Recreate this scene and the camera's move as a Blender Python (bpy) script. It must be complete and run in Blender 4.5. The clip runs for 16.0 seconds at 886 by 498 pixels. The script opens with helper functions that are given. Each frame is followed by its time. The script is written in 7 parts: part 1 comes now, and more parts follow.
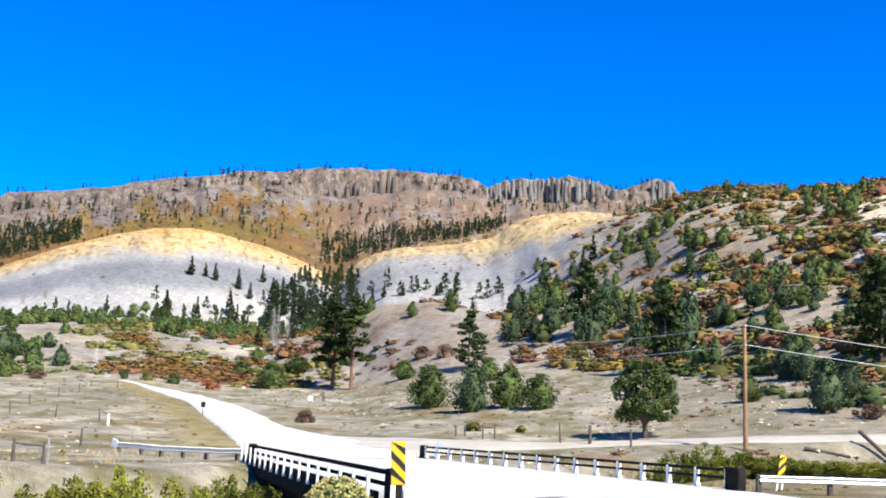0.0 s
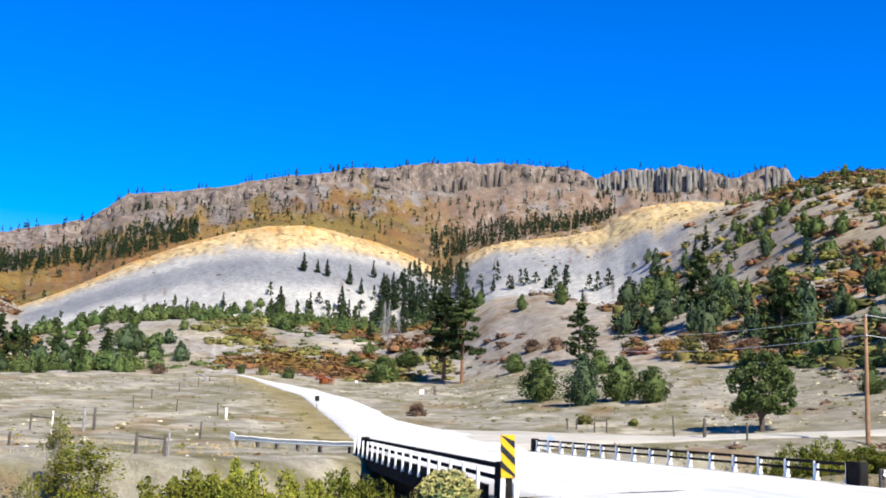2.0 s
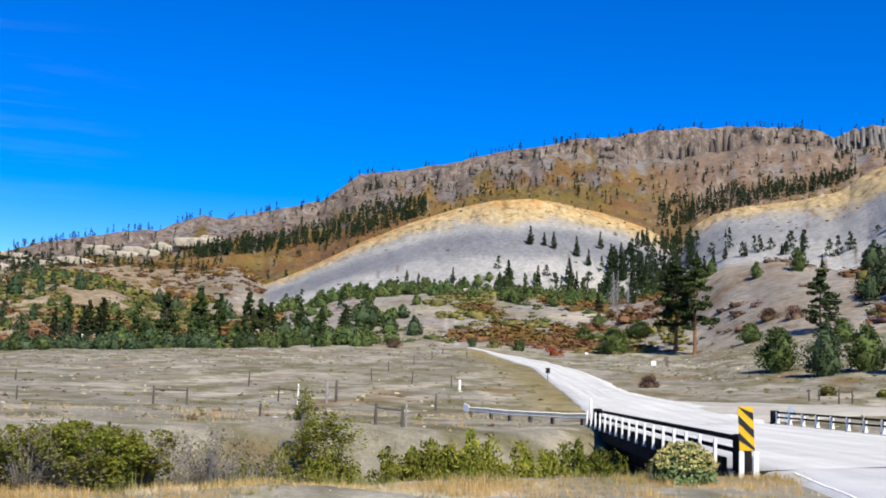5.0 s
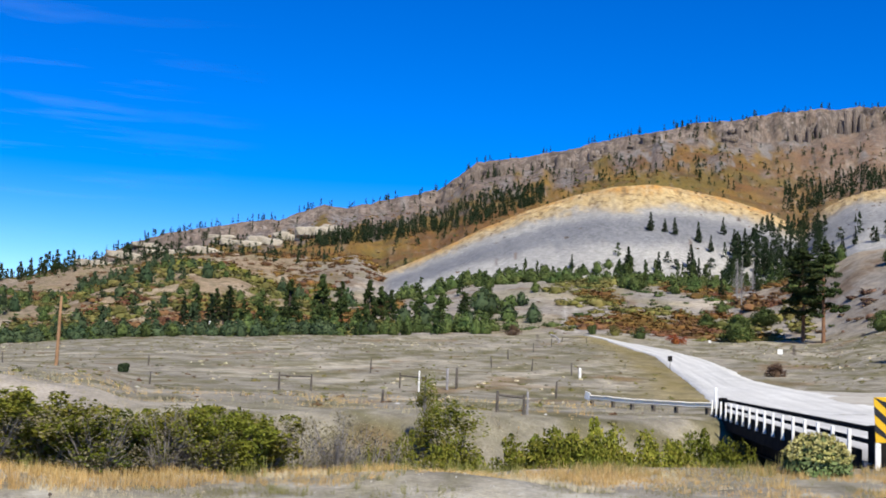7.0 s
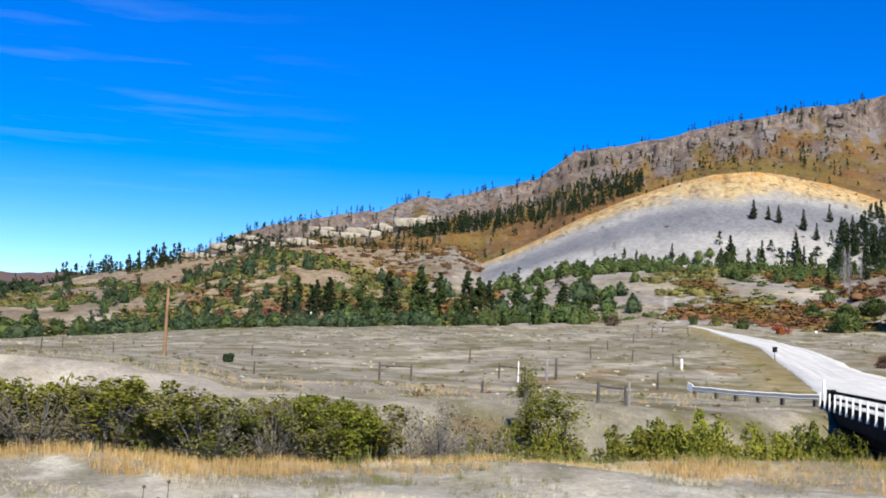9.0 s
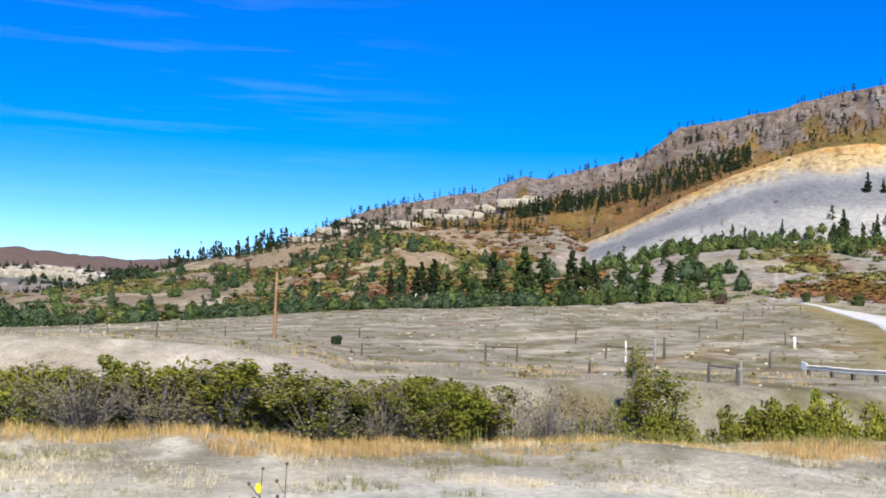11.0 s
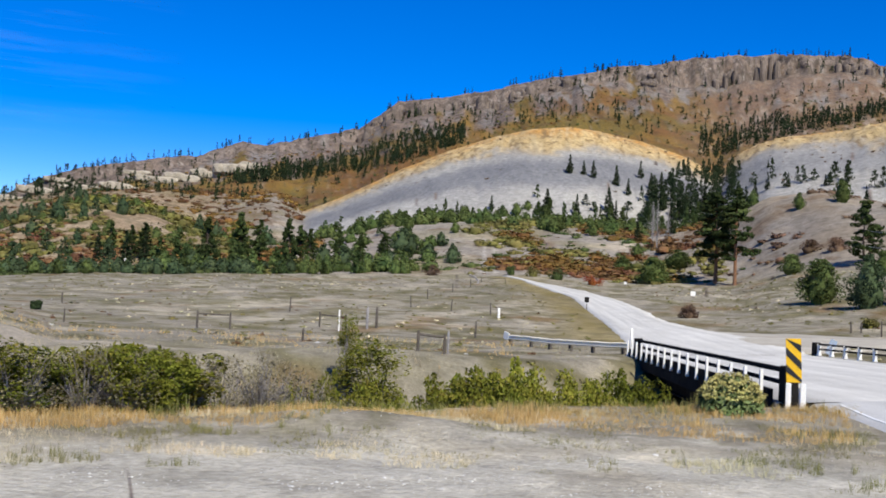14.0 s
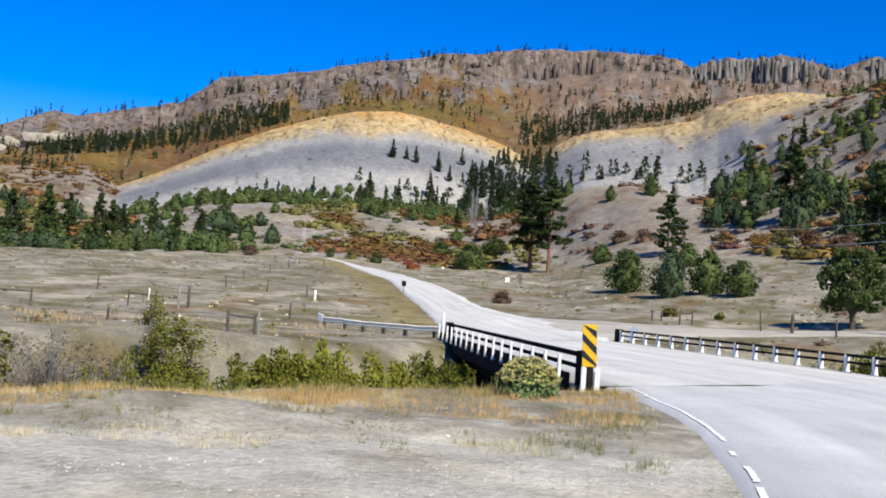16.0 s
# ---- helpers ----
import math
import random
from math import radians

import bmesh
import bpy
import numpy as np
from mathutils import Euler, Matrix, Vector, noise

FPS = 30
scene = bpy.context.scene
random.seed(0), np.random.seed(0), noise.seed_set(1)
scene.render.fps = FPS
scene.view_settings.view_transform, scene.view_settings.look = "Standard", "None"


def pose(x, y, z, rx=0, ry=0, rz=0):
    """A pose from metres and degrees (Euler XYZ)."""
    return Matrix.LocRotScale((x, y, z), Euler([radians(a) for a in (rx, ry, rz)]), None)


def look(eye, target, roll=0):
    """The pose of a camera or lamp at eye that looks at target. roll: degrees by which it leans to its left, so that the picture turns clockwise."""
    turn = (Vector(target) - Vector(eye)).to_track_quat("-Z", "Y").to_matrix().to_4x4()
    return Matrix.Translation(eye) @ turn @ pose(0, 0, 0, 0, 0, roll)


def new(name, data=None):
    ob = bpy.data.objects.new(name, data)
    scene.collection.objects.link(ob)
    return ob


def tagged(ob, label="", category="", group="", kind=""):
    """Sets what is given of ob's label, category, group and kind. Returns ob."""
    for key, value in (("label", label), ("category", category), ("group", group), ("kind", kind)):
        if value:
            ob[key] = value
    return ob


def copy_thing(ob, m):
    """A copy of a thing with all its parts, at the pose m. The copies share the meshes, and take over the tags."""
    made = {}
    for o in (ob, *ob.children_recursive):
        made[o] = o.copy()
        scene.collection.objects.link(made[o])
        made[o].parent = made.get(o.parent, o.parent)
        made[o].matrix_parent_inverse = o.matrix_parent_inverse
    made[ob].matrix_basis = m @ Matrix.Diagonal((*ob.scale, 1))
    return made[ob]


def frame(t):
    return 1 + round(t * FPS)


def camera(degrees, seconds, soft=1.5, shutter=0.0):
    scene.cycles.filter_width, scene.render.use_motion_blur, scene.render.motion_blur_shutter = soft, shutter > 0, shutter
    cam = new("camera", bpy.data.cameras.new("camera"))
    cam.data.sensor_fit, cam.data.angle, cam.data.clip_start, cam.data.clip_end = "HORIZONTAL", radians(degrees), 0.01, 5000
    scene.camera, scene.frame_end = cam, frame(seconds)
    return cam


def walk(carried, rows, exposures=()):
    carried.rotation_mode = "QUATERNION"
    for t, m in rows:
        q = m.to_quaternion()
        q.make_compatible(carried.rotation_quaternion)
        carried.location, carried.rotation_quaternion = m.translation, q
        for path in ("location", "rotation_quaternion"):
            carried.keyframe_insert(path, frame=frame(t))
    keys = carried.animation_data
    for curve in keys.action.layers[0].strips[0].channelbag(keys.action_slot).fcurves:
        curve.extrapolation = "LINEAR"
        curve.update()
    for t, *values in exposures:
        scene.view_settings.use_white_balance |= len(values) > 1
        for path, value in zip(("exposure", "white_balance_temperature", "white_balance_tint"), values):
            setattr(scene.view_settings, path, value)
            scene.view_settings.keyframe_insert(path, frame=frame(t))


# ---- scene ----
cam = camera(43.9, 16.0, soft=1.8)
EYE = 1.72
PATH = [
    (0.0, -0.110, -0.070, EYE, 99.43, -2.16, -0.33),
    (0.5, -0.095, -0.070, EYE, 99.35, -2.18, 0.54),
    (1.0, -0.080, -0.070, EYE, 99.24, -2.24, 1.77),
    (1.5, -0.065, -0.070, EYE, 99.09, -2.17, 3.39),
    (2.0, -0.050, -0.070, EYE, 98.88, -2.12, 5.42),
    (2.5, -0.050, -0.070, EYE, 98.53, -2.07, 7.66),
    (3.0, -0.050, -0.070, EYE, 98.19, -2.00, 9.93),
    (3.5, -0.050, -0.070, EYE, 97.86, -2.00, 12.03),
    (4.0, -0.050, -0.070, EYE, 97.53, -1.96, 13.91),
    (6.5, -0.120, -0.070, EYE, 96.29, -2.19, 21.97),
    (7.0, -0.150, -0.070, EYE, 96.14, -2.28, 23.47),
    (7.5, -0.160, -0.070, EYE, 96.03, -2.26, 24.83),
    (8.0, -0.170, -0.070, EYE, 95.90, -2.36, 26.08),
    (8.5, -0.195, -0.070, EYE, 95.67, -2.35, 27.33),
    (9.0, -0.220, -0.070, EYE, 95.44, -2.38, 28.56),
    (11.5, -0.300, -0.030, EYE, 93.79, -1.55, 35.91),
    (12.0, -0.290, -0.030, EYE, 93.43, -1.36, 37.36),
    (12.5, -0.300, -0.030, EYE, 93.29, -1.42, 35.61),
    (13.0, -0.360, -0.030, EYE, 93.42, -1.90, 29.88),
    (13.5, -0.340, -0.030, EYE, 93.40, -2.13, 23.95),
    (14.0, -0.270, -0.050, EYE, 93.19, -2.66, 19.24),
    (14.5, -0.200, -0.060, EYE, 93.16, -3.37, 15.66),
    (15.0, -0.120, -0.060, EYE, 92.99, -3.75, 12.95),
    (15.5, -0.070, -0.040, EYE, 92.76, -3.79, 11.06),
    (16.0, 0.000, 0.000, EYE, 92.82, -3.82, 9.86),
]
walk(cam, [(t, pose(x, y, z, rx, ry, rz)) for t, x, y, z, rx, ry, rz in PATH], [(0.0, 1.1), (2.0, 1.0), (4.0, 0.7), (6.5, 0.45), (8.0, 0.46), (9.0, 0.58), (11.5, 0.68), (12.0, 0.64), (12.5, 0.38), (13.0, 0.26), (14.0, 0.3), (16.0, 0.45)])

# ---- light ----
world = bpy.data.worlds.new("sky")
scene.world = world
world.use_nodes = True
wn, wl = world.node_tree.nodes, world.node_tree.links
sky = wn.new("ShaderNodeTexSky")
sky.sky_type = "NISHITA"
sky.sun_disc = False
SUN_ELEV, SUN_AZ = 45.0, 139.0  # degrees; azimuth clockwise from the first view direction
sky.sun_elevation, sky.sun_rotation = radians(SUN_ELEV), radians(SUN_AZ)
sky.altitude, sky.air_density, sky.dust_density, sky.ozone_density = 2200, 0.95, 0.0, 3.0
deep = wn.new("ShaderNodeHueSaturation")  # clear high-altitude blue
deep.inputs["Saturation"].default_value, deep.inputs["Hue"].default_value = 1.55, 0.519
wl.new(sky.outputs[0], deep.inputs["Color"])
wl.new(deep.outputs[0], wn["Background"].inputs[0])
wn["Background"].inputs[1].default_value = 0.132
sun = new("sun", bpy.data.lights.new("sun", "SUN"))
sun.data.energy, sun.data.angle, sun.data.color = 4.9, radians(0.5), (1.0, 0.96, 0.84)
_d = Vector((math.sin(radians(SUN_AZ)) * math.cos(radians(SUN_ELEV)), math.cos(radians(SUN_AZ)) * math.cos(radians(SUN_ELEV)), math.sin(radians(SUN_ELEV))))
sun.matrix_world = look(tuple(_d * 100), (0, 0, 0))

# ---- landform: ridges by bearing (degrees, clockwise from the first view) ----
EYE_Z = 1.72


def table(text):
    pairs = [p.split(":") for p in text.split()]
    return np.array([float(a) for a, _ in pairs]), np.array([float(b) for _, b in pairs])


# elevation angles and distances of the successive ridges as seen from the turnout
FIELD_EL = table("-75:-1 -59.3:-.73 -54:-.4 -48.5:.06 -42.8:.57 -36.9:1.02 -31.1:1.32 -22.5:1.64 -15.3:1.97 -10.8:1.72 -4.6:1.94 -2.2:2.5 2.5:3.0 6.6:3.15 12:3.2 17.7:3.2 22:2.6 40:2.2")
FIELD_R = table("-75:240 -43:220 -30:200 -20:190 -4.6:190 0:170 6:150 12:130 17:112 22:98 40:90")
KNOLL_EL = table("-75:0 -60:.3 -52:1.5 -48.6:2.17 -45.7:2.69 -42.8:2.7 -40.5:3.7 -38:4.36 -36.4:4.54 -34.6:4.2 -32.6:3.4 -30.5:2.7 -28:2.9 -25:3.6 -22:4.4 -18:4.67 -14:4.6 -10.4:4.5 -8.7:4.35 -5.5:5.0 -4.1:5.75 -3:6.39 -.6:6.7 1.5:6.3 3.6:6.0 6.5:6.6 9.4:7 12:7.5 17:8 22:8 40:8")
KNOLL_R = table("-75:420 -50:380 -36:350 -30:320 -24:300 -10:285 -4:255 2:240 8:215 14:190 22:165 40:150")
CREST_EL = table("-75:.2 -60:.3 -52:1.0 -50:2 -46:3.3 -44:3.7 -41.7:4.2 -38:4.9 -35.5:5.15 -31:5.2 -28.2:5.6 -26.8:4.7 -24.7:5.66 -21.8:7.22 -19.4:8.26 -17:9.1 -15:9.6 -13:9.72 -11.3:9.5 -9.3:9.1 -7.2:8.4 -5.5:7.5 -5.2:7.9 -4.3:8.7 -2.5:9.35 .5:9.7 2.5:10.1 3.4:10.75 4.9:11.3 7.6:11.42 9.3:11.25 10.8:11.4 12.4:12.05 13.9:12.43 16:12.5 18:12.2 19.2:12.4 20.6:12.26 22.3:12.6 40:12.6")
CREST_R = table("-75:850 -46:800 -38:700 -28:600 -20:550 -13:545 -7:590 -5.3:630 -3:575 0:555 8:505 12:415 22:320 40:300")
CLIFF_EL = table("-75:.2 -60:.3 -52:.8 -50.3:1.6 -48:2.4 -44:3.2 -41.7:4 -38.5:5.4 -34:6.5 -30:7.6 -26:8.3 -24:8.6 -22.3:9.8 -20:10.2 -17:10.6 -14.3:11.3 -11.5:11.8 -8.6:11.8 -6.8:11.77 -4.4:12.05 -2:12.3 .4:12.4 1.9:12.15 6.4:12.1 9:12.05 12:11.9 13:11.3 22:9.5 40:9")
RIM_EL = table("-75:.3 -60:.5 -52:1.2 -50.3:2.1 -48:2.9 -44:3.7 -41.7:4.5 -40.3:5.2 -38.5:6 -36.4:6.58 -34:7 -32:7.3 -31.2:7.7 -30:8.15 -28.8:8.05 -27.3:8.43 -25.4:8.87 -24.1:9.2 -23:10 -22.1:10.75 -20.7:10.9 -19:11.17 -17.2:11.5 -15.5:12 -13.6:12.36 -11.9:12.62 -11:12.86 -8.8:12.93 -6.9:13.3 -4.5:13.4 -2.1:13.43 .3:13.29 1.8:13.05 2.1:12.7 2.5:12.92 3.7:13.16 5.2:13.25 7.5:13.22 8.6:12.8 9.2:12.65 10.2:13.03 11.2:13.23 11.9:13.1 12.2:12.45 12.5:11.6 14:11.3 22:10 40:9.3")
CLIFF_R = table("-75:1150 -44:1150 -30:1350 -22:1450 -5:1520 13:1560 40:1500")
FAR_EL = table("-75:2.6 -59.4:2.85 -57.6:2.92 -55.8:3.42 -54.2:3.32 -52:3.17 -50:3.07 -47.5:3.27 -40:3 -20:2 40:2")
CREEK = np.array([(-110, -20), (-60, -4), (-40, 5.5), (-26, 12.6), (-18.3, 17.8), (-13.6, 22.6), (-8.6, 28.6), (-3.8, 35.8), (5, 53.5), (16, 62), (32, 66), (60, 66), (110, 60)], float)


def tab(a, t):
    return np.interp(a, t[0], t[1])


def soft_tab(a, t, w=0.5):
    return (tab(a - w, t) + 2 * tab(a, t) + tab(a + w, t)) / 4


def smooth(x, lo, hi):
    s = np.clip((x - lo) / (hi - lo), 0, 1)
    return s * s * (3 - 2 * s)


def lattice(x, y, seed=0):
    """Value noise in [-1, 1], for arrays."""
    xi, yi = np.floor(x), np.floor(y)
    fx, fy = x - xi, y - yi
    fx, fy = fx * fx * (3 - 2 * fx), fy * fy * (3 - 2 * fy)

    def h(i, j):
        v = np.sin(i * 127.1 + j * 311.7 + seed * 74.7) * 43758.5453
        return (v - np.floor(v)) * 2 - 1

    return (h(xi, yi) * (1 - fx) + h(xi + 1, yi) * fx) * (1 - fy) + (h(xi, yi + 1) * (1 - fx) + h(xi + 1, yi + 1) * fx) * fy


def fbm(x, y, octaves=4, seed=0):
    v, amp, k = 0, 1.0, 1.0
    for o in range(octaves):
        v = v + amp * lattice(x * k + o * 17.3, y * k - o * 9.1, seed + o)
        amp, k = amp * 0.5, k * 2.03
    return v / 1.9


def to_line(x, y, line):
    """Distance from points to a polyline."""
    best = np.full(np.shape(x), 1e9)
    for (ax, ay), (bx, by) in zip(line[:-1], line[1:]):
        dx, dy = bx - ax, by - ay
        s = np.clip(((x - ax) * dx + (y - ay) * dy) / (dx * dx + dy * dy), 0, 1)
        best = np.minimum(best, np.hypot(x - ax - s * dx, y - ay - s * dy))
    return best


def stations(a):
    """Radii and heights of the profile along a bearing."""
    up = lambda r, e: EYE_Z + r * np.tan(np.radians(e))
    inside = smooth(a, -80, -68) * (1 - smooth(a, 32, 50))
    fr, kr, cr = tab(a, FIELD_R), tab(a, KNOLL_R), soft_tab(a, CREST_R)
    mr = tab(a, CLIFF_R) + 45 * fbm(a * 0.55, a * 0 + 2.2, 4, 19)
    fz, kz = up(fr, soft_tab(a, FIELD_EL)), up(kr, soft_tab(a, KNOLL_EL, 0.3))
    cz = up(cr, soft_tab(a, CREST_EL, 0.15))
    right = smooth(a, -3, 13)
    dip_r = kr + 0.35 * (cr - kr)
    dip_z = (kz - 3) * (1 - right) + right * (kz + 0.38 * (cz - kz))
    dip_z = np.minimum(np.maximum(dip_z, kz + 0.12 * (cz - kz)), kz + 0.5 * np.maximum(cz - kz, 0))
    back_r, back_z = cr + 130, cz - 9
    rough = fbm(a * 1.3, a * 0 + 7.7, 4, 14)
    bz, rz = up(mr, tab(a, CLIFF_EL) + 0.25 * (1 - smooth(a, -7, -2)) * smooth(a, -26, -21) + 0.28 * fbm(a * 0.8, a * 0, 3, 13)), up(mr + 26, tab(a, RIM_EL) + 0.10 * rough)
    bz = np.minimum(bz, rz - 4)
    top_r, top_z = mr + 700, rz - 25
    far_r = np.full_like(a, 3600.0)
    far_z = up(far_r, tab(a, FAR_EL))
    R = [np.full_like(a, 70.0), fr, kr, dip_r, cr, back_r, mr, mr + 26, top_r, far_r, np.full_like(a, 4700.0)]
    Z = [np.full_like(a, 0.0) + 0.9 * smooth(a, 2, 16), fz, kz, dip_z, cz, back_z, bz, rz, top_z, far_z, far_z - 60]
    Z = [z * inside + (1 - inside) * (0.012 * r) for r, z in zip(R, Z)]
    return R, Z


def near_ground(x, y):
    """Turnout, road shoulder, creek and field up to the slopes."""
    d = to_line(x, y, CREEK)
    bed = -2.9 * (1 - smooth(d, 3.2, 8.6 + 0.9 * lattice(x / 5, y / 5, 3)))
    heap = 0.20 * np.exp(-((x + 11.4) ** 2 / 1.4 + (y - 10.8) ** 2 / 0.7)) + 0.22 * np.exp(-((x + 6.2) ** 2 / 3 + (y - 14.6) ** 2 / 0.9)) + 0.15 * smooth(-x, 10.5, 15) * np.exp(-((d - 10) / 2.5) ** 2)
    a, r = np.degrees(np.arctan2(x, y)), np.hypot(x, y)
    far_side = y > np.interp(x, CREEK[:, 0], CREEK[:, 1])
    bank = far_side * smooth(-a, 38.6, 41.5) * (0.5 + 0.42 * smooth(-a, 40, 48)) * smooth(d + 1.3 * fbm(x / 4, y / 4, 3, 4), 9.0, 12.2) * (1 - smooth(r, 62, 120))
    heap = heap + bank + 0.3 * far_side * smooth(-a, 20, 25) * smooth(d, 9, 12) * (1 - smooth(d, 24, 34)) * fbm(x / 5.0, y / 5.0, 3, 7)
    return bed + heap + 0.06 * fbm(x / 3.0, y / 3.0, 3, 5) + 0.05 * smooth(np.hypot(x, y), 11.5, 14) * smooth(-x, -0.5, 1.5) * fbm(x / 0.8, y / 0.8, 3, 6)


def ground_z(x, y):
    """Height of the land at x, y (arrays)."""
    x, y = np.atleast_1d(np.asarray(x, float)), np.atleast_1d(np.asarray(y, float))
    a, r = np.degrees(np.arctan2(x, y)), np.hypot(x, y)
    R, Z = stations(a)
    z = np.where(r < R[0], Z[0] * smooth(r, 42, 70), 0.0)
    for i in range(len(R) - 1):
        s = np.clip((r - R[i]) / (R[i + 1] - R[i]), 0, 1)
        if i == 0:  # field, slightly hollow
            k = s ** 1.15
        elif i == 1:  # foot of the slopes, gentle then steep
            k = 0.35 * s + 0.65 * s * s * (3 - 2 * s)
        elif i in (2, 4, 7, 9):
            k = s * s * (3 - 2 * s)
        elif i == 3:  # badland face: steep foot, rounded crest
            k = 1.12 * s - 0.12 * s * s * s * s
            k = np.sin(np.minimum(s, 1) * np.pi / 2) ** 0.9 * 0.55 + s * 0.45
        elif i == 5:  # talus, steepening upwards
            k = 0.55 * s + 0.45 * s * s
        elif i == 6:  # cliff
            k = s ** 0.6
        else:
            k = s
        zz = Z[i] + (Z[i + 1] - Z[i]) * k
        z = np.where((r >= R[i]) & (r < R[i + 1]), zz, z)
    z = np.where(r >= R[-1], Z[-1], z)
    far = smooth(r, 90, 260)
    amp = far * (0.6 + 1.6 * smooth(r, 300, 500) + 4.0 * smooth(r, 700, 1300) + 3.0 * smooth(-a, 28, 32) * smooth(r, 215, 300) * (1 - smooth(r, 700, 800)))
    crest = np.exp(-(((r - R[4]) / 25) ** 2)) + np.exp(-(((r - R[7]) / 22) ** 2))
    z = z + amp * (1 - 0.75 * np.clip(crest, 0, 1)) * fbm(x / 38.0, y / 38.0, 4, 2)
    z = z + 0.25 * smooth(r, 60, 100) * fbm(x / 14.0, y / 14.0, 3, 8)
    # rills down the badland faces
    face = smooth(r, R[3] - 10, R[3] + 40) * (1 - smooth(r, R[4] - 45, R[4] - 5)) * smooth(a, -28, -24) * (1 - smooth(a, 9, 12))
    z = z - face * (0.9 * np.abs(fbm(a * 0.9 + 0.016 * r, r / 160.0, 4, 11)) + 0.35 * fbm(a * 2.6 + 0.03 * r, r / 25.0, 4, 12))
    top = smooth(r, R[3] + 0.35 * (R[4] - R[3]), R[3] + 0.6 * (R[4] - R[3])) * (1 - smooth(r, R[4] - 12, R[4] + 2)) * smooth(a, -27, -24) * (1 - smooth(a, 9, 12))
    z = z - top * 2.2 * np.abs(fbm(a * 2.4, r / 22.0, 4, 16))
    return z + near_ground(x, y) * (1 - smooth(r, 85, 130))


# ---- materials ----
def material(name, rough=0.9, spec=0.2, metal=0.0):
    m = bpy.data.materials.new(name)
    m.use_nodes = True
    n, l = m.node_tree.nodes, m.node_tree.links
    b = n["Principled BSDF"]
    b.inputs["Roughness"].default_value, b.inputs["Metallic"].default_value = rough, metal
    b.inputs["Specular IOR Level"].default_value = spec
    return m, n, l, b


def value_noise(n, l, scale, detail=4.0, rough=0.6, coord=None):
    t = n.new("ShaderNodeTexNoise")
    t.inputs["Scale"].default_value, t.inputs["Detail"].default_value, t.inputs["Roughness"].default_value = scale, detail, rough
    if coord is not None:
        l.new(coord, t.inputs["Vector"])
    return t.outputs["Fac"]


def ramp(n, l, fac, stops):
    r = n.new("ShaderNodeValToRGB")
    els = r.color_ramp.elements
    while len(els) < len(stops):
        els.new(0.5)
    for e, (p, c) in zip(els, stops):
        e.position, e.color = p, (*c, 1)
    l.new(fac, r.inputs[0])
    return r.outputs[0]


def mul(n, l, a, b, fac=1.0, mode="MULTIPLY"):
    x = n.new("ShaderNodeMix")
    x.data_type, x.blend_type = "RGBA", mode
    x.inputs["Factor"].default_value = fac
    for sock, v in ((x.inputs["A"], a), (x.inputs["B"], b)):
        if isinstance(v, tuple):
            sock.default_value = (*v, 1)
        else:
            l.new(v, sock)
    return x.outputs["Result"]


def bump(n, l, b, height, strength=0.4, dist=0.05):
    k = n.new("ShaderNodeBump")
    k.inputs["Strength"].default_value, k.inputs["Distance"].default_value = strength, dist
    l.new(height, k.inputs["Height"])
    l.new(k.outputs[0], b.inputs["Normal"])


def grainy(name, lo, hi, scale=3.0, fine=40.0, rough=0.9, spec=0.2, metal=0.0, relief=0.3, depth=0.01):
    """Two scales of variation between two colours, with fine relief, in the object's own metres."""
    m, n, l, b = material(name, rough, spec, metal)
    co = n.new("ShaderNodeTexCoord").outputs["Object"]
    big, small = value_noise(n, l, scale, 5, 0.6, co), value_noise(n, l, fine, 4, 0.7, co)
    c = ramp(n, l, big, [(0.3, lo), (0.7, hi)])
    g = ramp(n, l, small, [(0.25, (0.7, 0.7, 0.7)), (0.75, (1.25, 1.25, 1.25))])
    l.new(mul(n, l, c, g), b.inputs["Base Color"])
    bump(n, l, b, small, relief, depth)
    return m


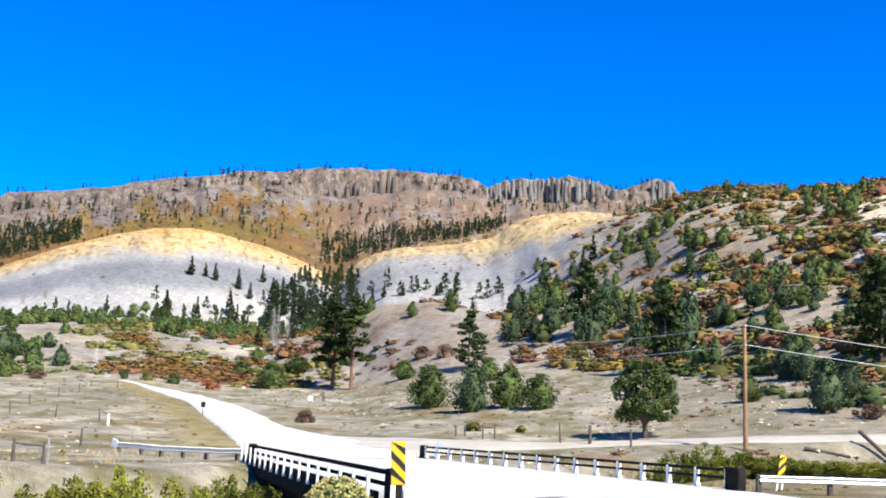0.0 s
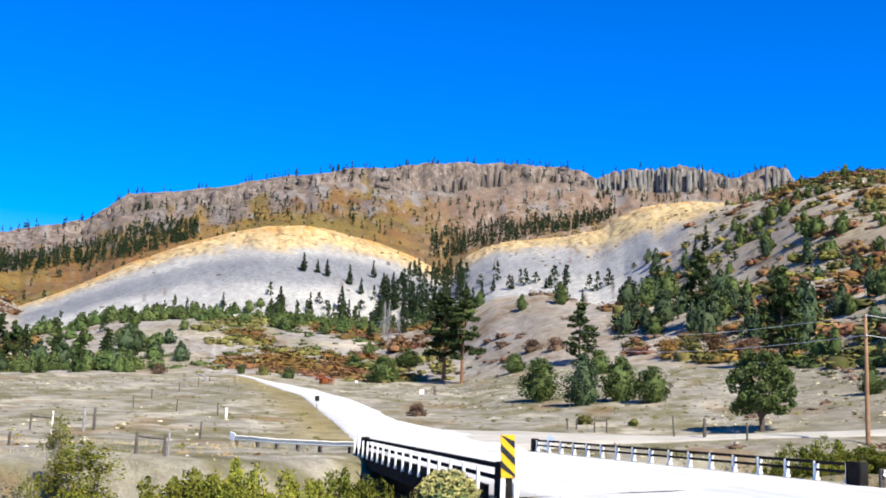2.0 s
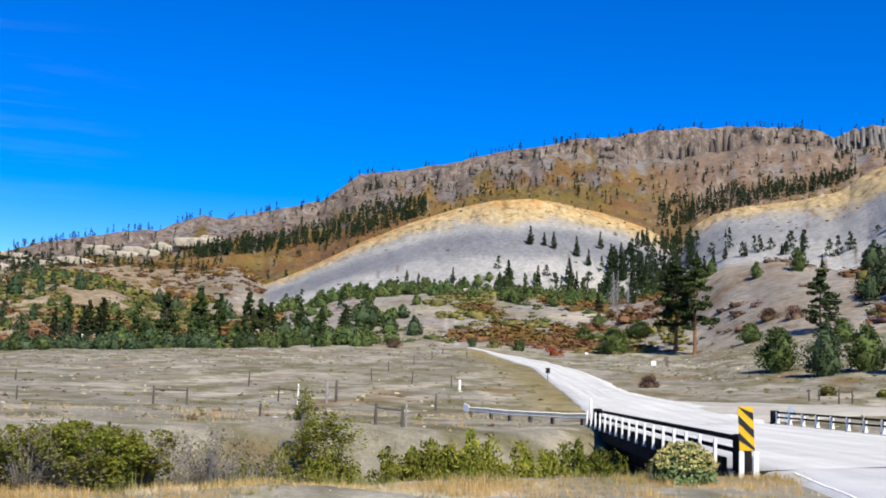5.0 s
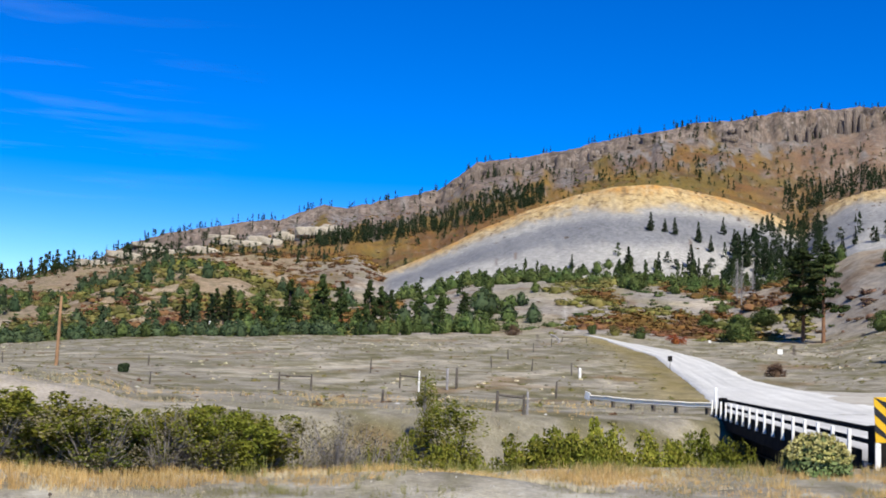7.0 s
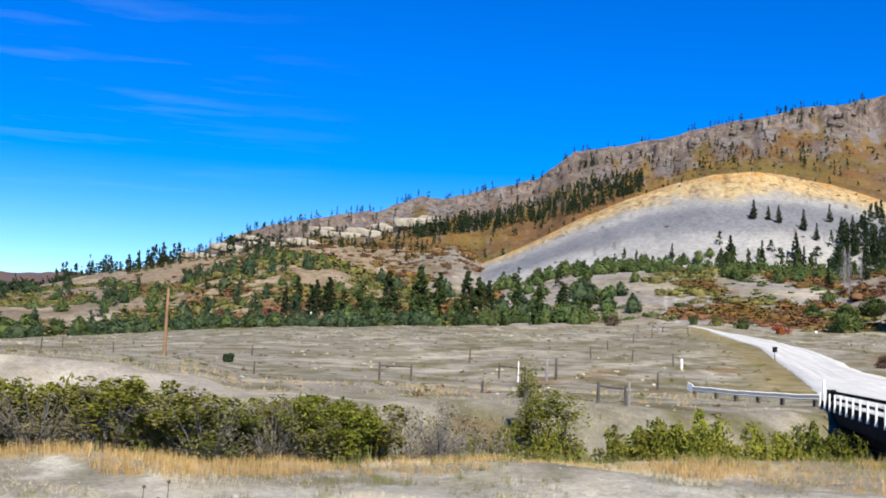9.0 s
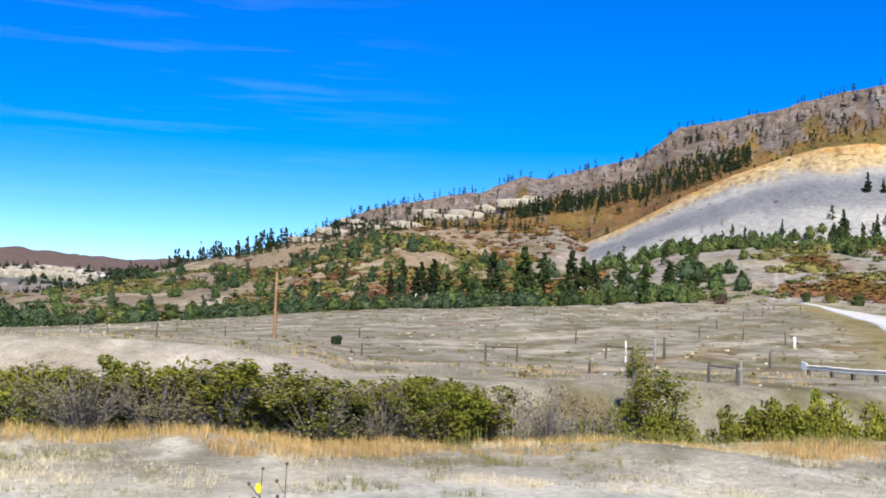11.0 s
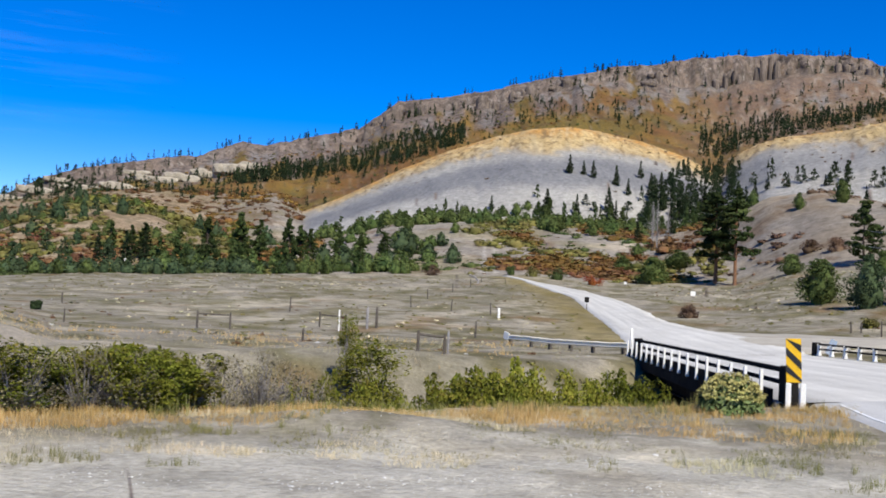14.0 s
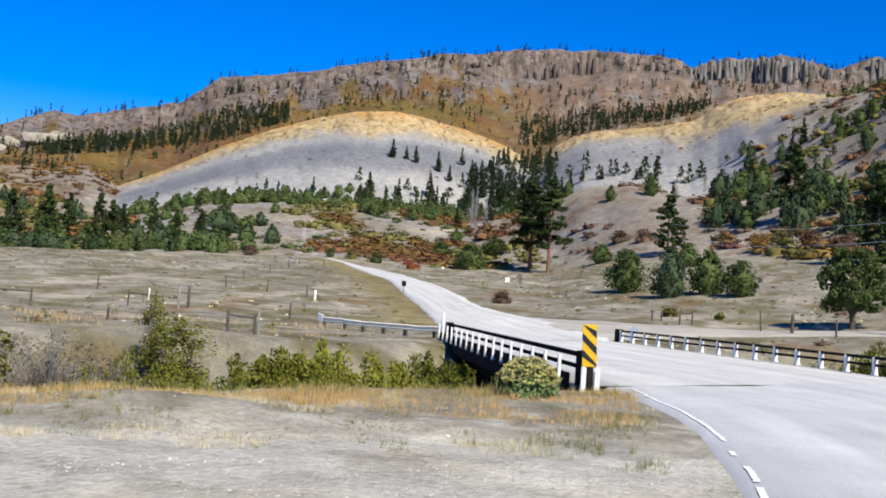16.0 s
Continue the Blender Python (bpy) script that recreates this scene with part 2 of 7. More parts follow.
def foliage(name, lo, hi, rough=0.75, tip=None, thin=0.0, drift=0.03):
    """Leaves that vary from clump to clump and from plant to plant."""
    m, n, l, b = material(name, rough, 0.08)
    geo = n.new("ShaderNodeNewGeometry").outputs["Random Per Island"]
    obj = n.new("ShaderNodeObjectInfo").outputs["Random"]
    stops = [(0.0, lo), (0.75, hi)] + ([(1.0, tip)] if tip else [])
    c = ramp(n, l, geo, stops)
    hv = n.new("ShaderNodeHueSaturation")
    mr = n.new("ShaderNodeMapRange")
    mr.inputs["To Min"].default_value, mr.inputs["To Max"].default_value = 0.75, 1.3
    l.new(obj, mr.inputs["Value"])
    l.new(mr.outputs[0], hv.inputs["Value"])
    l.new(c, hv.inputs["Color"])
    co = n.new("ShaderNodeTexCoord").outputs["Object"]
    fine, broad = value_noise(n, l, 5.0, 4, 0.7, co), value_noise(n, l, 0.22, 3, 0.6, co)
    v = mul(n, l, hv.outputs[0], ramp(n, l, fine, [(0.3, (0.62, 0.63, 0.58)), (0.68, (1.2, 1.19, 1.14))]))
    v = mul(n, l, v, ramp(n, l, broad, [(0.3, (0.75, 0.78, 0.75)), (0.7, (1.22, 1.18, 1.15))]))
    hs, hr = n.new("ShaderNodeHueSaturation"), n.new("ShaderNodeMapRange")
    hr.inputs["From Min"].default_value, hr.inputs["From Max"].default_value = 0.3, 0.7
    hr.inputs["To Min"].default_value, hr.inputs["To Max"].default_value = 0.5 - drift, 0.5 + drift
    l.new(value_noise(n, l, 0.13, 4, 0.7, co), hr.inputs["Value"])
    l.new(hr.outputs[0], hs.inputs["Hue"])
    l.new(v, hs.inputs["Color"])
    l.new(hs.outputs[0], b.inputs["Base Color"])
    if thin:  # light passes through the leaves
        tl, mx = n.new("ShaderNodeBsdfTranslucent"), n.new("ShaderNodeMixShader")
        l.new(hs.outputs[0], tl.inputs["Color"])
        mx.inputs[0].default_value = thin
        l.new(b.outputs[0], mx.inputs[1])
        l.new(tl.outputs[0], mx.inputs[2])
        l.new(mx.outputs[0], n["Material Output"].inputs["Surface"])
    return m


def painted_land():
    m, n, l, b = material("land", 0.95, 0.1)
    at = n.new("ShaderNodeAttribute")
    at.attribute_name = "paint"
    co = n.new("ShaderNodeTexCoord").outputs["Object"]
    f1, f2, f3 = value_noise(n, l, 0.035, 5, 0.65, co), value_noise(n, l, 0.6, 6, 0.7, co), value_noise(n, l, 9.0, 5, 0.75, co)
    c = mul(n, l, at.outputs["Color"], ramp(n, l, f1, [(0.3, (0.82, 0.82, 0.84)), (0.7, (1.16, 1.15, 1.12))]))
    c = mul(n, l, c, ramp(n, l, f2, [(0.3, (0.62, 0.61, 0.59)), (0.7, (1.34, 1.33, 1.31))]))
    c = mul(n, l, c, ramp(n, l, f3, [(0.25, (0.62, 0.61, 0.58)), (0.75, (1.36, 1.36, 1.36))]))
    cover = n.new("ShaderNodeAttribute")
    cover.attribute_name = "cover"
    parts = n.new("ShaderNodeSeparateColor")
    l.new(cover.outputs["Color"], parts.inputs[0])

    def laid(under, amount, noise_out, stops, tint):
        """Tint where the noise is high, by the cover's amount."""
        k = n.new("ShaderNodeMath")
        k.operation = "MULTIPLY"
        l.new(ramp(n, l, noise_out, stops), k.inputs[0])
        l.new(amount, k.inputs[1])
        x = n.new("ShaderNodeMix")
        x.data_type, x.blend_type = "RGBA", "MIX"
        l.new(k.outputs[0], x.inputs["Factor"])
        l.new(under, x.inputs["A"])
        x.inputs["B"].default_value = (*tint, 1)
        return x.outputs["Result"]

    on, off = (1, 1, 1), (0, 0, 0)
    rub = n.new("ShaderNodeMapping")  # rock breaks along upright joints
    rub.inputs["Scale"].default_value = (1.0, 1.0, 0.45)
    l.new(co, rub.inputs["Vector"])
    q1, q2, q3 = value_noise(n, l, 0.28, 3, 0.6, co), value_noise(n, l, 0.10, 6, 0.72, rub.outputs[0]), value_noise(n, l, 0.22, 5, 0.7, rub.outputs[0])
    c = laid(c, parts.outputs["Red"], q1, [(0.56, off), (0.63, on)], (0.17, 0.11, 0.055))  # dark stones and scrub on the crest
    c = laid(c, parts.outputs["Green"], q2, [(0.40, on), (0.56, off)], (0.075, 0.060, 0.050))  # clefts, their shade laid in as dark colour
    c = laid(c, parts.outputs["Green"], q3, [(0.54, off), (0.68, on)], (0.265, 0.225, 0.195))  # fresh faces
    c = laid(c, parts.outputs["Blue"], q1, [(0.50, off), (0.62, on)], (0.085, 0.075, 0.035))  # low scrub
    l.new(c, b.inputs["Base Color"])
    hgt = n.new("ShaderNodeMath")
    hgt.operation = "MULTIPLY_ADD"
    l.new(f2, hgt.inputs[0])
    hgt.inputs[1].default_value = 4.0
    l.new(f3, hgt.inputs[2])
    bump(n, l, b, hgt.outputs[0], 0.7, 0.07)
    return m


M_LAND = painted_land()
def road_surface(name, lo, hi, track, scale, fine):
    """Loose or worn road with lengthwise wheel tracks that wander."""
    m, n, l, b = material(name, 0.92, 0.15)
    co = n.new("ShaderNodeTexCoord").outputs["Object"]
    lane = n.new("ShaderNodeAttribute")
    lane.attribute_name = "lane"
    sp = n.new("ShaderNodeMapping")
    sp.inputs["Scale"].default_value = (9.0, 0.035, 1.0)
    l.new(lane.outputs["Vector"], sp.inputs["Vector"])
    tr = value_noise(n, l, 1.0, 4, 0.6, sp.outputs[0])
    big, small = value_noise(n, l, scale, 5, 0.6, co), value_noise(n, l, fine, 4, 0.75, co)
    c = ramp(n, l, big, [(0.3, lo), (0.7, hi)])
    c = mul(n, l, c, ramp(n, l, tr, [(0.34, track), (0.62, (1.06, 1.06, 1.06))]))
    c = mul(n, l, c, ramp(n, l, small, [(0.25, (0.78, 0.78, 0.78)), (0.75, (1.18, 1.18, 1.18))]))
    l.new(c, b.inputs["Base Color"])
    bump(n, l, b, small, 0.3, 0.012)
    return m


M_ROAD = road_surface("pale_gravel_road", (0.50, 0.48, 0.435), (0.60, 0.58, 0.53), (0.80, 0.80, 0.80), 0.5, 14)
M_ASPHALT = road_surface("worn_pale_asphalt", (0.46, 0.45, 0.425), (0.56, 0.55, 0.52), (0.82, 0.82, 0.82), 0.35, 30)
M_LINE = grainy("worn_white_road_paint", (0.70, 0.70, 0.68), (0.82, 0.82, 0.80), 2.5, 40, 0.7)
M_CONCRETE = grainy("weathered_concrete", (0.40, 0.38, 0.35), (0.55, 0.53, 0.49), 0.8, 25, 0.9)
M_WHITE = grainy("weathered_white_paint", (0.74, 0.71, 0.65), (0.86, 0.84, 0.78), 3.0, 40, 0.7)
M_DARK = grainy("dark_weathered_steel", (0.012, 0.011, 0.010), (0.028, 0.026, 0.024), 2.0, 50, 0.95, 0.02)
M_GALV = grainy("galvanised_steel", (0.70, 0.70, 0.68), (0.84, 0.83, 0.80), 1.5, 40, 0.36, 0.4, 0.92, relief=0.15)
M_YELLOW = grainy("yellow_reflective_sheet", (0.75, 0.42, 0.01), (0.85, 0.50, 0.015), 3, 60, 0.5, 0.4, relief=0.05)
M_BLACK = grainy("black_sign_stripe", (0.012, 0.012, 0.013), (0.03, 0.03, 0.03), 4, 60, 0.5, 0.4, relief=0.05)
M_POLE = grainy("weathered_pole_wood", (0.20, 0.11, 0.055), (0.34, 0.20, 0.11), 2, 30, 0.9, 0.1)
M_POST = grainy("grey_fence_wood", (0.055, 0.046, 0.038), (0.14, 0.12, 0.10), 4, 40, 0.95, 0.1)
M_BARK = grainy("dark_bark", (0.06, 0.045, 0.035), (0.13, 0.10, 0.08), 5, 30, 0.95, 0.1)
M_PINEBARK = grainy("orange_pine_bark", (0.14, 0.075, 0.045), (0.26, 0.14, 0.08), 3, 20, 0.95, 0.1)
M_WIRE = grainy("pale_cable", (0.45, 0.45, 0.45), (0.6, 0.6, 0.6), 1, 10, 0.5)
M_PINE = foliage("pine_needles", (0.019, 0.032, 0.011), (0.050, 0.070, 0.022))
M_SPRUCE = foliage("dark_conifer_needles", (0.012, 0.022, 0.010), (0.033, 0.048, 0.022))
M_JUNIPER = foliage("juniper_scale_leaves", (0.036, 0.057, 0.018), (0.094, 0.124, 0.040))
M_BLUEJUN = foliage("blue_green_juniper_leaves", (0.022, 0.038, 0.019), (0.056, 0.080, 0.040))

M_WILLOW = foliage("willow_leaves", (0.125, 0.142, 0.020), (0.205, 0.212, 0.032), tip=(0.255, 0.225, 0.045), thin=0.15, drift=0.05)
M_WILLOWDARK = foliage("dark_willow_leaves", (0.085, 0.105, 0.015), (0.150, 0.168, 0.024), thin=0.15, drift=0.05)
M_WILLOWDRY = foliage("thin_grey_willow_leaves", (0.12, 0.105, 0.06), (0.23, 0.20, 0.12), thin=0.15)
M_TWIG = grainy("grey_twigs", (0.16, 0.14, 0.125), (0.27, 0.245, 0.22), 6, 40, 0.9)
M_RUST = foliage("rust_red_oak_leaves", (0.095, 0.050, 0.028), (0.185, 0.098, 0.048))
M_ORANGE = foliage("orange_oak_leaves", (0.125, 0.073, 0.026), (0.225, 0.130, 0.042))
M_OLIVE = foliage("olive_oak_leaves", (0.085, 0.080, 0.028), (0.175, 0.155, 0.052))
M_YELLOW_L = foliage("yellow_green_leaves", (0.12, 0.118, 0.028), (0.21, 0.195, 0.044))
M_SAGE = foliage("grey_sage_leaves", (0.14, 0.135, 0.09), (0.25, 0.235, 0.16))
M_MAROON = foliage("maroon_brush_twigs", (0.085, 0.052, 0.036), (0.165, 0.105, 0.075))
M_GREEN = foliage("green_brush_leaves", (0.038, 0.055, 0.020), (0.085, 0.110, 0.038))
M_RABBIT = foliage("pale_yellow_rabbitbrush_bloom", (0.42, 0.38, 0.12), (0.62, 0.56, 0.24))
M_RABBITG = foliage("rabbitbrush_green_stems", (0.10, 0.14, 0.05), (0.20, 0.24, 0.10))
M_STRAW = foliage("golden_dry_grass", (0.46, 0.29, 0.105), (0.66, 0.45, 0.19), tip=(0.70, 0.57, 0.34), thin=0.12, drift=0.012)
M_STRAWPALE = foliage("pale_dry_grass", (0.43, 0.375, 0.25), (0.60, 0.53, 0.38))
M_GRASSG = foliage("greenish_grass", (0.14, 0.15, 0.05), (0.27, 0.25, 0.09))
M_STONE = grainy("pale_field_stone", (0.40, 0.38, 0.345), (0.70, 0.68, 0.64), 3, 20, 0.95)
M_SNAG = grainy("grey_dead_wood", (0.19, 0.175, 0.17), (0.31, 0.29, 0.28), 3, 20, 0.95)
M_FLOWER = foliage("yellow_flower_petals", (0.70, 0.50, 0.02), (0.85, 0.65, 0.04))
M_RED = foliage("bright_red_sumac_leaves", (0.20, 0.045, 0.02), (0.36, 0.10, 0.04))

M_LEDGE = grainy("cream_sandstone", (0.22, 0.19, 0.145), (0.44, 0.385, 0.295), 0.12, 1.2, 0.95, 0.1, relief=0.6, depth=0.6)




def columnar_rock(name, lo, hi):
    """Rough rock with upright streaks; crack shade and lit edges are put into their colour."""
    m, n, l, b = material(name, 0.95, 0.1)
    mp = n.new("ShaderNodeMapping")
    mp.inputs["Scale"].default_value = (1.0, 1.0, 0.12)
    co = n.new("ShaderNodeTexCoord").outputs["Object"]
    l.new(co, mp.inputs["Vector"])
    streak, grain = value_noise(n, l, 0.35, 5, 0.7, mp.outputs[0]), value_noise(n, l, 0.5, 6, 0.75, co)
    c = ramp(n, l, streak, [(0.32, lo), (0.66, hi)])
    c = mul(n, l, c, ramp(n, l, grain, [(0.3, (0.65, 0.63, 0.6)), (0.7, (1.25, 1.24, 1.2))]))
    l.new(c, b.inputs["Base Color"])
    bump(n, l, b, streak, 0.8, 1.2)
    return m


M_CLIFF = columnar_rock("grey_columnar_rock", (0.060, 0.056, 0.052), (0.29, 0.275, 0.255))
M_CRAG = columnar_rock("brown_crag_rock", (0.078, 0.062, 0.053), (0.225, 0.182, 0.155))

# warm tint put into the rail colour to cancel the blue sky shade
M_RAILPALE = grainy("warm_white_rail_paint", (0.74, 0.66, 0.52), (0.88, 0.80, 0.64), 1.5, 40, 0.7, 0.15)
M_TRACK = road_surface("tan_gravel_track", (0.36, 0.325, 0.265), (0.46, 0.42, 0.345), (0.80, 0.80, 0.80), 0.5, 14)
# ---- the land ----
def raw_mesh(name, V, F, mat=None, shade=False):
    """A mesh from arrays: V (n, 3); F a list of face arrays (m, 3) or (m, 4)."""
    me = bpy.data.meshes.new(name)
    F = [np.asarray(f, np.int32) for f in (F if isinstance(F, list) else [F]) if len(f)]
    V = np.asarray(V, np.float32)
    loops = np.concatenate([f.ravel() for f in F])
    sizes = np.concatenate([np.full(len(f), f.shape[1], np.int32) for f in F])
    me.vertices.add(len(V))
    me.vertices.foreach_set("co", V.ravel())
    me.loops.add(len(loops))
    me.loops.foreach_set("vertex_index", loops)
    me.polygons.add(len(sizes))
    me.polygons.foreach_set("loop_start", np.concatenate([[0], np.cumsum(sizes)[:-1]]).astype(np.int32))
    me.polygons.foreach_set("loop_total", sizes)
    me.update(calc_edges=True)
    me.validate()
    if shade:
        me.polygons.foreach_set("use_smooth", np.ones(len(sizes), bool))
    if mat:
        me.materials.append(mat)
    return me


def span(lo, hi, n):
    """n fractions between two radii, evenly in the logarithm, per bearing."""
    s = np.arange(n) / n
    return [lo * (hi / lo) ** k for k in s]


def mix(a, b, k):
    return a + (np.asarray(b) - a) * np.asarray(k)[..., None]


def shale_zone(a, r, h, R, n1=0.0):
    """How far a place belongs to the bare shale, 0 to 1; h: height up the face."""
    reach = 4.2 + 6.2 * h
    return smooth(r, R[3] - 35, R[3] - 5) * (1 - smooth(r, R[4] + 8, R[4] + 40)) * smooth(a, -27.2, -26.2) * (1 - smooth(a - reach + 1.1 * n1, -0.7, 0.9))


def on_shale(x, y):
    a, r, z = np.degrees(np.arctan2(x, y)), np.hypot(x, y), ground_z(x, y)
    R, Z = stations(a)
    h = np.clip((z - Z[3]) / np.maximum(Z[4] - Z[3], 8), -0.2, 1.1)
    return shale_zone(a, r, np.where(r > R[4], np.maximum(h, 0.97), h), R)


def paint(x, y, z):
    """Natural colours of the soils and rocks by place."""
    a, r = np.degrees(np.arctan2(x, y)), np.hypot(x, y)
    R, Z = stations(a)
    n1, n2, n3 = fbm(x / 9, y / 9, 4, 21), fbm(x / 2.5, y / 2.5, 3, 22), fbm(x / 60, y / 60, 4, 23)
    c = np.empty((len(x), 3))
    c[:] = (0.262, 0.236, 0.184)  # dry grass
    c = mix(c, (0.195, 0.178, 0.108), smooth(n1 + 0.4 * n3, 0.0, 0.6) * 0.65)
    c = mix(c, (0.42, 0.375, 0.29), smooth(fbm(x / 4.5, y / 6, 4, 24) + 0.3 * n3, 0.08, 0.36) * 0.75)
    c = mix(c, (0.13, 0.115, 0.05), smooth(fbm(x / 2.6, y / 3.4, 4, 25) - 0.25 * n3, 0.05, 0.4) * 0.8 * smooth(r, 20, 30))
    c = mix(c, (0.20, 0.125, 0.06), smooth(fbm(x / 5, y / 7, 3, 26), 0.25, 0.55) * 0.7 * smooth(r, 20, 30))
    # turnout gravel and its ragged edge
    edge = 13.2 + 1.3 * n2 + 2.0 * smooth(a, -50, -10) - 3 * smooth(a, 4, 12)
    c = mix(c, mix(np.full((len(x), 3), 0.0) + (0.455, 0.430, 0.365), (0.50, 0.455, 0.360), smooth(fbm(x / 2.2, y / 1.6, 4, 29), -0.1, 0.35)), 1 - smooth(r, edge - 1.5, edge + 1.5))
    c = mix(c, (0.31, 0.29, 0.245), smooth(fbm(x / 0.7 + 3, y / 0.22, 3, 30), 0.3, 0.5) * (1 - smooth(r, edge - 0.5, edge + 1.5)) * 0.5)
    rough = smooth(fbm(x / 0.6, y / 0.5, 3, 27), -0.1, 0.4) * smooth(r, edge - 0.5, edge + 1.5) * (1 - smooth(r, 22, 26)) * (a < 0)
    c = mix(c, (0.17, 0.155, 0.09), rough * 0.6)
    c = mix(c, (0.55, 0.52, 0.44), smooth(fbm(x / 0.5, y / 0.5, 2, 28), 0.1, 0.5) * smooth(r, edge - 0.5, edge + 1.5) * (1 - smooth(r, 18, 22)) * 0.65)
    c = mix(c, (0.15, 0.125, 0.065), smooth(a, 8, 12) * smooth(r, 38, 44) * (1 - smooth(r, 64, 72)) * (0.55 + 0.45 * smooth(n1, -0.3, 0.3)))
    # creek bed, bare far bank
    d = to_line(x, y, CREEK)
    c = mix(c, (0.20, 0.18, 0.145), (1 - smooth(d, 4, 7)) * (r > 14) * (r < 110))
    c = mix(c, (0.345, 0.305, 0.255), np.exp(-((d - 11.5 - 2.0 * n1) / 3.6) ** 2) * (r > 30) * smooth(-a, 36, 41) * (1 - 0.5 * smooth(-a, 51, 56)) * (r < 75) * (0.45 + 0.55 * smooth(fbm(x / 2.4, y / 2.4, 3, 35), -0.3, 0.25)))
    # greener verge beside the climbing road
    verge = np.array([(-14.5, 74.7), (-20.5, 95.5), (-32, 133.6), (-42, 157), (-51, 178)])
    inner = (x < -10) & (x > -70) & (y > 60) & (y < 185)
    c[inner] = mix(c[inner], (0.235, 0.185, 0.072), np.exp(-(to_line(x[inner], y[inner], verge) / (3.0 + 2.0 * n1[inner])) ** 2) * 0.8)
    c = mix(c, (0.20, 0.175, 0.125), smooth(a, 7, 13) * smooth(r, 60, 72) * (1 - smooth(r, 150, 170)) * 0.5)
    # slopes above the field
    soil = smooth(r, R[1] - 4 + 8 * n1, R[1] + 14 + 8 * n1)
    grey = mix(np.full((len(x), 3), 0.0) + (0.255, 0.23, 0.20), (0.30, 0.258, 0.200), smooth(a, 2, 14))
    grey = mix(grey, (0.30, 0.235, 0.168), smooth(-a, 29, 33))
    grey = mix(grey, (0.235, 0.195, 0.155), smooth(-a, 41, 46))
    grey = mix(grey, (0.42, 0.36, 0.28), smooth(fbm(x / 14, y / 14, 4, 32), 0.1, 0.5) * 0.7)
    c = mix(c, grey, soil)
    brush = smooth(fbm(x / 22, y / 22, 4, 31) + 0.25 * smooth(r, R[1], R[2]) + 0.22 * smooth(-a, 26, 30), 0.05, 0.45) * soil * (1 - smooth(a, -29, -26) * smooth(r, R[3], R[3] + 30))
    bare = 0.45
    c = mix(c, (0.17, 0.11, 0.045), brush * 0.7 * bare)
    c = mix(c, (0.165, 0.15, 0.045), smooth(fbm(x / 17, y / 17, 4, 33), 0.12, 0.4) * soil * 0.65 * bare)
    c = mix(c, (0.13, 0.075, 0.035), smooth(fbm(x / 5, y / 5, 3, 34), 0.15, 0.5) * soil * 0.6)
    # ruts of an old track up the knoll
    for off in (-1.2, 1.2):
        rut = np.array([(-56.1 + off, 183.3), (-59.5 + off, 194.8), (-64.1 + off, 209.8), (-69.1 + off, 225.8), (-72.7 + off, 237.8)])
        near = (r > 196) & (r < 250) & (a > -19) & (a < -15)
        c[near] = mix(c[near], (0.38, 0.355, 0.315), np.exp(-(to_line(x[near], y[near], rut) / 0.5) ** 2) * 0.85)
    # badland shale faces
    h = np.clip((z - Z[3]) / np.maximum(Z[4] - Z[3], 8), -0.2, 1.1)
    h = np.where(r > R[4], np.maximum(h, 0.97), h)
    zone = shale_zone(a, r, h, R, n1)
    wob = 0.07 * fbm(a * 0.35, z / 26, 3, 41) + 0.035 * fbm(a * 2.2, r / 9, 4, 42)
    sh = np.full((len(x), 3), 0.0) + (0.335, 0.325, 0.305)
    dark = smooth(h + wob, 0.20, 0.34) * (1 - smooth(h + wob, 0.46, 0.62)) * (1 - 0.45 * smooth(a, -6, -4))
    sh = mix(sh, (0.178, 0.180, 0.190), dark)
    sh = mix(sh, (0.285, 0.275, 0.255), smooth(h + wob, 0.50, 0.66))
    up_ = 0.17 * smooth(a, -3, 3)
    sh = mix(sh, (0.45, 0.335, 0.165), smooth(h + up_ + 2.2 * wob, 0.58, 0.78))
    sh = mix(sh, (0.48, 0.26, 0.075), smooth(h + 1.5 * wob, 0.76, 0.95) * smooth(fbm(a * 2.2, r / 12, 3, 43), -0.6, 0.4))
    sh = mix(sh, (0.55, 0.43, 0.24), smooth(h, 0.6, 0.7) * smooth(fbm(a * 5, r / 9, 3, 45), 0.1, 0.4) * 0.7)
    sh = mix(sh, (0.20, 0.135, 0.065), smooth(h + up_ + wob, 0.58, 0.70) * smooth(fbm(a * 6.5, r / 9, 2, 44), 0.2, 0.45) * 0.8)
    c = mix(c, sh, zone)
    face = smooth(a - 0.25 * n1, 20.6, 21.1) * smooth(r, 180, 190) * (1 - smooth(r, 255, 275))
    c = mix(c, mix(np.full((len(x), 3), 0.0) + (0.44, 0.425, 0.41), (0.60, 0.50, 0.34), smooth(r, 205, 230)), face)
    # brush-covered mountainside: gold and rust below, broken grey-brown rock above
    slope = smooth(r, R[4] + 12, R[4] + 60) * (1 - zone)
    u = np.clip((r - R[5]) / (R[6] - R[5]), 0, 1.2)
    east = smooth(a, -9, -3)
    sl = mix(np.full((len(x), 3), 0.0) + (0.150, 0.076, 0.029), (0.190, 0.114, 0.029), smooth(fbm(x / 110, y / 110, 5, 51), -0.25, 0.35))
    sl = mix(sl, (0.138, 0.110, 0.027), smooth(fbm(x / 75, y / 75, 5, 52) + 0.1 * (1 - east), 0.05, 0.45) * 0.65)
    sl = mix(sl, (0.085, 0.047, 0.027), smooth(fbm(x / 30, y / 30, 4, 54), 0.08, 0.5) * 0.7)
